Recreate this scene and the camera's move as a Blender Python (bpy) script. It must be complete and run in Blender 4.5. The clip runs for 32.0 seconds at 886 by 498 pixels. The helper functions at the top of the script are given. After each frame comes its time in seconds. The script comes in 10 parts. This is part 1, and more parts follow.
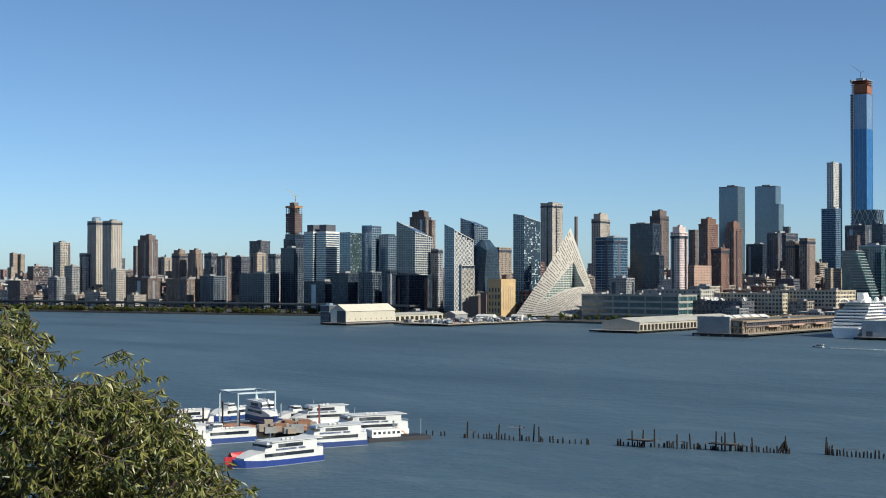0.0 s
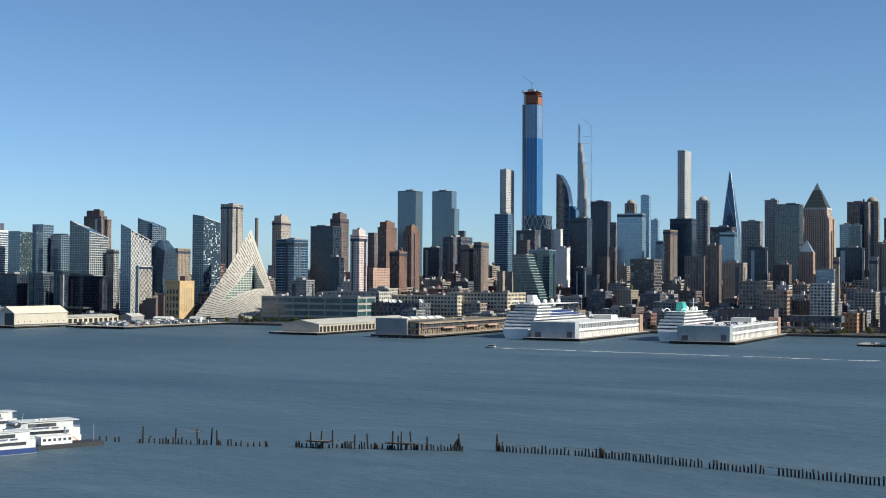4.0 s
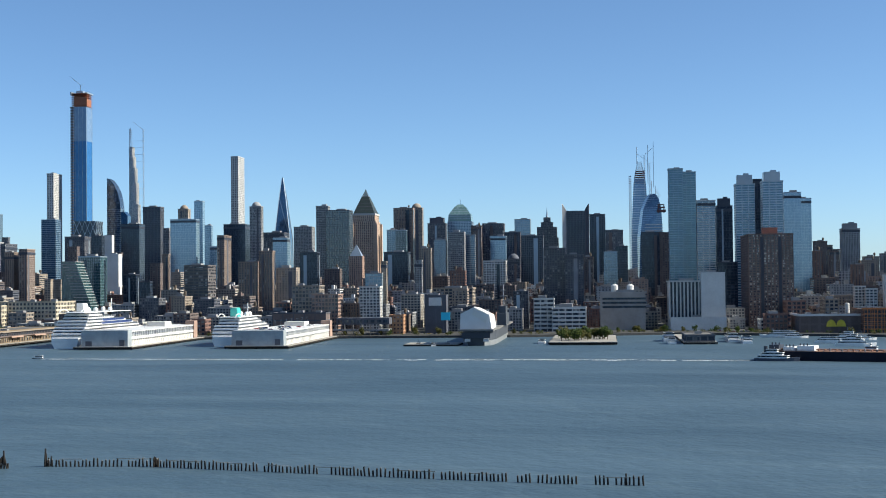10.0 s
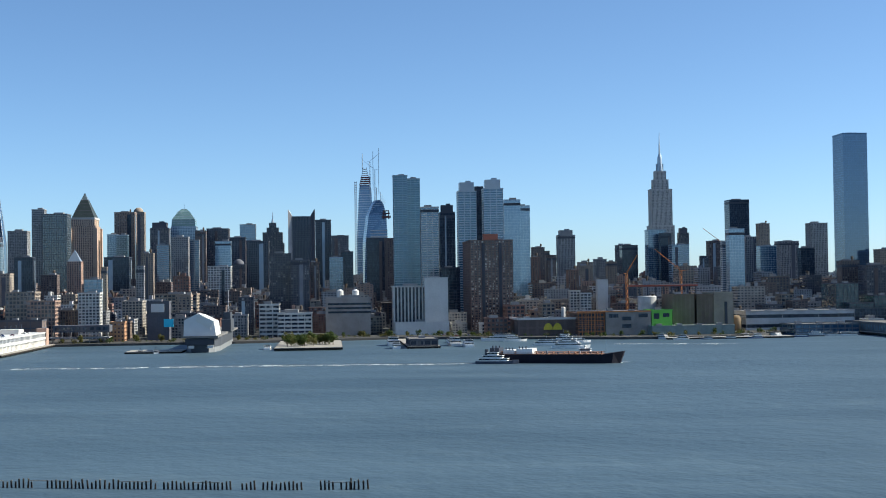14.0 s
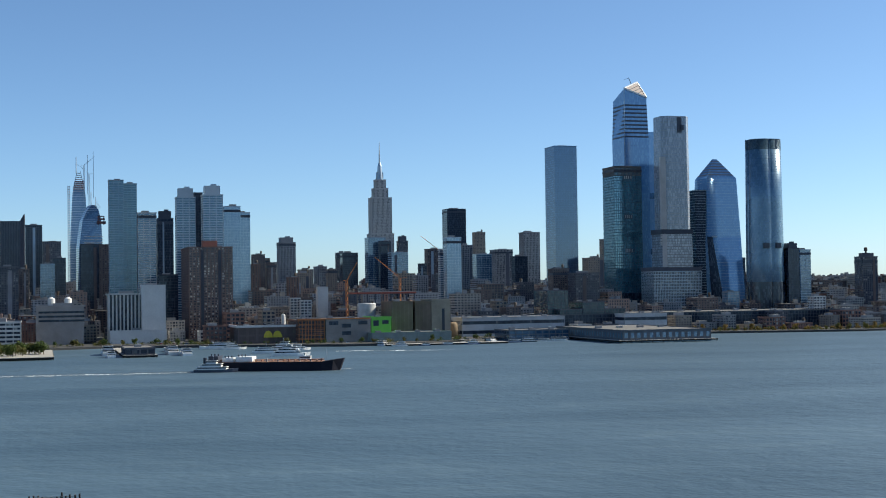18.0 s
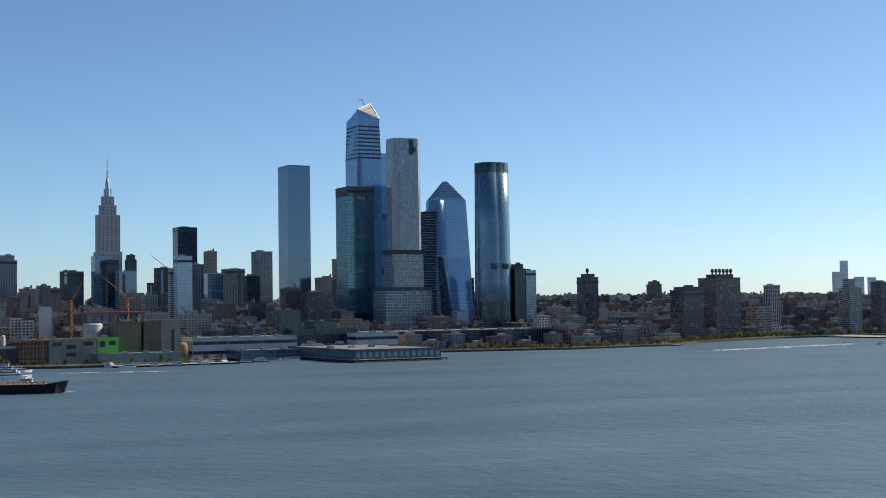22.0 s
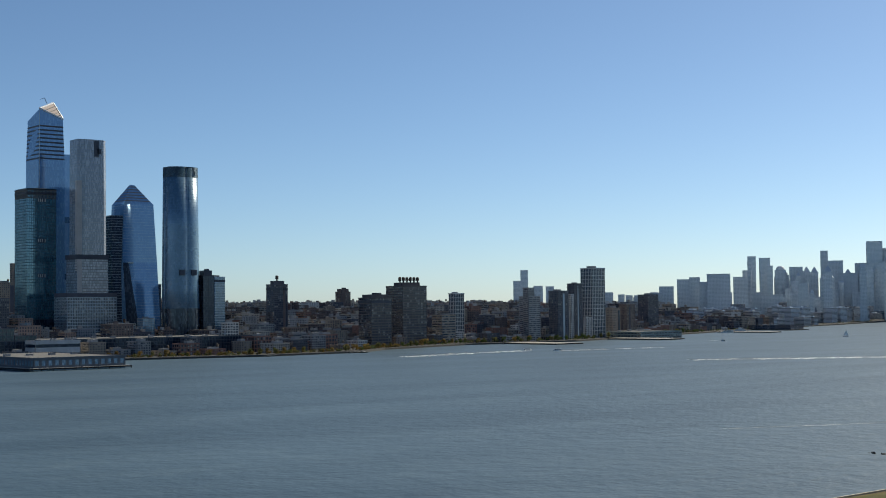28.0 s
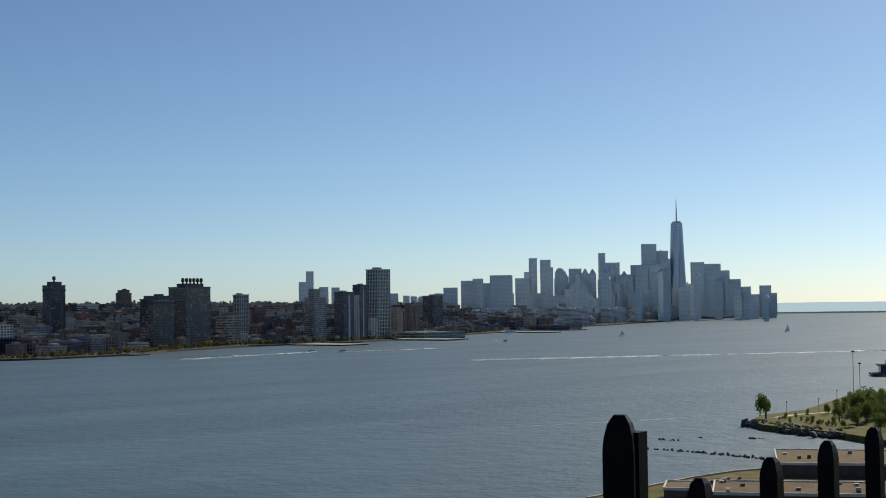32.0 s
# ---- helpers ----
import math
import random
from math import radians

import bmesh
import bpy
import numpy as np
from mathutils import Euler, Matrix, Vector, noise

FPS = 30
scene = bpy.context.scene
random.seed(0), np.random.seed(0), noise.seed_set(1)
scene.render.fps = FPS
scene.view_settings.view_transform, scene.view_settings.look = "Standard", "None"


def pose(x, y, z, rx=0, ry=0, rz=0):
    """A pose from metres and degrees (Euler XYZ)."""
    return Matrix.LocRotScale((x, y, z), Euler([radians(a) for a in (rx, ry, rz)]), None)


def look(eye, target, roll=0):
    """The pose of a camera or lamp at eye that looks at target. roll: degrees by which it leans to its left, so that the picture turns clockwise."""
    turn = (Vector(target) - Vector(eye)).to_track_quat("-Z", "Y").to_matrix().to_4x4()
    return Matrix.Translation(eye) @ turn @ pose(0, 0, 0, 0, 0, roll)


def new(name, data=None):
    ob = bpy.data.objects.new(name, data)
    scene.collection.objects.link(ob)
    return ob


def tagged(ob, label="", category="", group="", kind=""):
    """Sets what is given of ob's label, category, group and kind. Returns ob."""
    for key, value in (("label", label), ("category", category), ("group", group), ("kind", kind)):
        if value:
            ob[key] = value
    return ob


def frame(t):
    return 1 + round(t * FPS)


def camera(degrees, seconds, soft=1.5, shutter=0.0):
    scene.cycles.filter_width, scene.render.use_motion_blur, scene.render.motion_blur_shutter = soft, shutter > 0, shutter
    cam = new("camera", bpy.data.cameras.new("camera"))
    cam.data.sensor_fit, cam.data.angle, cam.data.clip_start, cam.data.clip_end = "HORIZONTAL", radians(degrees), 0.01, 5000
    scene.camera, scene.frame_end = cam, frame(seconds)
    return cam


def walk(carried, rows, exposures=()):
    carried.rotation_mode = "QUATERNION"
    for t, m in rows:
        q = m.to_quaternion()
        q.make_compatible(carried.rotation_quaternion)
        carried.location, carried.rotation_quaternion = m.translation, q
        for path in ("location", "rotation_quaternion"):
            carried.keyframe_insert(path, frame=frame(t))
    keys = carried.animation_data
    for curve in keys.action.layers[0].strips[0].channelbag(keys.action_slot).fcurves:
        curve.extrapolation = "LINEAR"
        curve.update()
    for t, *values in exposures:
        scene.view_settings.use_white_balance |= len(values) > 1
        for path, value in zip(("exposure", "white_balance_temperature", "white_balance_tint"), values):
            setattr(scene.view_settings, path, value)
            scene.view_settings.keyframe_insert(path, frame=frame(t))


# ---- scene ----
EXPOSURES = ((0.0, 0.5, 6400.0, 2.0), (6.0, 0.7, 6350.0, 2.0), (13.0, 0.97, 6350.0, 2.0), (20.0, 0.78, 6550.0, 2.0), (28.0, 0.4, 6750.0, 2.0), (32.0, 0.2, 6800.0, 2.0))
cam = camera(35.49, 32.0, soft=1.0)
walk(cam, (
    (0.0, pose(0.326, 0.052, 57.0, 91.12, -0.08, -80.86)),
    (0.5, pose(0.327, 0.047, 57.0, 90.80, -0.08, -81.88)),
    (1.0, pose(0.328, 0.039, 57.0, 90.56, -0.06, -83.28)),
    (1.5, pose(0.329, 0.029, 57.0, 90.45, -0.08, -84.99)),
    (2.0, pose(0.329, 0.018, 57.0, 90.52, -0.08, -86.83)),
    (2.5, pose(0.330, 0.008, 57.0, 90.71, -0.20, -88.70)),
    (3.0, pose(0.330, -0.003, 57.0, 90.95, -0.24, -90.56)),
    (3.5, pose(0.330, -0.014, 57.0, 91.14, -0.31, -92.35)),
    (5.5, pose(0.326, -0.051, 57.0, 91.30, -0.02, -98.85)),
    (6.0, pose(0.324, -0.060, 57.0, 91.34, 0.11, -100.53)),
    (6.5, pose(0.323, -0.070, 57.0, 91.43, 0.14, -102.22)),
    (7.0, pose(0.320, -0.079, 57.0, 91.48, 0.26, -103.86)),
    (7.5, pose(0.318, -0.088, 57.0, 91.51, 0.40, -105.41)),
    (8.0, pose(0.316, -0.096, 57.0, 91.47, 0.54, -106.86)),
    (8.5, pose(0.313, -0.103, 57.0, 91.39, 0.65, -108.24)),
    (9.0, pose(0.311, -0.111, 57.0, 91.35, 0.68, -109.56)),
    (9.5, pose(0.308, -0.118, 57.0, 91.38, 0.65, -110.92)),
    (10.0, pose(0.305, -0.125, 57.0, 91.44, 0.56, -112.32)),
    (10.5, pose(0.302, -0.133, 57.0, 91.51, 0.44, -113.80)),
    (11.0, pose(0.298, -0.141, 57.0, 91.58, 0.31, -115.35)),
    (11.5, pose(0.294, -0.149, 57.0, 91.65, 0.31, -116.89)),
    (12.0, pose(0.290, -0.157, 57.0, 91.69, 0.28, -118.40)),
    (12.5, pose(0.286, -0.164, 57.0, 91.69, 0.39, -119.81)),
    (13.0, pose(0.283, -0.171, 57.0, 91.63, 0.54, -121.11)),
    (13.5, pose(0.279, -0.177, 57.0, 91.57, 0.69, -122.38)),
    (14.0, pose(0.275, -0.183, 57.0, 91.54, 0.75, -123.63)),
    (14.5, pose(0.271, -0.189, 57.0, 91.57, 0.84, -124.91)),
    (16.5, pose(0.251, -0.214, 57.0, 91.57, 0.84, -130.51)),
    (17.0, pose(0.245, -0.221, 57.0, 91.58, 0.85, -132.05)),
    (17.5, pose(0.239, -0.228, 57.0, 91.61, 0.84, -133.62)),
    (18.0, pose(0.233, -0.234, 57.0, 91.69, 0.80, -135.16)),
    (18.5, pose(0.227, -0.240, 57.0, 91.80, 0.73, -136.64)),
    (19.0, pose(0.220, -0.246, 57.0, 91.95, 0.73, -138.10)),
    (19.5, pose(0.214, -0.251, 57.0, 92.10, 0.69, -139.51)),
    (20.0, pose(0.208, -0.257, 57.0, 92.20, 0.68, -141.01)),
    (20.5, pose(0.201, -0.261, 57.0, 92.25, 0.75, -142.37)),
    (21.0, pose(0.195, -0.266, 57.0, 92.29, 0.76, -143.67)),
    (21.5, pose(0.190, -0.270, 57.0, 92.32, 0.76, -144.95)),
    (22.0, pose(0.184, -0.274, 57.0, 92.35, 0.84, -146.19)),
    (22.5, pose(0.178, -0.278, 57.0, 92.36, 0.88, -147.41)),
    (23.0, pose(0.172, -0.281, 57.0, 92.33, 0.95, -148.50)),
    (23.5, pose(0.168, -0.284, 57.0, 92.27, 0.97, -149.47)),
    (24.0, pose(0.163, -0.287, 57.0, 92.22, 0.99, -150.36)),
    (24.5, pose(0.158, -0.289, 57.0, 92.20, 0.96, -151.30)),
    (25.0, pose(0.153, -0.292, 57.0, 92.24, 0.90, -152.35)),
    (25.5, pose(0.147, -0.295, 57.0, 92.30, 0.79, -153.51)),
    (27.5, pose(0.166, -0.289, 57.0, 92.46, 0.69, -157.93)),
    (28.0, pose(0.160, -0.292, 57.0, 92.48, 0.65, -158.99)),
    (28.5, pose(0.148, -0.297, 57.0, 92.53, 0.59, -160.08)),
    (29.0, pose(0.135, -0.303, 57.0, 92.55, 0.54, -161.18)),
    (29.5, pose(0.124, -0.307, 57.0, 92.56, 0.56, -162.30)),
    (30.0, pose(0.113, -0.311, 57.0, 92.55, 0.63, -163.41)),
    (30.5, pose(0.089, -0.318, 57.0, 92.55, 0.68, -164.56)),
    (31.0, pose(0.064, -0.324, 57.0, 92.52, 0.69, -165.71)),
    (31.5, pose(0.067, -0.323, 57.0, 92.47, 0.72, -166.81)),
    (32.0, pose(0.069, -0.323, 57.0, 92.42, 0.76, -167.84)),
), exposures=EXPOSURES)

EYE = 57.0          # height of the lens over the river
GRID = radians(-29)  # the street grid, turned from east


# ---------------------------------------------------------------- light
world = bpy.data.worlds.new("sky")
scene.world = world
world.use_nodes = True
wn = world.node_tree
sky = wn.nodes.new("ShaderNodeTexSky")
sky.sky_type, sky.sun_disc = "NISHITA", False
sky.sun_elevation, sky.sun_rotation = radians(36), radians(207)
sky.altitude, sky.air_density, sky.dust_density, sky.ozone_density = 0, 0.62, 0.45, 5.0
wn.links.new(sky.outputs[0], wn.nodes["Background"].inputs[0])
wn.nodes["Background"].inputs[1].default_value = 0.085

sun = new("sun", bpy.data.lights.new("sun", "SUN"))
sun.data.energy, sun.data.angle, sun.data.color = 4.4, radians(0.53), (1.0, 0.91, 0.79)
_b = radians(207)
sun.matrix_world = look((math.sin(_b) * 100, math.cos(_b) * 100, 72.6), (0, 0, 0))


# ---------------------------------------------------------------- materials
MATS = {}


def shader(name):
    m = bpy.data.materials.new(name)
    m.use_nodes = True
    nt = m.node_tree
    return m, nt, nt.nodes["Principled BSDF"]


def node(nt, kind, **sets):
    n = nt.nodes.new(kind)
    for k, v in sets.items():
        n.inputs[k.replace("_", " ")].default_value = v
    return n


def plain(name, colour, rough=0.8, metal=0.0, var=0.25, size=6.0, bump=0.0, spec=0.5, fine=None):
    """A worn surface: two scales of tone over one base colour, with fine relief."""
    if name in MATS:
        return MATS[name]
    m, nt, b = shader(name)
    co = nt.nodes.new("ShaderNodeTexCoord")
    big = node(nt, "ShaderNodeTexNoise", Scale=1.0 / size, Detail=4.0, Roughness=0.6)
    small = node(nt, "ShaderNodeTexNoise", Scale=1.0 / (fine or size / 14), Detail=2.0)
    nt.links.new(co.outputs["Object"], big.inputs["Vector"])
    nt.links.new(co.outputs["Object"], small.inputs["Vector"])
    info = nt.nodes.new("ShaderNodeObjectInfo")
    add = nt.nodes.new("ShaderNodeMath")
    add.operation = "MULTIPLY_ADD"
    nt.links.new(small.outputs["Fac"], add.inputs[0])
    add.inputs[1].default_value = 0.45
    nt.links.new(big.outputs["Fac"], add.inputs[2])
    ramp = nt.nodes.new("ShaderNodeMapRange")
    ramp.inputs["From Min"].default_value, ramp.inputs["From Max"].default_value = 0.45, 1.0
    ramp.inputs["To Min"].default_value, ramp.inputs["To Max"].default_value = 1 - var, 1 + var
    nt.links.new(add.outputs[0], ramp.inputs["Value"])
    each = nt.nodes.new("ShaderNodeMapRange")
    each.inputs["To Min"].default_value, each.inputs["To Max"].default_value = 1 - var * 0.5, 1 + var * 0.5
    nt.links.new(info.outputs["Random"], each.inputs["Value"])
    mul = nt.nodes.new("ShaderNodeMath")
    mul.operation = "MULTIPLY"
    nt.links.new(ramp.outputs[0], mul.inputs[0])
    nt.links.new(each.outputs[0], mul.inputs[1])
    mix = nt.nodes.new("ShaderNodeVectorMath")
    mix.operation = "SCALE"
    mix.inputs[0].default_value = colour
    nt.links.new(mul.outputs[0], mix.inputs["Scale"])
    nt.links.new(mix.outputs[0], b.inputs["Base Color"])
    b.inputs["Roughness"].default_value, b.inputs["Metallic"].default_value = rough, metal
    b.inputs["Specular IOR Level"].default_value = spec
    if bump:
        bp = node(nt, "ShaderNodeBump", Strength=bump, Distance=0.05)
        nt.links.new(small.outputs["Fac"], bp.inputs["Height"])
        nt.links.new(bp.outputs[0], b.inputs["Normal"])
    MATS[name] = m
    return m


def windows(name, dark, light, rough=0.12, ior=1.6, cell=(3.0, 3.0, 3.6), share=0.25, wobble=0.02, tint=(1.0, 1.0, 1.0)):
    """Window glass: each pane takes its own tone (blinds, rooms), and leans a little, so that the sky breaks up in it."""
    if name in MATS:
        return MATS[name]
    m, nt, b = shader(name)
    co = nt.nodes.new("ShaderNodeTexCoord")
    off = node(nt, "ShaderNodeVectorMath")
    off.inputs[1].default_value = (0.13, 0.29, 0.41)
    snap = nt.nodes.new("ShaderNodeVectorMath")
    snap.operation = "SNAP"
    snap.inputs[1].default_value = cell
    nt.links.new(co.outputs["Object"], off.inputs[0])
    nt.links.new(off.outputs[0], snap.inputs[0])
    wh = nt.nodes.new("ShaderNodeTexWhiteNoise")
    nt.links.new(snap.outputs[0], wh.inputs["Vector"])
    ramp = nt.nodes.new("ShaderNodeMapRange")
    ramp.inputs["From Min"].default_value, ramp.inputs["From Max"].default_value = 1 - share, 1.0
    nt.links.new(wh.outputs["Value"], ramp.inputs["Value"])
    mix = nt.nodes.new("ShaderNodeMix")
    mix.data_type = "RGBA"
    mix.inputs["A"].default_value, mix.inputs["B"].default_value = (*dark, 1), (*light, 1)
    nt.links.new(ramp.outputs[0], mix.inputs["Factor"])
    nt.links.new(mix.outputs["Result"], b.inputs["Base Color"])
    big = node(nt, "ShaderNodeTexNoise", Scale=0.03, Detail=3.0)
    nt.links.new(co.outputs["Object"], big.inputs["Vector"])
    rr = nt.nodes.new("ShaderNodeMapRange")
    rr.inputs["To Min"].default_value, rr.inputs["To Max"].default_value = rough * 0.6, rough * 1.5
    nt.links.new(big.outputs["Fac"], rr.inputs["Value"])
    nt.links.new(rr.outputs[0], b.inputs["Roughness"])
    b.inputs["IOR"].default_value = ior
    b.inputs["Specular Tint"].default_value = (*tint, 1)
    # each pane's own lean
    sub = nt.nodes.new("ShaderNodeVectorMath")
    sub.operation = "SUBTRACT"
    sub.inputs[1].default_value = (0.5, 0.5, 0.5)
    nt.links.new(wh.outputs["Color"], sub.inputs[0])
    sc = nt.nodes.new("ShaderNodeVectorMath")
    sc.operation = "SCALE"
    sc.inputs["Scale"].default_value = wobble
    nt.links.new(sub.outputs[0], sc.inputs[0])
    geo = nt.nodes.new("ShaderNodeNewGeometry")
    ad = nt.nodes.new("ShaderNodeVectorMath")
    nt.links.new(geo.outputs["Normal"], ad.inputs[0])
    nt.links.new(sc.outputs[0], ad.inputs[1])
    no = nt.nodes.new("ShaderNodeVectorMath")
    no.operation = "NORMALIZE"
    nt.links.new(ad.outputs[0], no.inputs[0])
    nt.links.new(no.outputs[0], b.inputs["Normal"])
    MATS[name] = m
    return m


# ---------------------------------------------------------------- mesh helpers
def boxes_mesh(name, boxes):
    """One mesh of many boxes (x0, x1, y0, y1, z0, z1)."""
    b = np.asarray(boxes, float).reshape(-1, 6)
    n = len(b)
    ix = np.array([[0, 2, 4], [1, 2, 4], [1, 3, 4], [0, 3, 4], [0, 2, 5], [1, 2, 5], [1, 3, 5], [0, 3, 5]])
    v = b[:, ix].reshape(-1, 3)
    f = np.array([[0, 3, 2, 1], [4, 5, 6, 7], [0, 1, 5, 4], [1, 2, 6, 5], [2, 3, 7, 6], [3, 0, 4, 7]])
    faces = (f[None] + 8 * np.arange(n)[:, None, None]).reshape(-1, 4)
    me = bpy.data.meshes.new(name)
    me.from_pydata(v.tolist(), [], faces.tolist())
    return me


def loft_mesh(name, rings, cap=True):
    """A skin over rings of equally many points, from bottom to top."""
    k = len(rings[0])
    v = [p for r in rings for p in r]
    f = []
    for i in range(len(rings) - 1):
        for j in range(k):
            a, b = i * k + j, i * k + (j + 1) % k
            f.append((a, b, b + k, a + k))
    if cap:
        f.append(tuple(reversed(range(k))))
        f.append(tuple(range((len(rings) - 1) * k, len(rings) * k)))
    me = bpy.data.meshes.new(name)
    me.from_pydata([tuple(p) for p in v], [], f)
    return me


def rect(a, b, z, cx=0.0, cy=0.0):
    return [(cx - a, cy - b, z), (cx + a, cy - b, z), (cx + a, cy + b, z), (cx - a, cy + b, z)]


def circle(r, z, k=16, cx=0.0, cy=0.0):
    return [(cx + r * math.cos(2 * math.pi * i / k), cy + r * math.sin(2 * math.pi * i / k), z) for i in range(k)]


def beam(a, b, r, k=4):
    """Rings of a bar from a to b."""
    a, b = Vector(a), Vector(b)
    q = (b - a).to_track_quat("Z", "Y")
    out = []
    for c in (a, b):
        out.append([c + q @ Vector((r * math.cos(2 * math.pi * (i + 0.5) / k), r * math.sin(2 * math.pi * (i + 0.5) / k), 0)) for i in range(k)])
    return out


def bars_mesh(name, bars, k=4):
    """One mesh of many bars (a, b, radius)."""
    v, f = [], []
    for a, b, r in bars:
        lo, hi = beam(a, b, r, k)
        o = len(v)
        v += [tuple(p) for p in lo + hi]
        for j in range(k):
            f.append((o + j, o + (j + 1) % k, o + k + (j + 1) % k, o + k + j))
        f.append(tuple(o + j for j in reversed(range(k))))
        f.append(tuple(o + k + j for j in range(k)))
    me = bpy.data.meshes.new(name)
    me.from_pydata(v, [], f)
    return me


def part(name, me, material, parent=None, label="", kind="", smooth=False):
    """Links a mesh or bmesh as one object under a thing."""
    if isinstance(me, bmesh.types.BMesh):
        bm, me = me, bpy.data.meshes.new(name)
        bm.to_mesh(me)
        bm.free()
    if material and not me.materials:
        me.materials.append(material)
    if smooth:
        me.shade_smooth()
    ob = new(name, me)
    ob.parent = parent
    return tagged(ob, label=label, kind=kind)


def thing(name, label, category, x, y, z=0.0, turn=0.0, group="", kind=""):
    ob = new(name)
    ob.matrix_basis = Matrix.Translation((x, y, z)) @ Matrix.Rotation(turn, 4, "Z")
    ob.empty_display_size = 1
    return tagged(ob, label, category, group, kind)


def grid_xy(s, n):
    """East and north of a place s metres across the river and n metres up the avenues."""
    return s * 0.8746 + n * 0.4848, -s * 0.4848 + n * 0.8746


def squeezed(r):
    """Beyond 3.5 km distances are drawn together, so that the far harbour stays within reach of the lens."""
    return r if r < 3500 else 3500 + 1400 * (1 - math.exp(-(r - 3500) / 1400))


def far_point(x, y, z):
    r = math.hypot(x, y)
    k = squeezed(r) / r if r else 1
    return x * k, y * k, EYE + (z - EYE) * k


# ---------------------------------------------------------------- river and land
def river():
    m, nt, b = shader("river_water")
    co = nt.nodes.new("ShaderNodeNewGeometry")
    flat = nt.nodes.new("ShaderNodeVectorMath")
    flat.operation = "MULTIPLY"
    flat.inputs[1].default_value = (1, 1, 0)
    nt.links.new(co.outputs["Position"], flat.inputs[0])
    tex = []
    for sc, det in ((0.35, 3.0), (0.09, 3.0)):
        n = node(nt, "ShaderNodeTexNoise", Scale=sc, Detail=det, Roughness=0.6)
        nt.links.new(flat.outputs[0], n.inputs["Vector"])
        tex.append(n)
    # slicks and wind lanes lie along the river
    turn = nt.nodes.new("ShaderNodeMapping")
    turn.vector_type = "TEXTURE"
    turn.inputs["Rotation"].default_value = (0, 0, radians(-36))
    turn.inputs["Scale"].default_value = (80, 360, 1)
    nt.links.new(flat.outputs[0], turn.inputs["Vector"])
    lane = node(nt, "ShaderNodeTexNoise", Scale=1.0, Detail=5.0, Roughness=0.6, Distortion=0.6)
    nt.links.new(turn.outputs[0], lane.inputs["Vector"])
    slick = nt.nodes.new("ShaderNodeMapRange")
    slick.inputs["From Min"].default_value, slick.inputs["From Max"].default_value = 0.42, 0.66
    slick.inputs["To Min"].default_value, slick.inputs["To Max"].default_value = 1.0, 0.45
    nt.links.new(lane.outputs["Fac"], slick.inputs["Value"])
    b1 = node(nt, "ShaderNodeBump", Distance=0.32)
    b2 = node(nt, "ShaderNodeBump", Strength=0.9, Distance=1.1)
    nt.links.new(slick.outputs[0], b1.inputs["Strength"])
    nt.links.new(tex[0].outputs["Fac"], b1.inputs["Height"])
    nt.links.new(tex[1].outputs["Fac"], b2.inputs["Height"])
    nt.links.new(b1.outputs[0], b2.inputs["Normal"])
    nt.links.new(b2.outputs[0], b.inputs["Normal"])
    mix = nt.nodes.new("ShaderNodeMix")
    mix.data_type = "RGBA"
    mix.inputs["A"].default_value, mix.inputs["B"].default_value = (0.038, 0.069, 0.096, 1), (0.064, 0.105, 0.139, 1)
    wide = node(nt, "ShaderNodeMapRange")
    wide.inputs["From Min"].default_value, wide.inputs["From Max"].default_value = 0.32, 0.68
    nt.links.new(lane.outputs["Fac"], wide.inputs["Value"])
    nt.links.new(wide.outputs[0], mix.inputs["Factor"])
    # thin lines of surface film between the lanes, their sky sheen put into a paler colour
    thin = nt.nodes.new("ShaderNodeMapping")
    thin.vector_type = "TEXTURE"
    thin.inputs["Rotation"].default_value = (0, 0, radians(-52))
    thin.inputs["Scale"].default_value = (60, 170, 1)
    nt.links.new(flat.outputs[0], thin.inputs["Vector"])
    film = node(nt, "ShaderNodeTexNoise", Scale=1.0, Detail=4.0, Roughness=0.55, Distortion=1.2)
    nt.links.new(thin.outputs[0], film.inputs["Vector"])
    off = nt.nodes.new("ShaderNodeMath")
    off.operation = "SUBTRACT"
    off.inputs[1].default_value = 0.52
    nt.links.new(film.outputs["Fac"], off.inputs[0])
    dist = nt.nodes.new("ShaderNodeMath")
    dist.operation = "ABSOLUTE"
    nt.links.new(off.outputs[0], dist.inputs[0])
    line = nt.nodes.new("ShaderNodeMapRange")
    line.inputs["From Min"].default_value, line.inputs["From Max"].default_value = 0.0, 0.035
    line.inputs["To Min"].default_value, line.inputs["To Max"].default_value = 0.16, 0.0
    nt.links.new(dist.outputs[0], line.inputs["Value"])
    keep = nt.nodes.new("ShaderNodeMath")
    keep.operation = "MULTIPLY"
    nt.links.new(line.outputs[0], keep.inputs[0])
    nt.links.new(wide.outputs[0], keep.inputs[1])
    foam = nt.nodes.new("ShaderNodeMix")
    foam.data_type = "RGBA"
    foam.inputs["B"].default_value = (0.17, 0.23, 0.25, 1)
    nt.links.new(keep.outputs[0], foam.inputs["Factor"])
    nt.links.new(mix.outputs["Result"], foam.inputs["A"])
    nt.links.new(foam.outputs["Result"], b.inputs["Base Color"])
    b.inputs["Roughness"].default_value, b.inputs["IOR"].default_value = 0.5, 1.4
    radii = [20, 150, 300, 600, 1200, 2400, 3500] + [3500 + 1400 * (1 - math.exp(-i * 0.35)) for i in range(1, 31)]
    rings = []
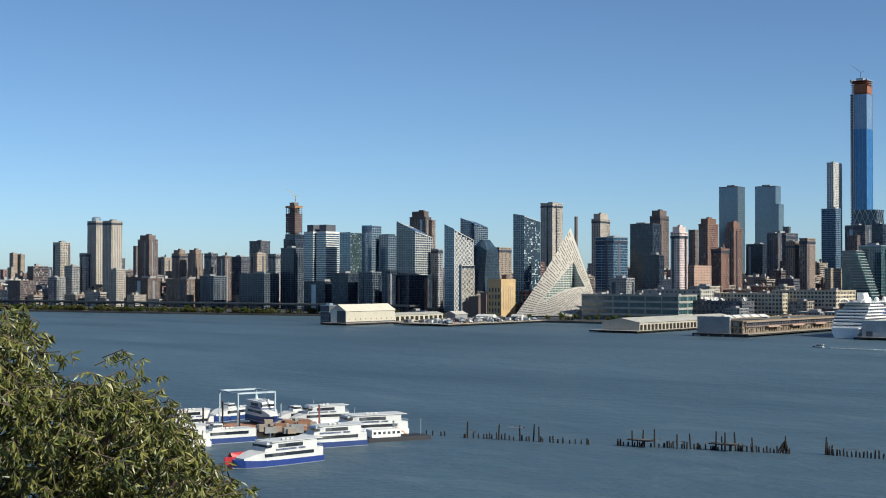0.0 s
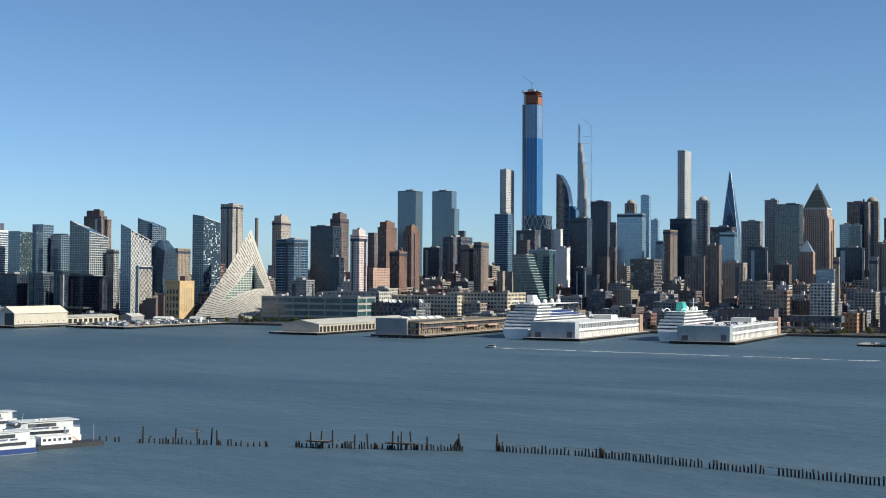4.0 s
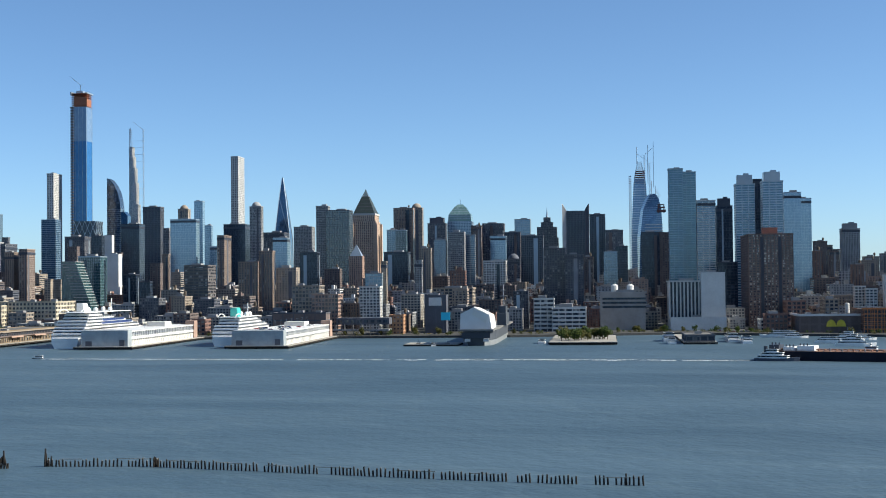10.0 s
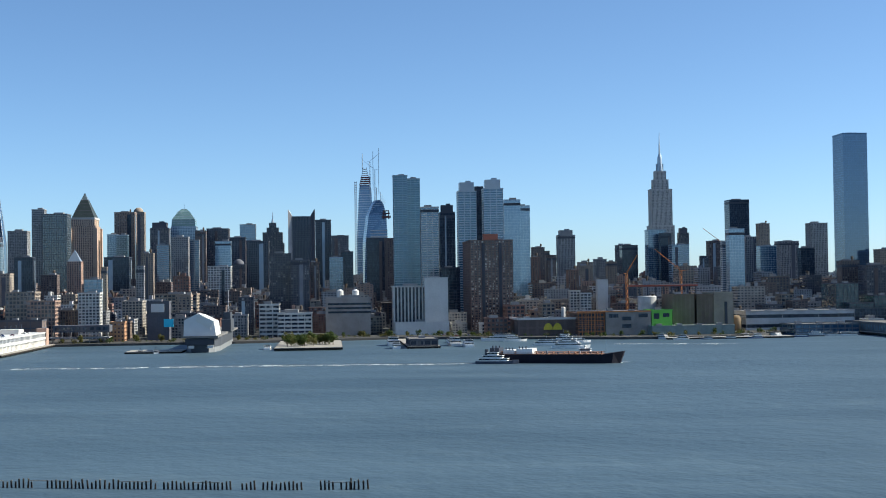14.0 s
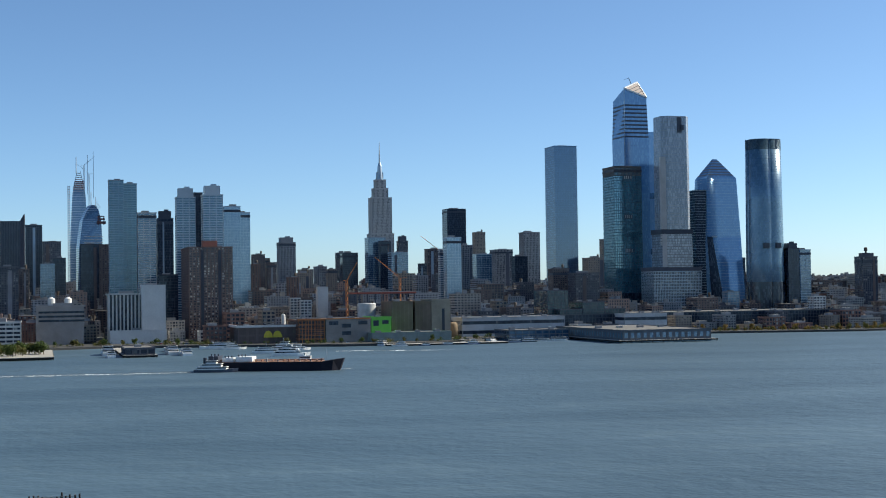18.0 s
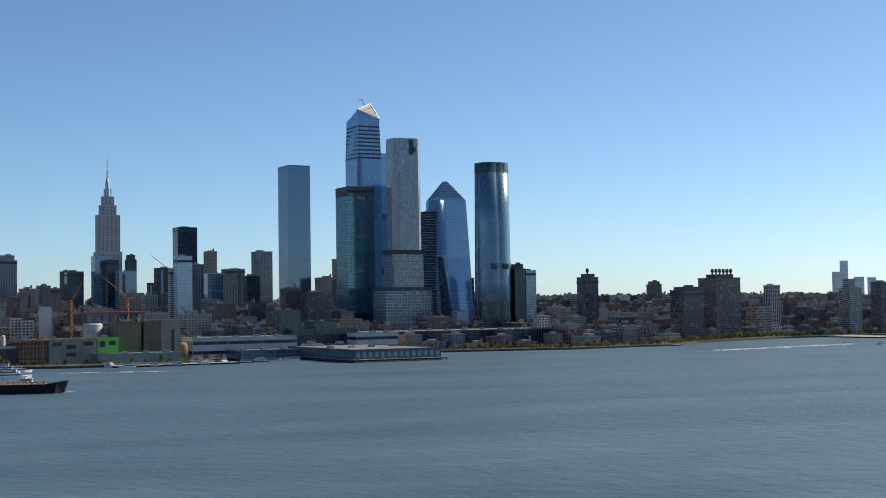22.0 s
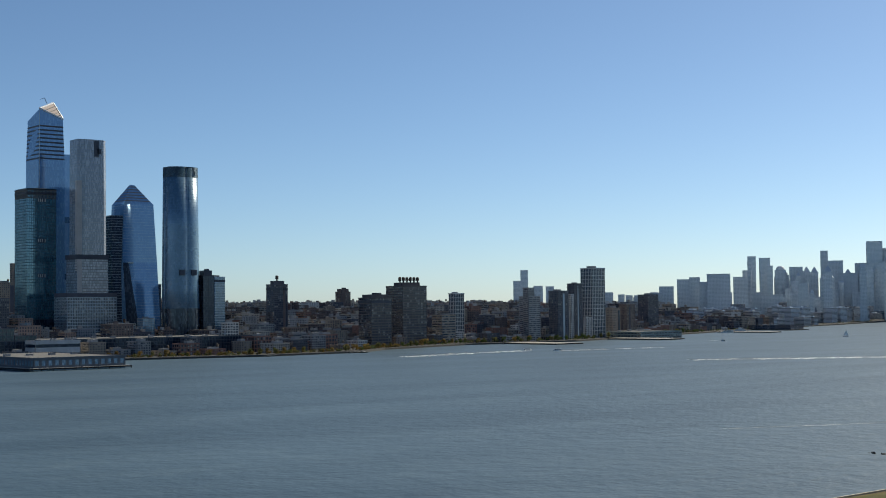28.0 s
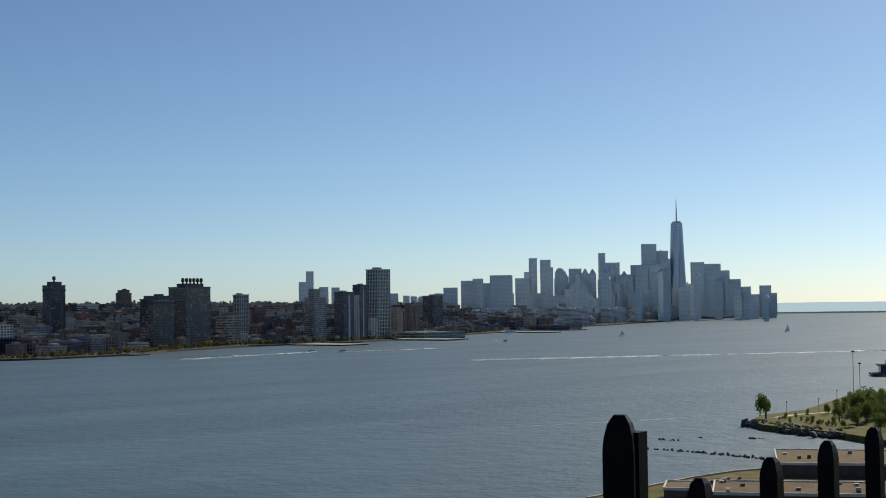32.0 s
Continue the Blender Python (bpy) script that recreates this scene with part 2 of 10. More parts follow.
    for r in radii:
        t = r if r <= 3500 else 3500 - 1400 * math.log(max(1e-4, 1 - (r - 3500) / 1400))
        z = EYE * (1 - r / t)
        rings.append([(r * math.cos(a), r * math.sin(a), z) for a in (2 * math.pi * i / 144 for i in range(144))])
    me = loft_mesh("water", rings, cap=False)
    tagged(part("water", me, m, smooth=True), "wind-rippled grey-blue tidal river with smooth slicks", "water", kind="structure")


def sheet(name, outline, z0, z1, material, label, category, kind="structure", fold=True):
    """A flat piece of ground with real edges."""
    bm = bmesh.new()
    fn = far_point if fold else (lambda *p: p)
    lo = [bm.verts.new(fn(x, y, z0)) for x, y in outline]
    hi = [bm.verts.new(fn(x, y, z1)) for x, y in outline]
    bm.faces.new(hi)
    k = len(lo)
    for i in range(k):
        bm.faces.new((lo[i], lo[(i + 1) % k], hi[(i + 1) % k], hi[i]))
    bmesh.ops.recalc_face_normals(bm, faces=bm.faces)
    return tagged(part(name, bm, material), label, category, kind=kind)


river()
asphalt = plain("asphalt", (0.07, 0.07, 0.07), 0.95, size=30, spec=0.1)
SHORE = ((1180, 3900), (1262, 2300), (1310, 1920), (1370, 1595), (1435, 1340), (1420, 960), (1440, 500), (1455, 100), (1505, -65), (1440, -230), (1402, -300), (1400, -380), (1425, -450),
         (1490, -500), (1512, -775), (1470, -941), (1485, -1105), (1560, -1200), (1640, -1420), (1633, -1660), (1934, -2432), (2178, -3109), (2560, -4100), (3039, -5172), (3300, -5700))
_edge = [grid_xy(s, n) for s, n in SHORE]
sheet("ground_manhattan", _edge + [grid_xy(4600, -5600), grid_xy(9000, -3000), grid_xy(9000, 6000), grid_xy(1800, 6500)], -4, 2.4, asphalt,
      "grey paved city ground behind the river wall", "ground")

# ---------------------------------------------------------------- city blocks
W_DARK = windows("window_dark", (0.018, 0.026, 0.045), (0.38, 0.37, 0.35), 0.1, 1.7)
W_BLUE = windows("window_blue", (0.022, 0.06, 0.115), (0.07, 0.13, 0.20), 0.08, 2.5, (1.5, 1.5, 4.0), 0.5, 0.012, tint=(0.66, 0.83, 1.0))
W_PALE = windows("window_pale", (0.13, 0.21, 0.28), (0.22, 0.31, 0.38), 0.1, 2.8, (1.5, 1.5, 4.0), 0.6, 0.012, tint=(0.66, 0.83, 1.0))
W_GREEN = windows("window_green", (0.025, 0.06, 0.07), (0.06, 0.12, 0.13), 0.1, 1.8, (1.5, 1.5, 4.0), 0.5)
W_BLACK = windows("window_black", (0.014, 0.023, 0.04), (0.06, 0.08, 0.11), 0.12, 1.6, (1.5, 1.5, 4.0), 0.4, 0.02, (0.75, 0.88, 1.0))
# Far glass: haze over downtown is put into these pale tones.
W_FAR = windows("window_hazed", (0.30, 0.37, 0.44), (0.42, 0.48, 0.54), 0.15, 2.4, (1.5, 1.5, 4.0), 0.6, 0.012)
C_TAN = plain("tan_brick", (0.29, 0.24, 0.195), 0.9, size=20)
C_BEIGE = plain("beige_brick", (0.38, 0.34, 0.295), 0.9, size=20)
C_BROWN = plain("brown_brick", (0.14, 0.108, 0.10), 0.9, size=20)
C_RED = plain("red_brick", (0.225, 0.125, 0.10), 0.9, size=20)
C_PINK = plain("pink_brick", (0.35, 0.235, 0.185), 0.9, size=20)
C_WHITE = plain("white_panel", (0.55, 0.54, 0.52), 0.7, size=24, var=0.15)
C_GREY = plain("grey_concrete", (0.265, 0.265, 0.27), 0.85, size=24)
C_DARK = plain("dark_stone", (0.085, 0.09, 0.11), 0.8, size=24)
C_BLACK = plain("black_metal", (0.035, 0.042, 0.06), 0.5, size=20)
C_STEEL = plain("steel", (0.36, 0.42, 0.47), 0.4, 0.6, size=20, var=0.12)
C_ROOF = plain("roof_felt", (0.14, 0.135, 0.13), 0.9, size=12, spec=0.2)
C_WOOD = plain("tank_wood", (0.085, 0.066, 0.052), 0.9, size=3)
# Pale blue-grey holds the haze in front of the far stone.
C_HAZEB = plain("hazed_stone", (0.50, 0.545, 0.60), 0.85, size=40, var=0.15)

# style: name, label, category, glass, frame, storey, spandrel, bay, pier, relief
STYLES = {
    "bandbox": ("storage_block", "broad taupe block with dark strip windows near the top", "building", plain("taupe_render", (0.30, 0.27, 0.25), 0.9, size=14), plain("taupe_render", (0.30, 0.27, 0.25)), 40.0, 0.4, 14.0, 0.4, 0.15),
    "tan": ("apartment_house", "tan brick apartment house with rows of small windows", "building", W_DARK, C_TAN, 3.1, 1.6, 3.6, 2.0, 0.35),
    "tanstep": ("apartment_house", "stepped tan brick apartment house with roof terraces", "building", W_DARK, C_TAN, 3.1, 1.6, 3.6, 2.0, 0.35),
    "brickred": ("apartment_house", "red brick apartment house with rows of small windows", "building", W_DARK, C_RED, 3.1, 1.6, 3.4, 1.9, 0.35),
    "dark": ("apartment_tower", "dark grey stone tower with close rows of windows", "tower", W_DARK, C_DARK, 3.4, 1.4, 3.4, 1.4, 0.35),
    "beigegrid": ("apartment_tower", "beige and white gridded riverside apartment tower", "tower", W_DARK, C_BEIGE, 3.1, 1.3, 3.6, 1.3, 0.4),
    "greygrid": ("apartment_tower", "grey concrete gridded apartment tower", "tower", W_DARK, C_GREY, 3.1, 1.2, 3.4, 1.2, 0.4),
    "beigepier": ("apartment_tower", "beige brick apartment tower with upright window strips", "tower", W_DARK, C_BEIGE, 3.1, 1.0, 3.8, 2.2, 0.5),
    "brown": ("apartment_tower", "brown brick tower with rows of windows", "tower", W_DARK, C_BROWN, 3.1, 1.5, 3.6, 1.8, 0.35),
    "brownbig": ("warehouse", "broad brown brick warehouse with large window bays", "building", W_DARK, C_TAN, 4.2, 1.6, 5.0, 1.4, 0.4),
    "brownpier": ("apartment_tower", "brown brick apartment tower with upright ribs", "tower", W_DARK, plain("light_brown_brick", (0.23, 0.175, 0.145), 0.9, size=20), 3.1, 1.0, 3.4, 1.8, 0.6),
    "greypier": ("office_tower", "grey stone office tower with upright ribs", "tower", W_DARK, C_GREY, 3.6, 1.0, 3.0, 1.5, 0.6),
    "darkpier": ("office_tower", "dark office tower with thin upright ribs", "tower", W_BLACK, C_DARK, 3.8, 0.8, 3.0, 1.0, 0.6),
    "redpier": ("apartment_tower", "red-brown brick tower with upright ribs", "tower", W_DARK, plain("redbrown_brick", (0.19, 0.112, 0.09), 0.9, size=20), 3.1, 1.1, 3.6, 2.0, 0.6),
    "redband": ("apartment_tower", "unfinished tower with white floors and red netting", "tower", W_DARK, plain("white_red_panel", (0.58, 0.47, 0.45), 0.8, size=9), 3.2, 1.5, 4.0, 1.5, 0.4),
    "greyglass": ("office_tower", "grey glass tower with thin floor lines", "tower", W_PALE, C_GREY, 3.8, 0.8, 4.5, 0.4, 0.2),
    "bandgrey": ("apartment_tower", "grey glass tower with white floor bands", "tower", W_BLUE, C_GREY, 3.2, 1.2, 8.0, 0.6, 0.3),
    "bandblue": ("office_tower", "blue-grey glass tower with narrow floor bands", "tower", W_BLUE, C_STEEL, 3.8, 0.9, 9.0, 0.3, 0.25),
    "bandwhite": ("apartment_tower", "glass tower with bright white balcony bands", "tower", W_BLUE, C_WHITE, 3.1, 1.3, 7.0, 1.0, 0.5),
    "darkglass": ("office_tower", "dark blue glass tower with thin floor lines", "tower", W_BLACK, C_BLACK, 3.8, 0.5, 4.5, 0.25, 0.15),
    "blueglass": ("office_tower", "blue glass curtain-wall tower", "tower", W_BLUE, C_STEEL, 3.8, 0.4, 4.5, 0.25, 0.15),
    "facetglass": ("apartment_tower", "blue glass tower with a broken pattern of panes", "tower", W_BLUE, C_WHITE, 3.2, 0.35, 4.0, 0.3, 0.2),
    "paleglass": ("office_tower", "pale blue reflecting glass tower", "tower", W_PALE, C_STEEL, 4.0, 0.3, 4.5, 0.2, 0.12),
    "greenglass": ("office_tower", "greenish dark glass office block", "tower", W_GREEN, C_STEEL, 4.0, 0.3, 3.0, 0.2, 0.12),
    "twcglass": ("office_tower", "tall grey-blue glass twin tower with a ribbed crown", "tower", windows("window_slateblue", (0.075, 0.115, 0.15), (0.11, 0.16, 0.20), 0.1, 2.2, (1.5, 1.5, 4.0), 0.5, 0.01, (0.75, 0.88, 1.0)), plain("slate_rib", (0.10, 0.13, 0.16), 0.5, size=20), 4.0, 0.3, 6.0, 0.3, 0.2),
    "checker": ("apartment_tower", "white checkered apartment tower with small square windows", "tower", W_DARK, C_WHITE, 3.1, 1.4, 3.1, 1.5, 0.4),
    "shadegrid": ("apartment_house", "dark slate and glass riverside block with thin pale lines", "building", W_BLACK, plain("slate_line", (0.13, 0.15, 0.17), 0.6, size=9), 3.3, 0.5, 3.6, 0.5, 0.4),
    "cps": ("apartment_tower", "slender white limestone tower with upright window strips", "tower", W_DARK, C_WHITE, 3.6, 1.2, 4.4, 2.4, 0.5),
    "whitewall": ("building_block", "blank white walled block", "building", C_WHITE, C_WHITE, 6.0, 0.3, 12.0, 0.3, 0.1),
    "whitegrid": ("apartment_house", "white gridded block with square windows", "building", W_DARK, C_WHITE, 3.4, 1.3, 4.0, 1.2, 0.4),
    "whiteband": ("office_block", "long white low office block with window bands", "building", W_DARK, C_WHITE, 4.4, 2.2, 7.0, 0.9, 0.4),
    "darkband": ("office_block", "dark banded block with strip windows", "building", W_DARK, plain("sooty_brick", (0.115, 0.10, 0.097), 0.9, size=20), 4.0, 1.7, 6.0, 0.8, 0.4),
    "darkgrid": ("apartment_tower", "dark slab tower with a grid of small lit windows", "tower", W_DARK, C_DARK, 3.1, 1.3, 3.3, 1.3, 0.4),
    "black": ("office_tower", "black glass slab tower", "tower", W_BLACK, C_BLACK, 3.8, 0.4, 3.0, 0.4, 0.2),
    "park432": ("residential_tower", "very tall slender pale grid tower with square windows", "tower", W_DARK, C_WHITE, 4.7, 1.6, 4.7, 1.6, 0.6),
    "roundglass": ("apartment_tower", "slim grey tower with a wavy lattice of windows", "tower", W_DARK, C_GREY, 3.2, 1.2, 3.2, 1.0, 0.4),
    "bigglass": ("office_tower", "broad dark teal glass office tower with a fine grid", "tower", windows("window_teal", (0.02, 0.05, 0.065), (0.05, 0.10, 0.12), 0.1, 2.1, (1.5, 1.5, 4.0), 0.5), C_DARK, 4.0, 0.8, 3.0, 0.5, 0.3),
    "skyglass": ("apartment_tower", "tall teal-grey glass apartment tower with thin floor lines", "tower", windows("window_sea", (0.016, 0.07, 0.115), (0.05, 0.13, 0.19), 0.1, 2.4, (1.5, 1.5, 3.1), 0.5, 0.02, tint=(0.6, 0.86, 1.0)), plain("sea_grey_panel", (0.25, 0.31, 0.35), 0.5, 0.2, size=20, var=0.12), 3.1, 1.1, 6.0, 0.5, 0.6),
    "silver": ("apartment_tower", "silvery glass tower with white floor bands", "tower", windows("window_silver", (0.02, 0.08, 0.14), (0.07, 0.17, 0.25), 0.1, 2.2, (1.5, 1.5, 3.1), 0.5, 0.02, tint=(0.66, 0.86, 1.0)), plain("silver_panel", (0.42, 0.46, 0.50), 0.4, 0.3, size=20, var=0.12), 3.1, 1.3, 9.0, 0.9, 0.5),
    # Pale panes put blinds and lit windows into the glass colour.
    "brickslab": ("apartment_slab", "broad dark brick apartment slab with balcony columns", "building", windows("window_blinds_lit", (0.018, 0.026, 0.045), (0.55, 0.52, 0.47), 0.1, 1.7, (2.1, 2.1, 2.9), 0.4), plain("umber_brick", (0.135, 0.095, 0.085), 0.9, size=20), 2.9, 1.3, 4.2, 1.5, 0.6),
    "consulate": ("office_block", "pale concrete block with deep upright fins", "building", W_BLACK, C_WHITE, 50.0, 1.0, 4.2, 1.7, 2.0),
    "beigebox": ("storage_block", "plain beige block with a few dark strip windows", "building", plain("beige_render", (0.40, 0.35, 0.29), 0.9, size=14), plain("beige_render", (0.40, 0.35, 0.29)), 9.0, 0.4, 14.0, 0.4, 0.15),
    "pinkbrick": ("apartment_house", "salmon brick block with small windows", "building", W_DARK, C_PINK, 3.6, 2.2, 4.5, 2.8, 0.3),
    "mwglass": ("office_tower", "tall smooth steel-blue glass office tower", "tower", windows("window_navy", (0.025, 0.065, 0.13), (0.05, 0.10, 0.18), 0.07, 2.6, (1.6, 1.6, 4.2), 0.5, 0.008, (0.66, 0.83, 1.0)), plain("blue_mullion", (0.05, 0.12, 0.22), 0.4, 0.3, size=10), 4.2, 0.25, 3.0, 0.12, 0.1),
    "hy55": ("office_tower", "dark teal gridded glass tower with cut-out terraces", "tower", windows("window_deepteal", (0.02, 0.095, 0.135), (0.04, 0.17, 0.22), 0.1, 3.0, (1.6, 1.6, 4.2), 0.5, 0.01, tint=(0.55, 0.85, 1.0)), plain("dark_bronze", (0.06, 0.11, 0.14), 0.45, 0.5), 4.2, 0.9, 3.2, 0.5, 0.4),
    "redlow": ("warehouse", "low red brick warehouse with arched bays", "building", W_DARK, C_RED, 4.6, 1.8, 4.6, 1.6, 0.4),
    "tanband": ("office_block", "tan block with horizontal window bands", "building", W_DARK, C_TAN, 4.0, 2.0, 14.0, 0.8, 0.4),
    "lattice": ("apartment_tower", "white lattice-framed tower with deep square openings", "tower", W_BLACK, C_WHITE, 6.4, 1.0, 4.2, 0.9, 0.7),
    "roundband": ("apartment_tower", "pale banded tower with rounded balconies", "tower", W_DARK, C_GREY, 3.3, 1.6, 10.0, 0.8, 0.5),
    # Far towers: haze is put into the frame and glass colours.
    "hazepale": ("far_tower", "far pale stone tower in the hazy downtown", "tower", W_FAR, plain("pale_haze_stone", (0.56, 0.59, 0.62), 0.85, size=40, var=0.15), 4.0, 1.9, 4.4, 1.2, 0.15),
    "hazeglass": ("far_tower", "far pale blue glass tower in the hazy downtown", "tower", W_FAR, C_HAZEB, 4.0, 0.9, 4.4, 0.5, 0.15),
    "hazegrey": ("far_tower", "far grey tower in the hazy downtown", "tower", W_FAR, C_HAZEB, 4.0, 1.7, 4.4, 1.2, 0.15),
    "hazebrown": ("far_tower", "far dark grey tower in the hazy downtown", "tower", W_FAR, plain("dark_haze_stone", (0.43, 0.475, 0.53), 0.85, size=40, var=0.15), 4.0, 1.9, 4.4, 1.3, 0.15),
}
DONE = []   # footprints already built, in grid metres


def facade(a, b, z0, z1, st, cx=0.0, cy=0.0):
    """Boxes of the spandrels and piers round a block of half sizes a, b."""
    fh, sp, bay, pier, rel = st[5:10]
    rel *= 0.42
    out = []
    if fh < z1 - z0:
        k = max(1, round((z1 - z0) / fh))
        step = (z1 - z0) / k
        for i in range(k + 1):
            z = z0 + i * step - sp / 2
            out.append((cx - a - rel, cx + a + rel, cy - b - rel, cy + b + rel, max(z0, z), min(z1, z + sp)))
    r2 = rel + 0.06
    for half, other, ax in ((a, b, 0), (b, a, 1)):
        k = max(1, round(2 * half / bay))
        step = 2 * half / k
        for i in range(k + 1):
            p = -half + i * step
            lo, hi = max(-half - r2, p - pier / 2), min(half + r2, p + pier / 2)
            for sgn in (-1, 1):
                q0, q1 = (other - 0.1, other + r2) if sgn > 0 else (-other - r2, -other + 0.1)
                out.append((cx + lo, cx + hi, cy + q0, cy + q1, z0, z1) if ax == 0 else (cx + q0, cx + q1, cy + lo, cy + hi, z0, z1))
    return out


def tank(parent, x, y, z, r=2.2, h=4.0):
    """A timber roof tank on legs."""
    return part("water_tank", loft_mesh("water_tank", [circle(r * 0.55, z, 10, x, y), circle(r * 0.5, z + 2.6, 10, x, y), circle(r, z + 2.7, 10, x, y), circle(r * 0.94, z + 3 + h, 10, x, y), circle(0.1, z + 4.2 + h, 10, x, y)]), C_WOOD, parent, "round timber water tank")


def block(style, s, n, ds, dn, h, top="", z=0.0, base=2.4, turn=None, label=""):
    """A city block: glass body, facade grid, parapet, roof works. s, n: its middle in the street grid."""
    st = STYLES[style]
    x, y = grid_xy(s, n)
    DONE.append((s, n, ds, dn))
    root = thing(st[0], label or st[1], st[2], x, y, z, GRID if turn is None else turn)
    a, b = ds / 2, dn / 2
    H = h - (z if z else 0)
    rng = random.Random(int(s * 31 + n * 17 + h))
    if top == "slant":
        drop = min(0.4 * H, 0.45 * dn + 6)
        lo = H - drop
        part("tower_body", loft_mesh("tower_body", [rect(a, b, 0), [(-a, -b, lo), (a, -b, lo), (a, b, H), (-a, b, H)]]), st[3], root)
        bx = facade(a, b, base, lo, st)
        k = max(2, round(drop / st[5]))
        for i in range(1, k):
            f = i / k
            bx.append((-a - 0.2, a + 0.2, -b + 2 * b * f, b + 0.2, lo + drop * f - st[6] / 2, lo + drop * f + st[6] / 2))
        m = max(2, round(dn / st[7]))
        for i in range(m):
            p = -b + (i + 0.5) * dn / m
            ztop = lo + drop * (p + b) / dn
            bx += [(-a - 0.25, -a + 0.1, p - st[8] / 2, p + st[8] / 2, lo, ztop), (a - 0.1, a + 0.25, p - st[8] / 2, p + st[8] / 2, lo, ztop)]
        part("facade_grid", boxes_mesh("facade_grid", bx), st[4], root, kind="stuff")
        edge = [((sx, -b, lo + 0.3), (sx, b, H + 0.3), 0.5) for sx in (-a, a)] + [((-a, b, H + 0.3), (a, b, H + 0.3), 0.5)]
        part("sloping_parapet", bars_mesh("sloping_parapet", edge), C_STEEL, root)
        return root
    cap = {"hat": 0.06 * H + 3, "crown": 9.0, "dome": 0.7 * min(a, b) + 3, "spire": 1.3 * min(a, b) + 4}.get(top, 0.0)
    lo = H - cap
    body = part("tower_body", boxes_mesh("tower_body", [(-a, a, -b, b, 0, lo)]), st[3], root)
    w = st[9] + 0.15
    parapet = [(-a - w, a + w, -b - w, -b, lo - 0.6, lo + 1), (-a - w, a + w, b, b + w, lo - 0.6, lo + 1), (-a - w, -a, -b, b, lo - 0.6, lo + 1), (a, a + w, -b, b, lo - 0.6, lo + 1)]
    part("facade_grid", boxes_mesh("facade_grid", facade(a, b, base, lo, st) + parapet), st[4], root, kind="stuff")
    if H > 80 and not z and style not in ("mwglass", "silver", "twcglass", "skyglass") and rng.random() < 0.35:
        zb = lo - rng.uniform(5, 9)
        part("louvre_floor", boxes_mesh("louvre_floor", [(-a - w, a + w, -b - w, b + w, zb, zb + 3.4)]), C_BLACK if style not in ("whitewall", "park432", "cps") else C_GREY, body, "dark plant floor louvres")
    if style == "bandbox":
        for i in range(3):
            part("strip_window", boxes_mesh("strip_window", [(-a - w, a + w, -b - w, b - 3 + w, lo - 7.5 - 4.6 * i, lo - 5.3 - 4.6 * i)]), W_BLACK, body, "dark strip window")
        for q in (-0.35, 0.35):
            part("roof_drum", loft_mesh("roof_drum", [circle(4, lo + 0.2, 14, 0, q * b), circle(4, lo + 8, 14, 0, q * b), circle(1.5, lo + 10, 14, 0, q * b)]), C_WHITE, root, "white roof drum")
    if style == "hy55":
        for zz in (225, 165, 113):
            # Shade inside each terrace notch, put in as a proud black box.
            part("terrace_notch", boxes_mesh("terrace_notch", [(-a - w - 0.1, -a + 2, -6.5, 6.5, zz - 3, zz + 3)]), C_BLACK, body, "black box for the shade of a cut-out terrace")
            part("terrace_wall", boxes_mesh("terrace_wall", [(-a - w - 0.4, -a - w, q, q + 1.2, zz - 2.6, zz + 2.2) for q in (-5.6, -1.4, 1.6, 4.6)]), C_WHITE, body, "pale terrace columns")
        part("louvre_crown", boxes_mesh("louvre_crown", [(-a - w, a + w, -b - w, b + w, 227, 228), (-a - w, a + w, -b - w, b + w, 233, 234), (-a - w, a + w, -b - w, b + w, 239, 242)] + [(-a - w, -a, q, q + 0.9, 227, 241) for q in np.arange(-b, b, 2.2)] + [(q, q + 0.9, b, b + w, 227, 241) for q in np.arange(-a, a, 2.2)]), plain("bronze_louvre", (0.15, 0.135, 0.125), 0.6, size=9), root, "bronze louvred crown", kind="stuff")
        # Dark reflection of the near bluff, put in as a black glass skirt.
        part("dark_base", boxes_mesh("dark_base", [(-a - w - 0.1, a + w + 0.1, -b - w - 0.1, b + w + 0.1, 2.4, 48)]), W_BLACK, root)
    if H > 45 and not z and style not in ("whitewall", "park432", "cps", "checker", "hy55", "bandbox", "consulate", "beigebox", "lattice", "mwglass", "twcglass", "silver", "skyglass", "paleglass", "blueglass", "greyglass", "bigglass", "facetglass") and rng.random() < 0.5:
        # an upright strip of other glass up the faces
        dark = st[4] in (C_DARK, C_BLACK, C_BROWN)
        ms = (C_STEEL, C_GREY, C_BROWN)[rng.randrange(3)] if dark else (W_BLACK, C_DARK, C_DARK)[rng.randrange(3)]
        k, u = rng.uniform(0.10, 0.22), rng.uniform(-0.7, 0.7)
        part("upright_strip", boxes_mesh("upright_strip", [(-a - w, -a + 0.5, b * (u - k), b * (u + k), 2.4, lo - 4)]), ms, body, "contrasting upright strip")
        part("upright_strip", boxes_mesh("upright_strip", [(a * (u - k), a * (u + k), -b - w, -b + 0.5, 2.4, lo - 4)]), ms, body, "contrasting upright strip")
    top_deck = part("roof", boxes_mesh("roof", [(-a + 0.01, a - 0.01, -b + 0.01, b - 0.01, lo + 0.01, lo + 0.25)]), C_ROOF, root)
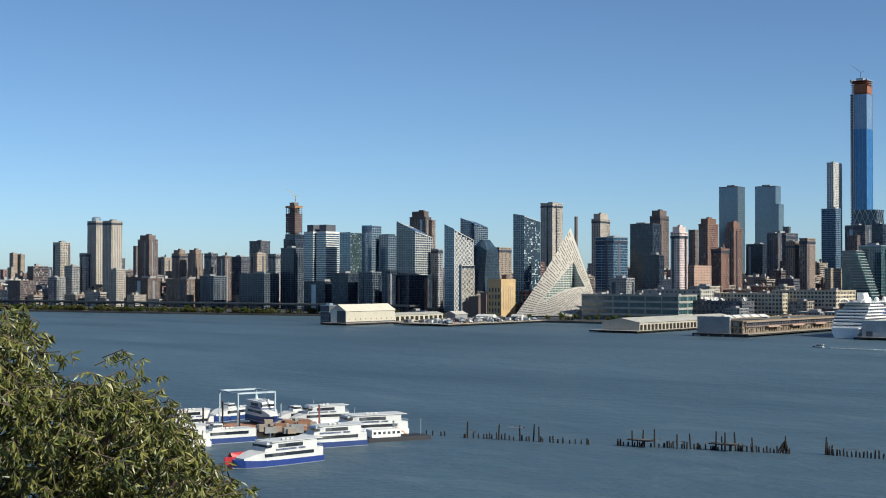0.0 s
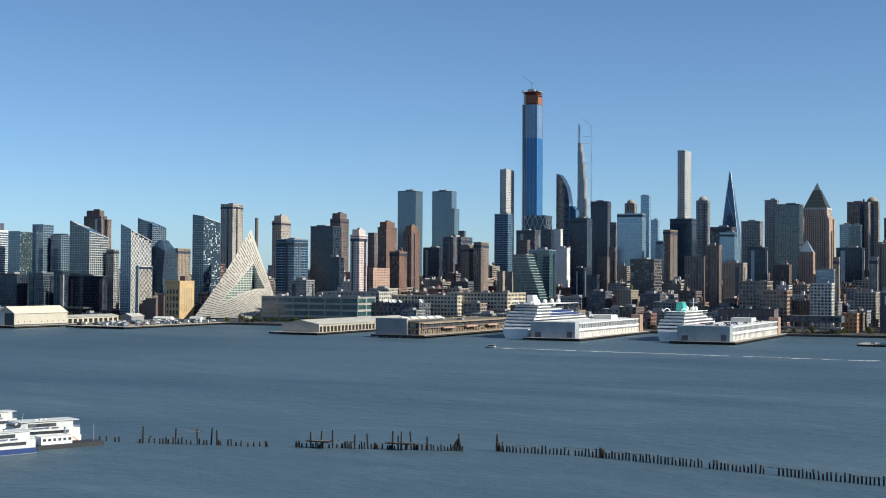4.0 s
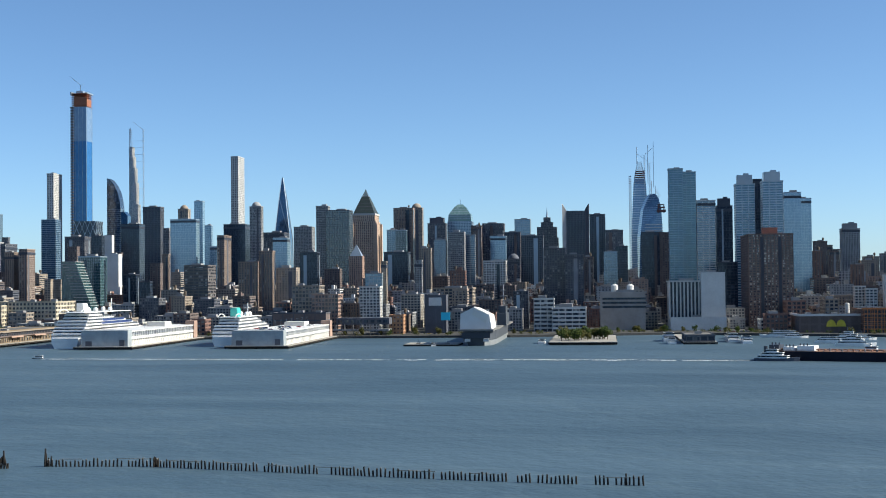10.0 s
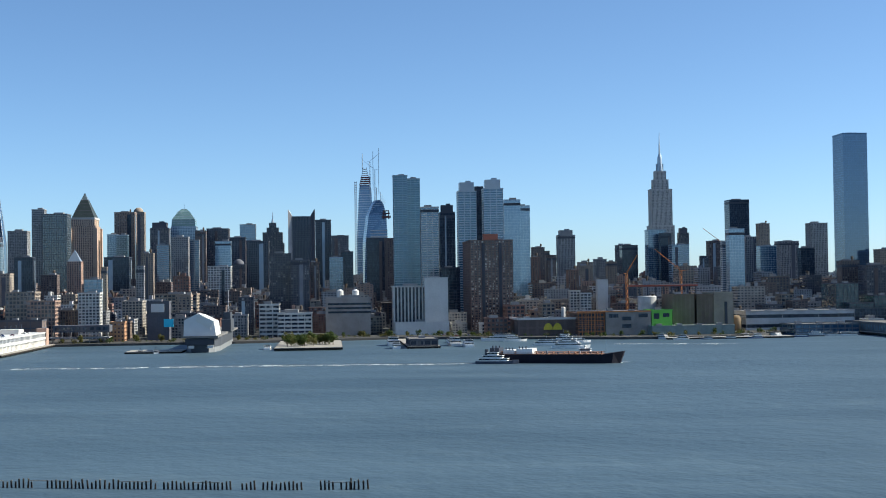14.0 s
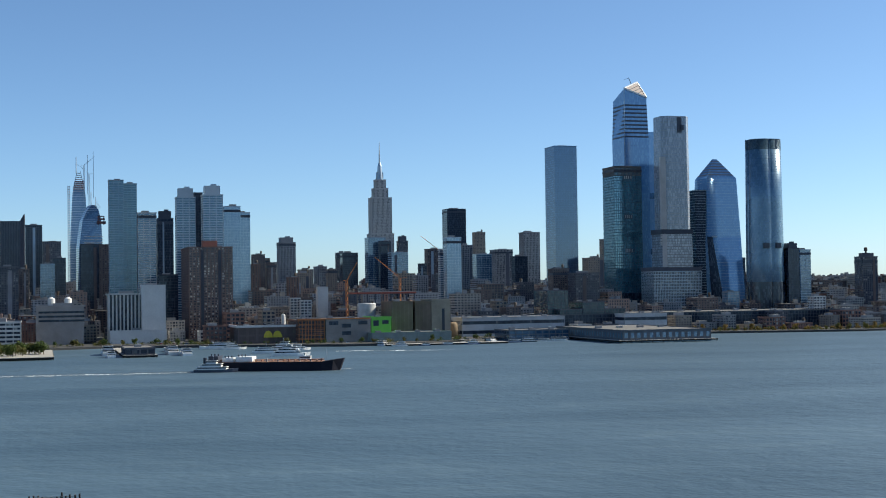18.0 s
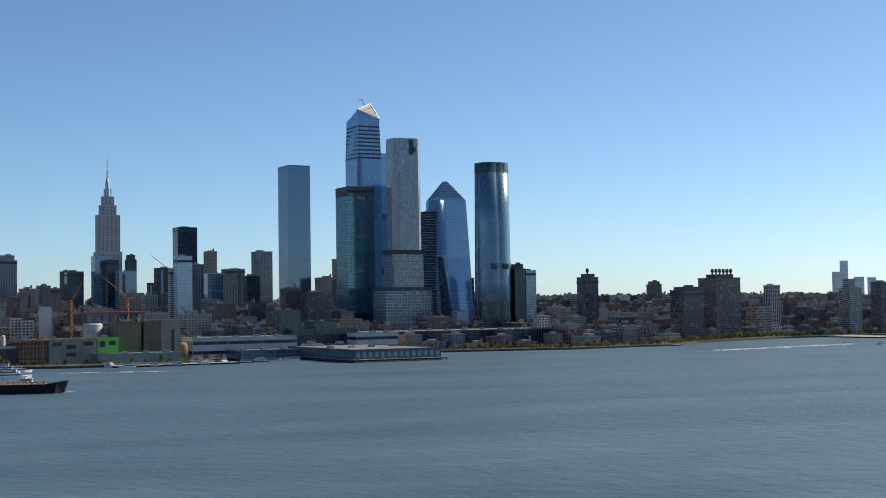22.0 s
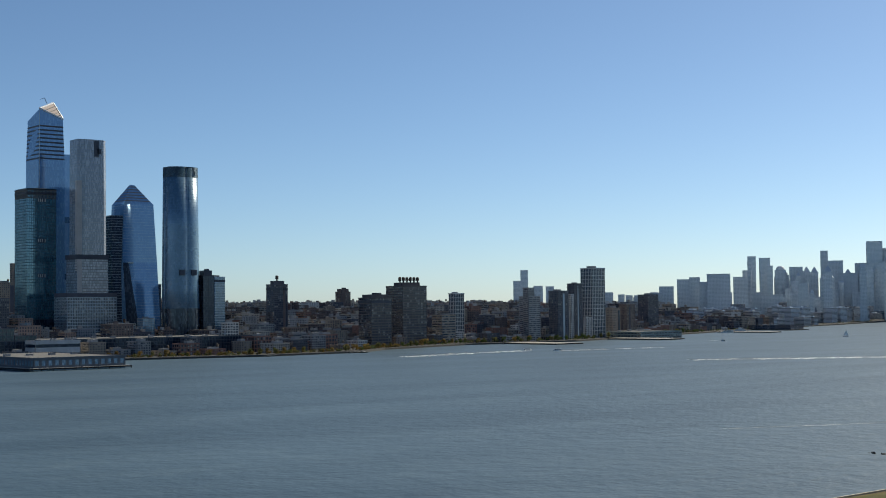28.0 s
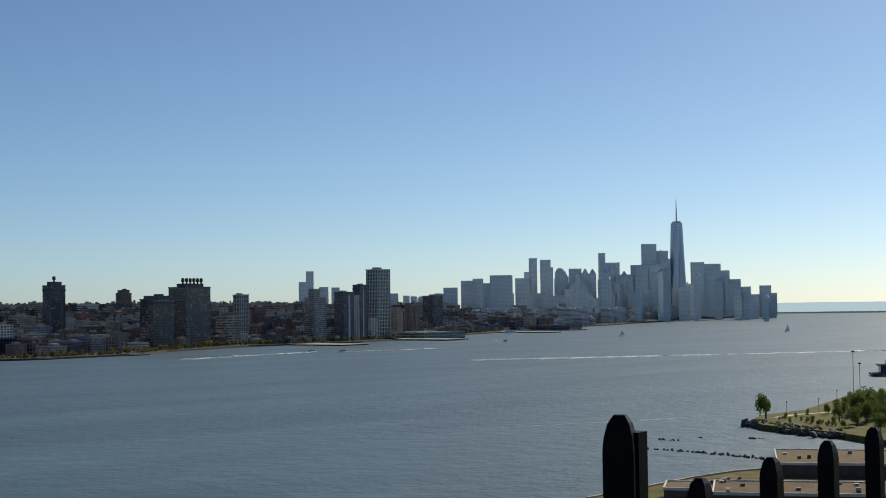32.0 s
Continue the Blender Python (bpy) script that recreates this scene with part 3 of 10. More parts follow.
    if top == "hat":
        part("penthouse", boxes_mesh("penthouse", [(-0.78 * a, 0.78 * a, -0.74 * b, 0.8 * b, lo + 0.25, H - 2.5), (-0.3 * a, 0.35 * a, -0.45 * b, 0.1 * b, H - 2.5, H)] + facade(0.78 * a, 0.74 * b, lo + 0.3, H - 2.5, st)), st[4], root)
    elif top == "crown":
        part("crown", loft_mesh("crown", [circle(min(a, b) * 0.85, lo + 0.2, 16), circle(min(a, b) * 0.85, H - 2, 16), circle(min(a, b) * 0.5, H, 16)]), C_STEEL, root)
    elif top == "dome":
        r = min(a, b) * 0.95
        part("dome", loft_mesh("dome", [circle(r * math.cos(q), lo + 0.2 + cap * math.sin(q), 16) for q in (0, 0.3, 0.6, 0.9, 1.2, 1.45)]), C_HAZEB if style.startswith("haze") else st[4], root, smooth=True)
    elif top == "spire":
        part("spire_roof", loft_mesh("spire_roof", [rect(a, b, lo), rect(a * 0.12, b * 0.12, H)]), C_HAZEB if style.startswith("haze") else C_STEEL, root)
    elif top in ("tank", "tanks"):
        spots = [(0, 0)] if top == "tank" else [(-0.3 * a, (-0.75 + 0.3 * i) * b) for i in range(6)]
        part("penthouse", boxes_mesh("penthouse", [(-0.5 * a, 0.5 * a, -0.8 * b, 0.7 * b, lo + 0.2, lo + 6)]), st[4], root)
        for px, py in spots:
            tank(top_deck, px, py, lo + 6, 2.6, 4.5)
    elif min(a, b) > 6 and not style.startswith("haze"):
        u, v = rng.uniform(-0.3, 0.3), rng.uniform(-0.3, 0.3)
        part("roof_plant", boxes_mesh("roof_plant", [(a * (u - 0.4), a * (u + 0.4), b * (v - 0.4), b * (v + 0.4), lo + 0.2, lo + rng.uniform(2.5, 4.5))]), C_GREY, top_deck)
        if style in ("tan", "brown", "brickred", "brownpier", "redpier") and rng.random() < 0.7:
            tank(top_deck, a * (u - 0.1), -b * 0.5, lo, 1.9, 3.4)
    return root


def wedge_tower(label, s0, s1, n0, n1, znw, zsw, zse, west, south, edge, pattern="bands", fh=3.2, bay=4.0):
    """A tower whose roof plane falls from its north-west corner; its river face and its south face are clad differently."""
    a, b = (s1 - s0) / 2, (n1 - n0) / 2
    s, n = (s0 + s1) / 2, (n0 + n1) / 2
    DONE.append((s, n, s1 - s0, n1 - n0))
    x, y = grid_xy(s, n)
    root = thing("apartment_tower", label, "tower", x, y, 0, GRID)
    zne = znw + zse - zsw

    def roof_z(px, py):
        return zsw + (zse - zsw) * (px + a) / (2 * a) + (znw - zsw) * (py + b) / (2 * b)
    part("tower_body", loft_mesh("tower_body", [rect(a, b, 0), [(-a, -b, zsw), (a, -b, zse), (a, b, zne), (-a, b, znw)]]), south, root)
    e = 0.22
    part("river_face", loft_mesh("river_face", [[(-a - e, -b, 0), (-a - 0.003, -b, 0), (-a - 0.003, b, 0), (-a - e, b, 0)], [(-a - e, -b, zsw + 1.4), (-a - 0.003, -b, zsw + 1.4), (-a - 0.003, b, znw + 1.4), (-a - e, b, znw + 1.4)]]), west, root, "glass river face rising past the roof")
    # floor lines and mullions of the river face
    bx = []
    top = min(znw, zsw)
    for i in range(2, int(max(znw, zsw) / fh)):
        z = i * fh
        lo, hi = -b, b
        if z > top and abs(znw - zsw) > 0.5:
            q = -b + 2 * b * (z - zsw) / (znw - zsw)
            lo, hi = (q, b) if znw > zsw else (-b, q)
        if hi - lo > 0.5:
            bx.append((-a - e - 0.08, -a - e + 0.02, lo, hi, z - 0.16, z + 0.16))
    k = max(2, round(2 * b / bay))
    for i in range(k + 1):
        p = -b + 2 * b * i / k
        bx.append((-a - e - 0.14, -a - e + 0.02, max(-b, p - 0.12), min(b, p + 0.12), 3, zsw + (znw - zsw) * (p + b) / (2 * b) + 1.2))
    part("river_mullions", boxes_mesh("river_mullions", bx), C_STEEL, root, kind="stuff")
    # south face
    bx = []
    k = max(2, round(2 * a / bay))
    w = 2 * a / k
    rng = random.Random(int(s0 + n0))
    zmax = max(zsw, zse)
    for i in range(1, int(zmax / fh) + 1):
        z = i * fh
        for j in range(k):
            p = -a + j * w
            if z + fh * 0.6 > roof_z(p + w / 2, -b):
                continue
            if pattern == "checker":
                off = w * 0.5 * (i % 2)
                p0, p1 = max(-a, p + off - w * 0.24), min(a, p + off + w * 0.24)
                bx += [(p0, p1, -b - 0.3, -b + 0.05, z - fh * 0.5, z + fh * 0.5)]
            elif pattern == "bands":
                bx.append((p + 0.2, p + w - 0.2, -b - 0.3, -b + 0.05, z - 0.5, z + 0.45))
            elif rng.random() < 0.42:
                q = rng.uniform(0.25, 0.8)
                bx.append((p, p + w * q, -b - 0.2, -b + 0.05, z - 0.4, z + (0.3 if rng.random() < 0.6 else fh * 0.6)))
    if pattern != "panes":
        bx += [(p - 0.25, p + 0.25, -b - 0.36, -b + 0.05, 3, roof_z(p, -b)) for p in ([-a + 0.25, a - 0.25] if pattern == "checker" else [-a + 0.25 + (2 * a - 0.5) * i / k for i in range(k + 1)])]
    part("south_cladding", boxes_mesh("south_cladding", bx), edge, root, kind="stuff")
    bars = [((-a, -b - 0.2, zsw + 0.3), (a, -b - 0.2, zse + 0.3), 0.5), ((a, -b, zse + 0.3), (a, b, zne + 0.3), 0.4), ((-a, b, znw + 0.3), (a, b, zne + 0.3), 0.4)]
    part("sloping_parapet", bars_mesh("sloping_parapet", bars), edge, root)
    return root


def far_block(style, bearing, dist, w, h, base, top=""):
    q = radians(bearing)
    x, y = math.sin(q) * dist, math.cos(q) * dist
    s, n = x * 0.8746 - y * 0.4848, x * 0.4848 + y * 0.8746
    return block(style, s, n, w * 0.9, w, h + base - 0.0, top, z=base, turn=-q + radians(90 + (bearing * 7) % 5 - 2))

# ---------------------------------------------------------------- landmark towers
def mark(name, label, s, n, ds=40, dn=40, z=0.0, category="tower", turn=None):
    DONE.append((s, n, ds, dn))
    x, y = grid_xy(s, n)
    return thing(name, label, category, x, y, z, GRID if turn is None else turn)


def ring_at(rings, z):
    """The outline of a loft at height z."""
    for lo, hi in zip(rings, rings[1:]):
        if lo[0][2] <= z <= hi[0][2] and hi[0][2] > lo[0][2]:
            f = (z - lo[0][2]) / (hi[0][2] - lo[0][2])
            return [(p[0] + (q[0] - p[0]) * f, p[1] + (q[1] - p[1]) * f, z) for p, q in zip(lo, hi)]
    return rings[-1]


def bands(name, rings, fh, thick, rel, material, parent, z0=None, z1=None, label=""):
    """Thin floor edges round a loft with level rings."""
    v, f = [], []
    z = (z0 if z0 is not None else rings[0][0][2]) + fh
    end = z1 if z1 is not None else rings[-1][0][2]
    k = len(rings[0])
    while z < end:
        o = len(v)
        for dz in (0, thick):
            r = ring_at(rings, min(z + dz, end))
            cx, cy = sum(p[0] for p in r) / k, sum(p[1] for p in r) / k
            for p in r:
                d = math.hypot(p[0] - cx, p[1] - cy) or 1
                g = 1 + rel * 1.3 / d
                v.append((cx + (p[0] - cx) * g, cy + (p[1] - cy) * g, z + dz))
        for j in range(k):
            f.append((o + j, o + (j + 1) % k, o + k + (j + 1) % k, o + k + j))
        f.append(tuple(o + j for j in reversed(range(k))))
        f.append(tuple(o + k + j for j in range(k)))
        z += fh
    me = bpy.data.meshes.new(name)
    me.from_pydata(v, [], f)
    return part(name, me, material, parent, label, kind="stuff")


def crane(parent, x, y, z, h, jib, turn, material, r=0.7):
    """A tower crane: lattice mast, jib, counter-jib."""
    mast = []
    k = max(2, int(h / 6))
    for i in range(k):
        a, b = z + h * i / k, z + h * (i + 1) / k
        mast += [((x - r, y - r, a), (x - r, y - r, b), 0.5), ((x + r, y + r, a), (x + r, y + r, b), 0.5), ((x - r, y + r, a), (x + r, y - r, b), 0.36)]
    part("crane_mast", bars_mesh("crane_mast", mast), material, parent, "lattice crane mast")
    dx, dy, dz = jib * math.cos(turn), jib * math.sin(turn), jib * 0.8
    top = z + h
    part("crane_jib", bars_mesh("crane_jib", [((x, y, top), (x + dx, y + dy, top + dz), 0.35), ((x, y, top + 2), (x + dx, y + dy, top + dz), 0.2), ((x, y, top), (x - dx * 0.3, y - dy * 0.3, top + 1), 0.4)]), material, parent, "raised crane jib")


C_ORANGE = plain("safety_orange", (0.55, 0.20, 0.06), 0.8, size=4)
C_NET = plain("red_netting", (0.30, 0.12, 0.07), 0.9, size=3)
M_BRIGHT = plain("bright_steel", (0.72, 0.72, 0.72), 0.4, 0.2, size=8, var=0.05)
C_LIME = plain("limestone", (0.46, 0.44, 0.42), 0.85, size=20, var=0.18)
C_COPPER = plain("green_copper", (0.022, 0.036, 0.036), 0.6, size=10)
W_TALL = windows("window_azure", (0.015, 0.10, 0.28), (0.03, 0.15, 0.36), 0.07, 1.9, (3, 3, 4.5), 0.5, 0.008, tint=(0.45, 0.75, 1.0))
W_HUDSON = windows("window_hudson", (0.075, 0.18, 0.36), (0.12, 0.25, 0.45), 0.07, 2.5, (1.6, 1.6, 4.2), 0.5, 0.008, tint=(0.66, 0.83, 1.0))


def pyramid_house():
    """Warped white pyramid of flats with a courtyard cut into its sloping side."""
    root = mark("pyramid_apartment_house", "white tetrahedron-shaped apartment house with rows of slot windows", 1570, 1030, 130, 110, category="building")
    DONE.append((1490, 1000, 110, 90))
    A, B, C, D = Vector((-124, -9, 4)), Vector((-120, -92, 6)), Vector((50, -20, 35)), Vector((70, 30, 125))

    def skin(u, v):
        """u along the river front, v up the slope."""
        lo, hi = A.lerp(B, u), D.lerp(C, u)
        p = lo.lerp(hi, v)
        return p - Vector((0, 0, 5 * math.sin(math.pi * v) * (1 - u * 0.5)))

    n, m = 60, 72
    tri = ((0.38, 0.86), (0.82, 0.84), (0.26, 0.20))

    def court(u, v):
        side = [(q[0] - p[0]) * (v - p[1]) - (q[1] - p[1]) * (u - p[0]) for p, q in zip(tri, tri[1:] + tri[:1])]
        return all(d > 0 for d in side) or all(d < 0 for d in side)

    shell, slots = bmesh.new(), []
    grid = {(i, j): shell.verts.new(skin(i / n, j / m)) for i in range(n + 1) for j in range(m + 1)}
    for i in range(n):
        for j in range(m):
            if not court((i + 0.5) / n, (j + 0.5) / m):
                shell.faces.new((grid[i, j], grid[i + 1, j], grid[i + 1, j + 1], grid[i, j + 1]))
    # upright north and east walls
    gA, gB, gC, gD = (shell.verts.new((p.x, p.y, 0)) for p in (A, B, C, D))
    shell.faces.new([grid[0, j] for j in range(m + 1)] + [gD, gA])
    shell.faces.new([gC] + [gD] + [grid[i, m] for i in range(n + 1)])
    shell.faces.new([gA, gB] + [grid[i, 0] for i in reversed(range(n + 1))])
    shell.faces.new([gB, gC] + [grid[n, j] for j in reversed(range(m + 1))])
    bmesh.ops.recalc_face_normals(shell, faces=shell.faces)
    part("sloping_shell", shell, plain("white_steel_panel", (0.43, 0.40, 0.355), 0.5, size=12, var=0.1), root, "white steel sloping roof wall")
    win = bmesh.new()
    rng = random.Random(5)
    for j in range(3, m - 2, 2):
        for i in range(1, n - 1, 2):
            u, v = (i + (1.0 if j % 4 == 1 else 0.0)) / n, j / m
            ring = [(u - 0.0135, v - 0.0052), (u + 0.0135, v - 0.0052), (u + 0.0135, v + 0.0052), (u - 0.0135, v + 0.0052)]
            if any(court(a + du, b + dv) for a, b in ring for du in (-0.012, 0.012) for dv in (-0.008, 0.008)) or rng.random() < 0.12 or u > 0.985:
                continue
            nrm = (skin(u + 0.01, v) - skin(u, v)).cross(skin(u, v + 0.01) - skin(u, v)).normalized()
            if nrm.z < 0:
                nrm = -nrm
            win.faces.new([win.verts.new(skin(a, b) + nrm * 0.25) for a, b in ring])
    # Slots lie flat; the shade of their recesses is put into the colour.
    part("slot_window", win, plain("slot_shade", (0.085, 0.075, 0.065), 0.8, size=8), root, "flat slot windows with recess shade in their dark colour", kind="stuff")
    # courtyard: upright inner walls with green glass
    rim = [skin(*q) for q in tri]
    bm = bmesh.new()
    lo = [bm.verts.new((p.x, p.y, 8)) for p in rim]
    hi = [bm.verts.new(p - Vector((0, 0, 0.3))) for p in rim]
    bm.faces.new(lo)
    for k in range(3):
        bm.faces.new((lo[k], lo[(k + 1) % 3], hi[(k + 1) % 3], hi[k]))
    part("courtyard_wall", bm, windows("court_glass", (0.10, 0.15, 0.14), (0.32, 0.38, 0.34), 0.15, 1.6, (2.2, 2.2, 3.2), 0.6), root, "pale green glass courtyard walls")
    rows = []
    for p, q in ((rim[0], rim[2]), (rim[0], rim[1])):
        for z in np.arange(10, max(p.z, q.z), 3.2):
            f = 1.0 if z <= q.z else (p.z - z) / max(0.1, p.z - q.z)
            rows.append(((p.x, p.y, z), (p.x + (q.x - p.x) * f, p.y + (q.y - p.y) * f, z), 0.55))
        for f in np.arange(0.06, 0.97, 0.08):
            top = p.z + (q.z - p.z) * f - 1.5
            if top > 12:
                rows.append(((p.x + (q.x - p.x) * f, p.y + (q.y - p.y) * f, 9), (p.x + (q.x - p.x) * f, p.y + (q.y - p.y) * f, top), 0.4))
    part("balcony_band", bars_mesh("balcony_band", rows), C_WHITE, root, kind="stuff")
    part("glass_podium", loft_mesh("glass_podium", [[(-123, -30, 1), (-119, -96, 1), (-110, -96, 1), (-112, -30, 1)], [(-123, -30, 7), (-119, -96, 7), (-110, -96, 7), (-112, -30, 7)]]), W_DARK, root, "glazed street level")


def central_tower():
    root = mark("supertall_tower", "very tall blue glass tower unfinished at the top with red netting", 2850, 1110, 34, 34)
    a, H = 16.5, 442
    body = [rect(a, a, 0), rect(a, a, 368)]
    part("tower_body", loft_mesh("tower_body", body), W_TALL, root)
    # Sky reflected in the top quarter is put into paler glass.
    part("upper_body", loft_mesh("upper_body", [rect(a, a, 368), rect(a, a, H)]), windows("window_film_sky", (0.14, 0.22, 0.34), (0.20, 0.28, 0.40), 0.15, 2.0, (3, 3, 4.5), 0.5, 0.01, tint=(0.66, 0.83, 1.0)), root, "paler filmed glass with sky reflection in its colour")
    bands("floor_line", [rect(a, a, 0), rect(a, a, H)], 4.6, 0.15, 0.1, plain("blue_mullion", (0.05, 0.12, 0.22), 0.4, 0.3, size=10), root)
    part("edge_fins", boxes_mesh("edge_fins", [(sx * a - 0.5, sx * a + 0.5, sy * a - 0.5, sy * a + 0.5, 0, H) for sx in (-1, 1) for sy in (-1, 1)] + [(-a - 0.4, -a, q, q + 0.5, 0, H) for q in (-8, 0, 8)]), C_STEEL, root)
    hoist = [(-a - 4.5, -a - 0.6, a - 5.5, a + 1, z, z + 3.2) for z in range(12, 440, 6)]
    part("builders_hoist", boxes_mesh("builders_hoist", hoist), C_DARK, root, "dark builder's hoist up the corner", kind="stuff")
    floors = [(-a - 1, a + 1, -a - 1, a + 1, z, z + 0.5) for z in range(442, 474, 4)] + [(x - 0.5, x + 0.5, y - 0.5, y + 0.5, 440, 472) for x in (-14, -5, 5, 14) for y in (-14, -5, 5, 14)]
    part("bare_frame", boxes_mesh("bare_frame", floors), C_NET, root, "bare top floors behind red netting", kind="stuff")
    part("net_screen", boxes_mesh("net_screen", [(-a - 1.6, -a - 1.2, -a, a - 6, 444, 462), (-a, a - 8, -a - 1.6, -a - 1.2, 443, 458)]), C_NET, root, "red safety netting")
    part("top_frame", boxes_mesh("top_frame", [(-a - 2, a + 2, -a - 2, -a + 1, 470, 473), (-a - 2, a + 2, a - 1, a + 2, 468, 474), (-9, 6, -6, 9, 472, 477)]), C_STEEL, root, "grey steel cocoon at the top")
    crane(root, -2, 2, 474, 16, 26, radians(80), C_STEEL)


def steinway():
    root = mark("feather_tower", "very slender terracotta tower stepping back, crane beside it", 3141, 1097, 20, 16)
    steps = [(10.5, 0, 250), (8.7, 250, 300), (6.9, 300, 335), (5.2, 335, 362), (3.6, 362, 385)]
    rings = []
    for w, z0, z1 in steps:
        rings += [[(-9, 8 - 2 * w, z), (9, 8 - 2 * w, z), (9, 8, z), (-9, 8, z)] for z in (z0, z1 - 0.01)]
    part("tower_body", loft_mesh("tower_body", rings), W_BLUE, root)
    bx = []
    for w, z0, z1 in steps:
        for q in np.arange(8 - 2 * w, 8.01, 2.1):
            bx.append((-9.6, -8.9, q - 0.45, q + 0.45, z0, z1))
        for q in np.arange(-9, 9.01, 2.2):
            bx.append((q - 0.45, q + 0.45, 8 - 2 * w - 0.6, 8 - 2 * w + 0.1, z0, z1))
    part("terracotta_ribs", boxes_mesh("terracotta_ribs", bx), plain("terracotta", (0.50, 0.47, 0.44), 0.7), root, kind="stuff")
    bars = []
    for z in range(380, 426, 5):
        w = 5.5 - (z - 380) * 0.05
        bars += [((-6, 8, z), (6, 8, z), 0.3), ((-6, 8 - w, z), (6, 8 - w, z), 0.3), ((-6, 8, z), (-6, 8 - w, z), 0.3), ((-6, 8, z), (-6, 8 - w, z + 5), 0.25)]
    bars += [((-6, 8, 375), (-6, 8, 428), 0.45), ((-6, 3.5, 375), (-6, 5, 428), 0.45), ((6, 8, 375), (6, 8, 428), 0.45)]
    part("steel_frame", bars_mesh("steel_frame", bars), C_DARK, root, "bare steel frame at the tip", kind="stuff")
    ties = [((-6, -26, z), (-6, 0, z), 0.35) for z in range(255, 400, 16)]
    part("hoist_ties", bars_mesh("hoist_ties", ties), C_STEEL, root, kind="stuff")
    crane(root, -6, -26, 200, 224, 24, radians(110), C_STEEL, 1.6)


def curved_tower():
    root = mark("curved_tower", "dark blue glass tower with a curved sloping crown", 2993, 1087, 26, 31)
    prof = [(15.5, 300), (12, 299), (8, 296), (3, 290), (-3, 281), (-9, 268), (-13, 252), (-15.5, 232)]
    bm = bmesh.new()
    lo = [[bm.verts.new((x, y, 0)) for y, z in prof] for x in (-13, 13)]
    hi = [[bm.verts.new((x, y, z)) for y, z in prof] for x in (-13, 13)]
    for r in range(2):
        for i in range(len(prof) - 1):
            bm.faces.new((lo[r][i], lo[r][i + 1], hi[r][i + 1], hi[r][i]))
    for i in range(len(prof) - 1):
        bm.faces.new((hi[0][i], hi[0][i + 1], hi[1][i + 1], hi[1][i]))
    for i in (0, -1):
        bm.faces.new((lo[0][i], lo[1][i], hi[1][i], hi[0][i]))
    bmesh.ops.recalc_face_normals(bm, faces=bm.faces)
    part("tower_body", bm, windows("window_ripple", (0.02, 0.035, 0.06), (0.10, 0.14, 0.19), 0.1, 1.8, (3, 3, 4.5), 0.45, 0.03), root)
    bands("floor_line", [rect(13, 15.5, 0), rect(13, 15.5, 230)], 4.5, 0.4, 0.2, C_STEEL, root)
    part("lower_wing", loft_mesh("lower_wing", [rect(11, 8, 0, 0, -23), rect(11, 8, 215, 0, -23), rect(11, 4, 225, 0, -19)]), W_BLUE, root)


def needle_tower():
    root = mark("tapering_tower", "tapering dark glass tower rising to a point with slanted ribs", 3003, 706, 30, 34)
    rings = [[(-16, -20, 0), (16, -20, 0), (16, 20, 0), (-16, 20, 0)], [(-14, -17, 160), (14, -17, 160), (14, 17, 160), (-14, 17, 160)],
             [(-6, -6.5, 250), (6, -6.5, 250), (6, 8, 250), (-6, 8, 250)], [(-0.8, 0.4, 296), (0.8, 0.4, 296), (0.8, 2.4, 296), (-0.8, 2.4, 296)]]
    part("tower_body", loft_mesh("tower_body", rings), W_BLUE, root)
    bands("floor_line", rings, 4.2, 0.4, 0.15, C_DARK, root, z1=285)
    e = [((r0[i][0] * 1.03, r0[i][1] * 1.03, r0[i][2]), (r1[i][0] * 1.03, r1[i][1] * 1.03, r1[i][2]), 0.6) for r0, r1 in zip(rings, rings[1:]) for i in range(4)]
    e += [((-16.4, 20, 0), (-14.4, -17, 160), 0.45), ((-16.4, -20, 0), (-14.4, 17, 160), 0.45), ((-14.4, -17, 160), (-6.2, 8, 250), 0.45)]
    part("slanted_ribs", bars_mesh("slanted_ribs", e), C_STEEL, root)


def pyramid_roof_tower():
    root = mark("pyramid_roof_tower", "tan brick office tower with a green copper pyramid roof", 2595, 450, 56, 48)
    st = STYLES["beigepier"]
    body = plain("warm_brick", (0.46, 0.34, 0.26), 0.9, size=20)
    a, b = 27, 23
    part("tower_body", boxes_mesh("tower_body", [(-a, a, -b, b, 0, 176), (-a * 0.9, a * 0.9, -b * 0.9, b * 0.9, 176, 190)]), W_DARK, root)
    part("facade_grid", boxes_mesh("facade_grid", facade(a, b, 2.4, 176, st) + facade(a * 0.9, b * 0.9, 176, 190, st)), body, root, kind="stuff")
    for sx, sy in ((-1, -1), (-1, 1), (1, -1), (1, 1)):
        part("corner_pier", boxes_mesh("corner_pier", [(sx * a - 3.6, sx * a + 3.6, sy * b - 3.6, sy * b + 3.6, 0, 172)]), body, root)
    part("cornice", boxes_mesh("cornice", [(-a * 0.95, a * 0.95, -b * 0.95, b * 0.95, 187.5, 191)]), C_LIME, root)
    roof = [rect(a * 0.88, b * 0.88, 191), rect(a * 0.28, b * 0.28, 224)]
    part("pyramid_roof", loft_mesh("pyramid_roof", roof), C_COPPER, root, "green copper pyramid roof")
    bands("roof_seams", roof, 6.5, 0.6, 0.3, C_DARK, root)
    part("lantern", loft_mesh("lantern", [rect(a * 0.27, b * 0.27, 224), rect(0.3, 0.3, 238)]), windows("lantern_glass", (0.12, 0.16, 0.18), (0.3, 0.34, 0.36)), root, "glazed lantern tip")


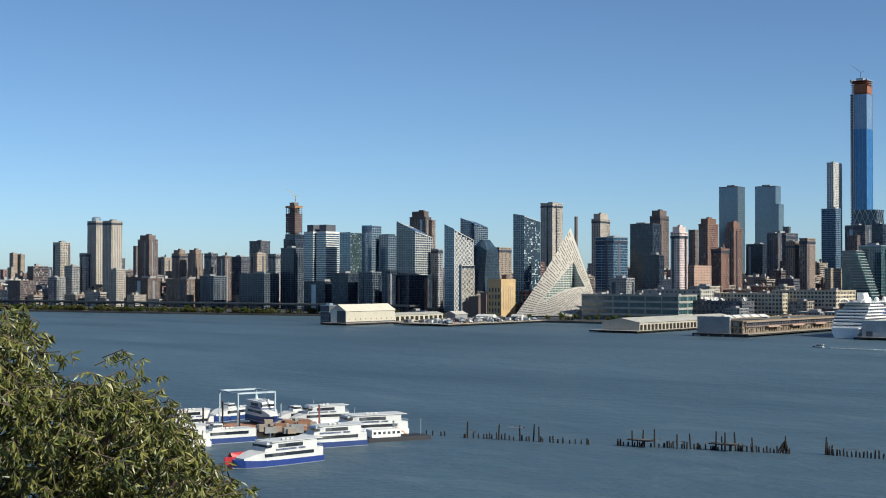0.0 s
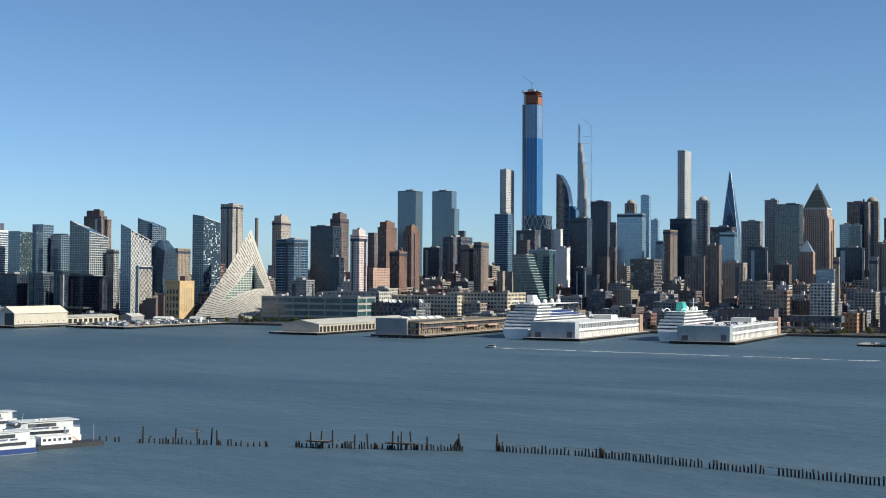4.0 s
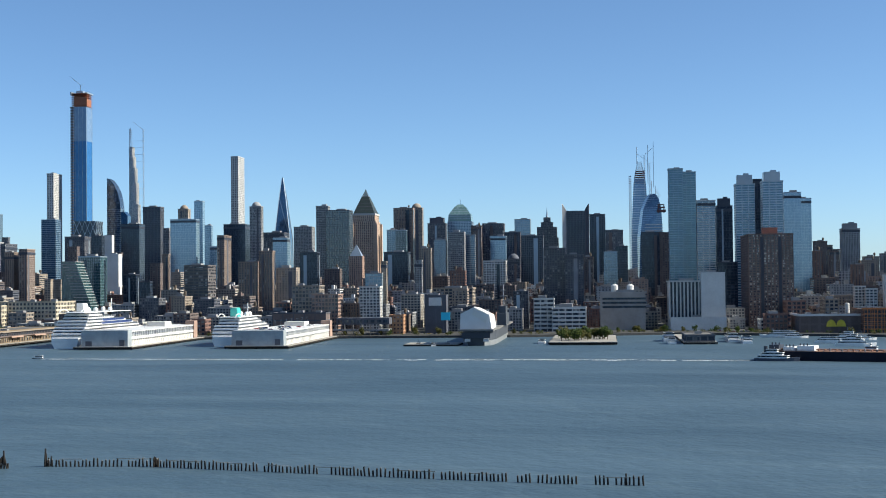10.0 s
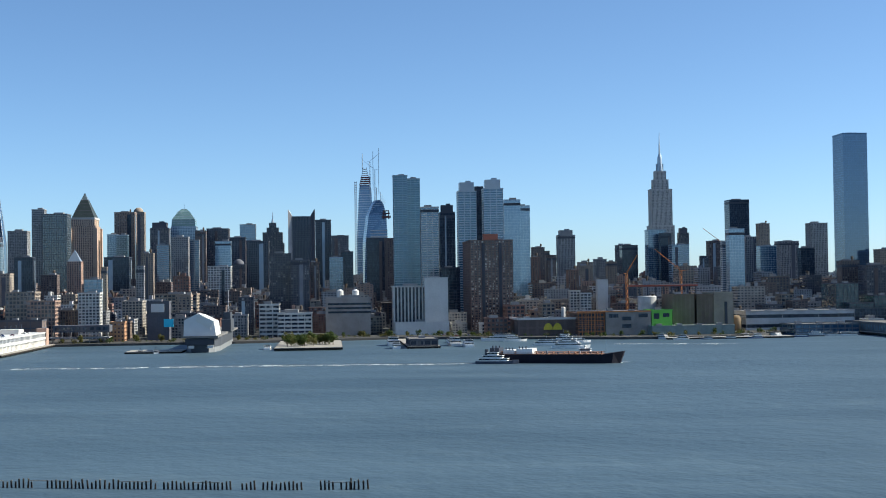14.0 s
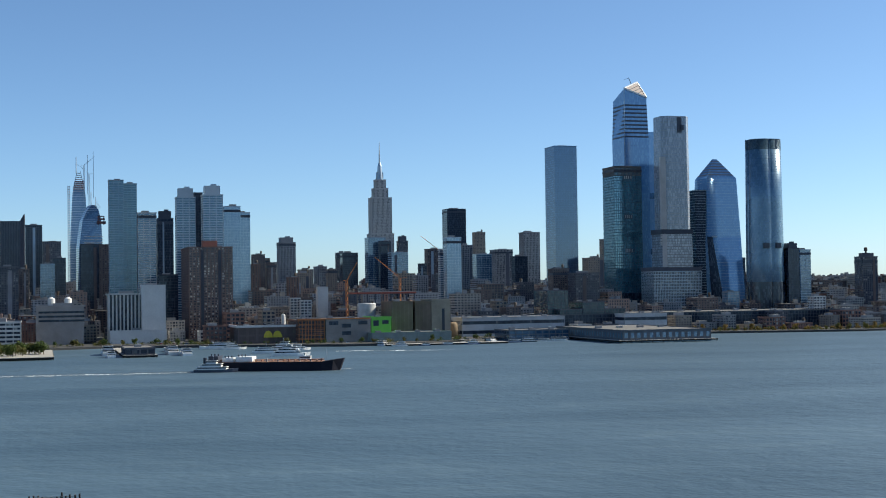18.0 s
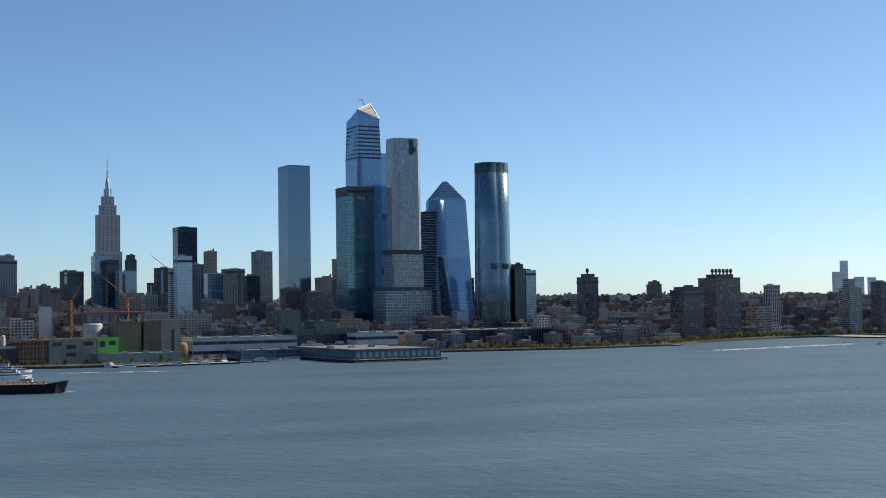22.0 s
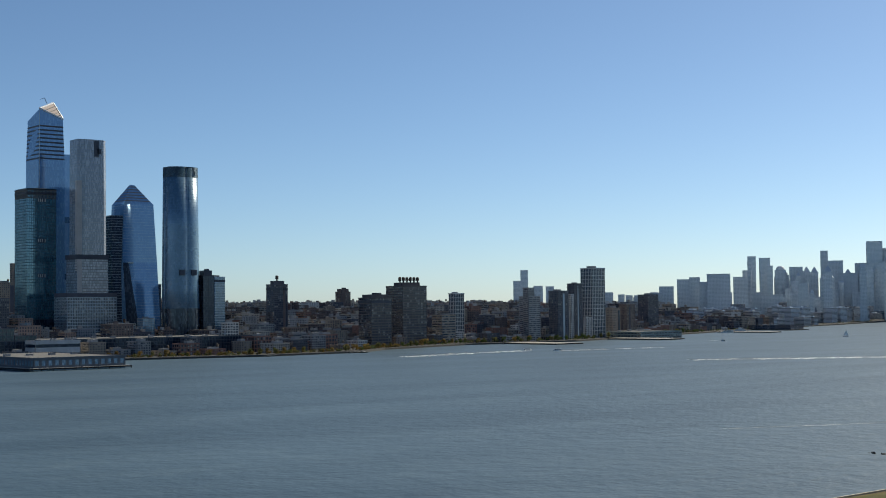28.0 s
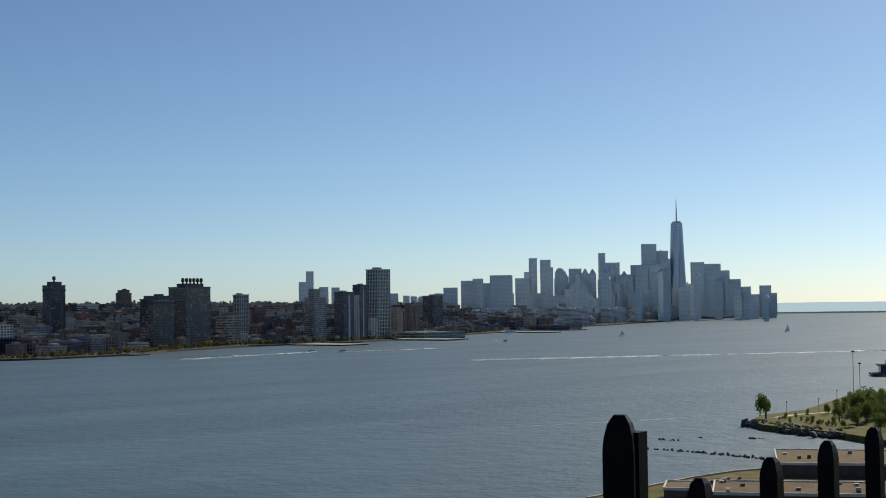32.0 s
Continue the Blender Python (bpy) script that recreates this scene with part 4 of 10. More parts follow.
def pointed_house():
    root = mark("apartment_tower", "pink-brown brick tower with a pointed roof", 2059, 372, 18, 21)
    st = STYLES["redpier"]
    part("tower_body", boxes_mesh("tower_body", [(-9, 9, -10, 10, 0, 100)]), W_DARK, root)
    part("facade_grid", boxes_mesh("facade_grid", facade(9, 10, 2.4, 100, st)), C_PINK, root, kind="stuff")
    part("pointed_roof", loft_mesh("pointed_roof", [rect(8, 9, 100), rect(5, 5.5, 107), rect(0.3, 0.3, 117)]), C_STEEL, root)


def diagrid_tower():
    root = mark("diagrid_tower", "glass tower wrapped in a pale steel diamond lattice", 2619, 1007, 38, 45)
    a, b, z0, H = 19, 22, 26, 186
    part("tower_body", boxes_mesh("tower_body", [(-a, a, -b, b, 0, H)]), W_BLACK, root)
    bars = []
    lv = 12
    step = (H - z0) / lv
    for face in range(4):
        half = b if face % 2 == 0 else a
        k = 4
        for i in range(lv):
            for j in range(k):
                c = [-half + 2 * half * (j + o) / k for o in (0, 0.5, 1)]
                lo, mid, hi = c
                if i % 2:
                    segs = ((mid, lo), (mid, hi))
                else:
                    segs = ((lo, mid), (hi, mid))
                for p, q in segs:
                    za, zb = z0 + i * step, z0 + (i + 1) * step
                    if face == 0:
                        bars.append(((-a - 0.3, p, za), (-a - 0.3, q, zb), 0.7))
                    elif face == 1:
                        bars.append(((p, -b - 0.3, za), (q, -b - 0.3, zb), 0.7))
                    elif face == 2:
                        bars.append(((a + 0.3, p, za), (a + 0.3, q, zb), 0.7))
                    else:
                        bars.append(((p, b + 0.3, za), (q, b + 0.3, zb), 0.7))
    part("diagrid", bars_mesh("diagrid", bars), C_STEEL, root, "pale steel diamond lattice", kind="stuff")
    part("stone_base", boxes_mesh("stone_base", [(-a - 6, a + 6, -b - 6, b + 6, 0, 26)]), C_LIME, root)


def finned_tower():
    root = mark("finned_tower", "dark office slab with pale corner fins rising past the roof", 2790, 57, 46, 53)
    st = STYLES["darkpier"]
    a, b = 22, 25
    part("tower_body", boxes_mesh("tower_body", [(-a, a, -b, b, 0, 200)]), W_BLACK, root)
    part("facade_grid", boxes_mesh("facade_grid", facade(a, b, 2.4, 198, st)), C_DARK, root, kind="stuff")
    for sx, sy in ((-1, 1), (-1, -1), (1, 1), (1, -1)):
        x, y = sx * a, sy * b
        v = [(x, y, 0), (x + sx * 1.5, y + sy * 1.5, 0), (x, y - sy * 7, 0), (x, y, 213), (x + sx * 1.5, y + sy * 1.5, 214), (x, y - sy * 7, 201)]
        me = bpy.data.meshes.new("corner_fin")
        me.from_pydata(v, [], [(0, 1, 2), (3, 4, 5), (0, 1, 4, 3), (1, 2, 5, 4), (2, 0, 3, 5)])
        part("corner_fin", me, C_LIME if (sx, sy) == (-1, 1) else C_DARK, root, "stone corner fin")


def unfinished_spire_tower():
    root = mark("unfinished_tower", "tapering supertall under construction, bare steel spire and cranes", 3470, -88, 50, 50)
    rings = [rect(23, 22, 0), rect(22, 21, 180), rect(17, 15, 300), rect(15, 13, 312)]
    part("tower_body", loft_mesh("tower_body", rings), W_PALE, root)
    bands("floor_line", rings, 6, 1.0, 0.6, C_WHITE, root)
    fl = []
    for i, z in enumerate(range(312, 356, 5)):
        w = 13 - i * 1.1
        fl += [(-w, w, -w, w, z, z + 1.0)] + [(sx * w - 0.5, sx * w + 0.5, sy * w - 0.5, sy * w + 0.5, z, z + 5) for sx in (-1, 1) for sy in (-1, 1)]
    part("bare_frame", boxes_mesh("bare_frame", fl), C_STEEL, root, "bare pale steel frame", kind="stuff")
    part("red_netting", boxes_mesh("red_netting", [(-16.5 + 0.05 * (z - 296), 15.5, -13.8, 13.8 - 0.1 * (z - 296), z, z + 1.5) for z in range(296, 334, 5)]), plain("maroon_net", (0.26, 0.13, 0.15), 0.9, size=4), root, "maroon safety netting", kind="stuff")
    part("spire_mast", bars_mesh("spire_mast", [((0, 6, 350), (0, 6, 392), 1.0)], 6), C_STEEL, root)
    part("climbing_crane", bars_mesh("climbing_crane", [((-16, -20, 300), (-16, -20, 396), 0.9), ((-16, -34, 290), (-16, -34, 404), 0.8)], 4), C_STEEL, root, "tall climbing crane masts", kind="stuff")
    hoist = [(-27, -23, 21, 27, z, z + 2.4) for z in range(10, 318, 6)] + [(-27, -26.2, y, y + 0.8, 8, 320) for y in (21, 26.2)]
    part("builders_hoist", boxes_mesh("builders_hoist", hoist), C_WHITE, root, kind="stuff")
    crane(root, -18, -12, 240, 130, 26, radians(250), C_STEEL, 1.2)
    crane(root, -16, -24, 230, 120, 30, radians(95), C_STEEL, 1.2)


def glass_prow_tower():
    root = mark("faceted_tower", "faceted pale glass tower with a works platform at the top", 2860, -92, 50, 52)
    rings = [rect(24, 25, 0), [(-24, -25, 150), (24, -25, 150), (24, 25, 150), (-24, 20, 150)], [(-22, -23, 205), (22, -22, 205), (22, 18, 205), (-21, 13, 205)], [(-18, -18, 226), (16, -16, 226), (18, 9, 226), (-15, 4, 226)], [(-13, -12, 236), (12, -10, 236), (14, 2, 236), (-12, -4, 236)]]
    part("tower_body", loft_mesh("tower_body", rings), W_BLUE, root)
    bands("floor_line", rings, 4.4, 0.8, 0.2, C_STEEL, root)
    part("pale_banding", boxes_mesh("pale_banding", [(-25.4, 24.4, -25.6, 10, z, z + 1.6) for z in range(118, 176, 6)]), C_WHITE, root, "pale banded floors", kind="stuff")
    part("crown_screen", bars_mesh("crown_screen", [((-14, -10 - i * 1.4, 228), (-12, -14 - i * 1.8, 248 - i * 3), 0.35) for i in range(6)]), C_STEEL, root, "slanted glass crown ribs", kind="stuff")
    part("works_platform", boxes_mesh("works_platform", [(-26, -20, -32, -14, 198, 203), (-25, -21, -30, -16, 206, 209), (-25, -21, -28, -18, 212, 214), (-24, -22, -29, -27, 196, 214), (-24, -22, -18, -16, 196, 214)]), plain("platform_maroon", (0.12, 0.06, 0.06), 0.9, size=4), root, "dark red works platform")
    part("mast", bars_mesh("mast", [((-8, -4, 230), (-8, -4, 262), 0.8), ((-14, -12, 228), (-14, -12, 252), 0.5)], 6), C_STEEL, root)


def art_deco_tower():
    root = mark("art_deco_tower", "tall grey limestone art deco tower with setbacks and a needle mast", 3286, -795, 60, 60)
    st = ("", "", "", W_DARK, C_LIME, 3.7, 0.7, 3.2, 1.7, 0.7)
    tiers = [(24, 33, 0, 110), (20, 29, 110, 196), (17.5, 25, 196, 284), (13, 17.6, 284, 307), (10, 12.8, 307, 328)]
    part("tower_body", boxes_mesh("tower_body", [(-a, a, -b, b, z0, z1) for a, b, z0, z1 in tiers]), W_DARK, root)
    bx = []
    for a, b, z0, z1 in tiers:
        bx += facade(a, b, z0, z1, st)
        bx.append((-a - 0.8, a + 0.8, -b - 0.8, b + 0.8, z1 - 2.2, z1))
    part("limestone_ribs", boxes_mesh("limestone_ribs", bx), C_LIME, root, kind="stuff")
    part("mooring_mast", loft_mesh("mooring_mast", [circle(7.5, 328, 12), circle(6, 345, 12), circle(5.2, 361, 12), circle(3.2, 368, 12), circle(1.6, 372, 12)]), C_STEEL, root, "fluted metal mooring mast")
    part("wings", boxes_mesh("wings", [(-9, 9, -1, 1, 328, 346), (-1, 1, -9, 9, 328, 346)]), C_STEEL, root)
    part("antenna", loft_mesh("antenna", [circle(2.2, 371, 8), circle(1.8, 392, 8), circle(1.2, 394, 8), circle(0.9, 410, 8), circle(0.5, 421, 8)]), C_STEEL, root, "thin antenna needle")


def edge_tower():
    root = mark("observation_tower", "very tall blue glass tower with a slanted crown", 2022, -900, 46, 56)
    a = 22
    body = [[(-a, -21, 0), (a, -21, 0), (a, 23, 0), (-a, 22, 0)], [(-a, -20.5, 290), (a, -20.5, 290), (a, 22.5, 290), (-a, 21.5, 290)], [(-a, -18, 345), (a, -18, 345), (a, 20, 345), (-a, 20, 345)]]
    part("tower_body", loft_mesh("tower_body", body), W_HUDSON, root)
    crown = bmesh.new()
    v = [crown.verts.new(p) for p in ((-a, -18, 345), (a, -18, 345), (a, 20, 345), (-a, 20, 345), (-a, -18, 356), (-2, -11, 382), (a, 20, 354), (-a, 20, 369))]
    for f in ((0, 3, 7, 4), (3, 2, 6, 7), (7, 6, 5), (2, 1, 5, 6), (1, 0, 4, 5), (4, 7, 5)):
        crown.faces.new([v[i] for i in f])
    part("crown", crown, W_HUDSON, root, "slanted glass crown")
    part("shoulder", boxes_mesh("shoulder", [(-a + 4, a - 2, -34.5, -20, 0, 302)]), windows("window_shoulder", (0.14, 0.26, 0.44), (0.19, 0.32, 0.50), 0.08, 2.6, (1.6, 1.6, 4.2), 0.5, 0.008, tint=(0.66, 0.83, 1.0)), root, "paler lower shoulder")
    for z in (108, 196):
        part("shoulder_plant", boxes_mesh("shoulder_plant", [(-a + 3.8, a - 1.8, -34.7, -20, z, z + 9)]), W_BLUE, root, "darker plant floor")
    bands("floor_line", body, 4.3, 0.2, 0.08, plain("blue_mullion", (0.05, 0.12, 0.22)), root, z1=288)
    bands("louvre_band", body, 6.2, 2.4, 0.12, C_BLACK, root, z0=286, label="dark louvre bands")
    tri = [Vector((-a - 0.5, -18.4, 355.6)), Vector((-2.6, -11, 383)), Vector((-a - 0.5, 20.2, 369.6))]
    part("deck_triangle", bars_mesh("deck_triangle", [(tri[0], tri[1], 0.9), (tri[1], tri[2], 1.3), (tri[2], tri[0], 1.3)]), M_BRIGHT, root, "white framed triangle at the crown")
    me = bpy.data.meshes.new("deck_panel")
    me.from_pydata([tuple(p + Vector((0.1, 0, 0.2))) for p in tri], [], [(0, 1, 2)])
    part("deck_panel", me, plain("bronze_panel", (0.22, 0.17, 0.16), 0.6, size=3), root)
    part("deck_window", bars_mesh("deck_window", [(tri[0].lerp(tri[1], f) + Vector((-0.4, 0, 0.5)), tri[0].lerp(tri[2], f) + Vector((-0.4, 0, 0.5)), 0.35) for f in (0.25, 0.42, 0.6, 0.78)]), C_BLACK, root)
    part("window_crane", bars_mesh("window_crane", [((-4, -2, 376), (-4, 4, 389), 0.5), ((-4, 4, 389), (-4, 11, 386), 0.4)]), C_DARK, root)
    part("corner_line", bars_mesh("corner_line", [((-a - 0.1, 20, 366), (-a - 0.1, 21.7, 6), 0.45)]), C_STEEL, root)


def stone_glass_tower():
    root = mark("hotel_tower", "tall grey glass and limestone tower on a broad base", 1894, -906, 46, 60)
    part("tower_base", boxes_mesh("tower_base", [(-22, 22, -37, 40, 0, 84)]), W_DARK, root)
    st = ("", "", "", W_DARK, C_STEEL, 4.4, 1.0, 2.6, 0.7, 0.4)
    part("base_ribs", boxes_mesh("base_ribs", facade(22, 38.5, 3, 84, st, 0, 1.5)), C_STEEL, root, kind="stuff")
    part("base_parapet", boxes_mesh("base_parapet", [(-22.6, 22.6, -37.6, 40.6, 80, 86)]), C_DARK, root)
    mid = [rect(18, 25, 84, 0, -1), rect(18, 24, 141, 0, -1)]
    up = []
    for z, w in ((141, 23.2), (200, 23), (260, 22.8), (311, 22.4)):
        up.append([(-17, -w * 0.75 - 2, z), (-12, -w - 2, z), (12, -w - 2, z), (17, -w * 0.75 - 2, z), (17, w * 0.8 - 2, z), (12, w - 2, z), (-13, w - 2, z), (-18, w * 0.55 - 2, z)])
    silver = windows("window_silvergrey", (0.18, 0.21, 0.26), (0.34, 0.38, 0.44), 0.12, 1.9, (1.6, 1.6, 4.0), 0.6, 0.01)
    part("middle_tier", loft_mesh("middle_tier", mid), silver, root)
    part("upper_tier", loft_mesh("upper_tier", up), silver, root)
    bands("floor_line", mid, 4, 0.7, 0.25, C_DARK, root)
    bands("upper_floor_line", up, 4, 0.55, 0.2, C_GREY, root)
    part("terrace_band", boxes_mesh("terrace_band", [(-18.6, 18.6, -26.6, 24.8, 135, 142)]), C_BLACK, root, "dark terrace colonnade")
    part("crown_slot", boxes_mesh("crown_slot", [(-18.2, -14, -11, -4, 286, 309), (-18.2, -14, -15, -8, 290, 298)]), C_BLACK, root, "dark cut-out at the crown")
    part("stone_edge", boxes_mesh("stone_edge", [(-18.3, -12, 16, 23.4, 84, 250)]), C_LIME, root)


def leaning_tower():
    root = mark("sloped_tower", "blue glass tower with inclined faces and a pointed crown", 1921, -991, 46, 62)
    rings = [[(-31, -36, 0), (22, -36, 0), (22, 32, 0), (-31, 20, 0)], [(-22, -33, 132), (22, -33, 132), (22, 26, 132), (-22, 24, 132)], [(-20, -28, 221), (20, -28, 221), (20, 21, 221), (-20, 21, 221)]]
    part("tower_body", loft_mesh("tower_body", rings), W_HUDSON, root)
    bands("floor_line", rings, 4.2, 0.2, 0.08, C_STEEL, root)
    crown = [rings[-1], [(-16, 2, 250), (-12, 2, 250), (-12, 8, 250), (-16, 8, 250)]]
    part("crown", loft_mesh("crown", crown), W_HUDSON, root, "pointed slanted crown")
    bands("louvre_band", crown, 4.2, 1.6, 0.12, C_BLACK, root)
    part("north_wing", boxes_mesh("north_wing", [(-18, 18, 22, 40, 0, 203)]), W_BLACK, root)
    part("wing_lines", boxes_mesh("wing_lines", [(-18.2, 18.2, 21.8, 40.2, z, z + 0.5) for z in range(6, 203, 4)]), C_STEEL, root, kind="stuff")
    wedge = bmesh.new()
    v = [wedge.verts.new(p) for p in ((-31.4, 20, 0), (-31.4, -4, 0), (-22.4, 15, 132), (-22.4, 24, 132))]
    wedge.faces.new((v[0], v[1], v[2], v[3]))
    part("inclined_facet", wedge, W_BLACK, root, "dark inclined glass facet")
    part("sky_ledge", boxes_mesh("sky_ledge", [(-25, -21, 8, 16, 131, 133)]), C_STEEL, root)


def fluted_tower():
    root = mark("fluted_tower", "tall dark glass tower of four merged cylinders", 1798, -1008, 44, 56)
    def clover(r, z, spread):
        pts = []
        for i in range(96):
            q = 2 * math.pi * i / 96
            w = r * (0.86 + 0.14 * abs(math.cos(2 * q + math.pi / 2)) ** 0.6)
            pts.append((w * math.cos(q) * 0.86, w * math.sin(q) * 1.06, z))
        return pts
    rings = [clover(27.5, 0, 1), clover(27, 90, 1), clover(26, 180, 1), clover(25, 268, 1)]
    g = windows("window_slate", (0.045, 0.11, 0.17), (0.10, 0.18, 0.26), 0.26, 2.3, (1.6, 1.6, 3.8), 0.5, 0.01, tint=(0.66, 0.83, 1.0))
    part("tower_body", loft_mesh("tower_body", rings), g, root, smooth=True)
    bands("floor_line", rings, 3.8, 0.25, 0.1, plain("blue_mullion", (0.05, 0.12, 0.22)), root, z1=250)
    bands("crown_louvres", rings, 1.4, 0.8, 0.15, plain("crown_slate", (0.03, 0.055, 0.08), 0.4, 0.3, size=9), root, z0=252, label="dark louvred crown")
    for q in (-13, 6):
        part("plant_floor", boxes_mesh("plant_floor", [(-24.4, -20, q, q + 8, 110, 118)]), C_BLACK, root)
    # Black skirt paints the bluff mirrored in the lower floors.
    part("dark_base", loft_mesh("dark_base", [clover(27.9, 0, 1), clover(27.5, 62, 1)]), W_BLACK, root)


def glass_crown_tower():
    root = mark("crowned_tower", "grey tower with a pale green glass crown", 2870, 298, 41, 51)
    st = STYLES["greygrid"]
    part("tower_body", boxes_mesh("tower_body", [(-20, 20, -25, 25, 0, 186)]), W_BLUE, root)
    part("facade_grid", boxes_mesh("facade_grid", facade(20, 25, 2.4, 186, st)), C_STEEL, root, kind="stuff")
    c = [rect(19, 24, 186), rect(19, 23, 200), rect(10, 12, 216), rect(4, 5, 222)]
    part("glass_crown", loft_mesh("glass_crown", c), windows("window_mint", (0.14, 0.24, 0.24), (0.26, 0.36, 0.36), 0.15, 1.8), root, "pale green glass crown")
    bands("crown_ribs", c, 5, 0.5, 0.3, C_STEEL, root)
    part("mast", bars_mesh("mast", [((0, 0, 220), (0, 0, 232), 0.5)]), C_STEEL, root)


def stepped_spire_tower():
    root = mark("stepped_tower", "dark stepped tower with a small spire", 2870, 118, 41, 46)
    st = STYLES["dark"]
    tiers = [(20, 23, 0, 150), (17, 20, 150, 172), (10, 12, 172, 182), (6, 7, 182, 192)]
    part("tower_body", boxes_mesh("tower_body", [(-a, a, -b, b, z0, z1) for a, b, z0, z1 in tiers]), W_DARK, root)
    part("facade_grid", boxes_mesh("facade_grid", [q for a, b, z0, z1 in tiers for q in facade(a, b, z0 + 0.5, z1, st)]), C_DARK, root, kind="stuff")
    part("spire", loft_mesh("spire", [circle(3, 192, 8), circle(1.2, 202, 8), circle(0.3, 214, 8)]), C_STEEL, root)


def terraced_slope():
    root = mark("terraced_apartment_house", "sloping terraced apartment house stepping down towards the street", 1704, 668, 30, 50, category="building")
    for i in range(17):
        y = 18 - i * 1.25
        part("terrace", boxes_mesh("terrace", [(-12 + 0.01 * i, 14 - 0.01 * i, y - 18, y, 0, 90 - i * 3.5)]), W_GREEN, root)
    part("terrace_floor", boxes_mesh("terrace_floor", [(-12.6, 14.6, 18 - i * 1.25 - 18.5, 18 - i * 1.25 + 0.4, 90 - i * 3.5 - 0.9, 90 - i * 3.5) for i in range(17)]), C_GREY, root, kind="stuff")


def one_tower_downtown():
    k = 0.743
    q = radians(177.47)
    x, y = math.sin(q) * 4717, math.cos(q) * 4717
    root = tagged(new("downtown_spire_tower"), "very tall tapering glass tower with a needle spire, hazy and far", "tower")
    root.matrix_basis = Matrix.Translation((x, y, EYE * (1 - k))) @ Matrix.Rotation(radians(12), 4, "Z")
    a, h = 36 * k, 425 * k
    base = [(a * cx, a * cy, 0) for cx, cy in ((-1, -1), (0, -1), (1, -1), (1, 0), (1, 1), (0, 1), (-1, 1), (-1, 0))]
    low = [(p[0], p[1], 55 * k) for p in base]
    r = a * 0.72
    top = [(r * cx, r * cy, h) for cx, cy in ((-0.5, -0.5), (0, -1), (0.5, -0.5), (1, 0), (0.5, 0.5), (0, 1), (-0.5, 0.5), (-1, 0))]
    # Pale glass and bands carry the haze in their colour.
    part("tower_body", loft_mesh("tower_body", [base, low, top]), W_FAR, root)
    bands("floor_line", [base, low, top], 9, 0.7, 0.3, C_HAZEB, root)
    part("crown_ring", loft_mesh("crown_ring", [circle(15, h + 1, 16), circle(15, h + 5, 16)]), C_STEEL, root)
    part("spire", loft_mesh("spire", [circle(3.0, h, 8), circle(2.0, h + 40, 8), circle(0.5, h + 85, 8)]), C_STEEL, root, "thin needle spire")


pyramid_house()
central_tower()
steinway()
curved_tower()
needle_tower()
pyramid_roof_tower()
pointed_house()
diagrid_tower()
finned_tower()
unfinished_spire_tower()
glass_prow_tower()
art_deco_tower()
edge_tower()
stone_glass_tower()
leaning_tower()
fluted_tower()
glass_crown_tower()
stepped_spire_tower()
terraced_slope()
one_tower_downtown()

# ---- the rows of towers, from north to south
block('tan', 2251, 3260, 14, 16, 117, z=1)
block('tan', 2269, 3251, 13, 15, 114, z=1)
block('tan', 2054, 2982, 13, 16, 76)
block('brickred', 2005, 2944, 11, 12, 71)
block('tan', 1908, 2734, 17, 20, 61)
block('brickred', 1862, 2616, 24, 27, 63)
block('dark', 1806, 2493, 12, 15, 74)
block('tan', 2010, 2354, 20, 23, 96)
block('brown', 1904, 2321, 8, 9, 119)
block('dark', 1804, 2243, 8, 8, 91)
block('beigegrid', 1571, 2126, 22, 22, 117)
block('beigepier', 1610, 2076, 20, 25, 165, 'crown')
block('greygrid', 1510, 2057, 19, 26, 53)
block('greygrid', 1529, 2038, 18, 21, 73)
block('greygrid', 1545, 2023, 10, 18, 96)
block('dark', 1912, 1958, 25, 31, 124)
block('beigepier', 1552, 1956, 23, 23, 152)
block('brown', 1610, 1931, 19, 31, 131, 'hat')
block('beigegrid', 1500, 1877, 19, 19, 67)
block('brown', 1555, 1874, 31, 56, 52)
block('brownpier', 1578, 1810, 16, 19, 103, 'hat')
block('tan', 1761, 1807, 23, 16, 97)
block('brownpier', 1578, 1770, 16, 20, 103, 'hat')
block('brownpier', 1548, 1762, 36, 50, 51)
block('dark', 1567, 1719, 14, 17, 93)
block('dark', 1610, 1694, 20, 24, 88)
block('shadegrid', 1533, 1677, 27, 32, 56)
block('brown', 1557, 1677, 14, 19, 88)
block('greygrid', 1606, 1610, 12, 16, 92)
block('brown', 1958, 1590, 16, 37, 177, 'hat')
block('shadegrid', 1536, 1574, 32, 55, 60)
block('brownpier', 1965, 1571, 10, 12, 158)
block('shadegrid', 1571, 1536, 22, 28, 100)
W_SHADE = windows("window_shade_blue", (0.03, 0.05, 0.075), (0.06, 0.09, 0.125), 0.1, 1.75, (1.5, 1.5, 3.1), 0.5, 0.012, (0.8, 0.92, 1.0))
W_STEEL = windows("window_steel_blue", (0.05, 0.085, 0.125), (0.10, 0.14, 0.19), 0.1, 2.1, (1.5, 1.5, 3.3), 0.5, 0.012, (0.76, 0.9, 1.0))
W_MOSS = windows("window_moss", (0.03, 0.05, 0.058), (0.085, 0.115, 0.115), 0.1, 1.8, (1.5, 1.5, 3.1), 0.5, 0.05)
wedge_tower("tower with a white lattice side, grey glass face and falling roof", 1500, 1544, 1158.4, 1175.2, 127, 120, 106.5, W_STEEL, W_BLACK, C_WHITE, "checker", 3.3, 3.2)
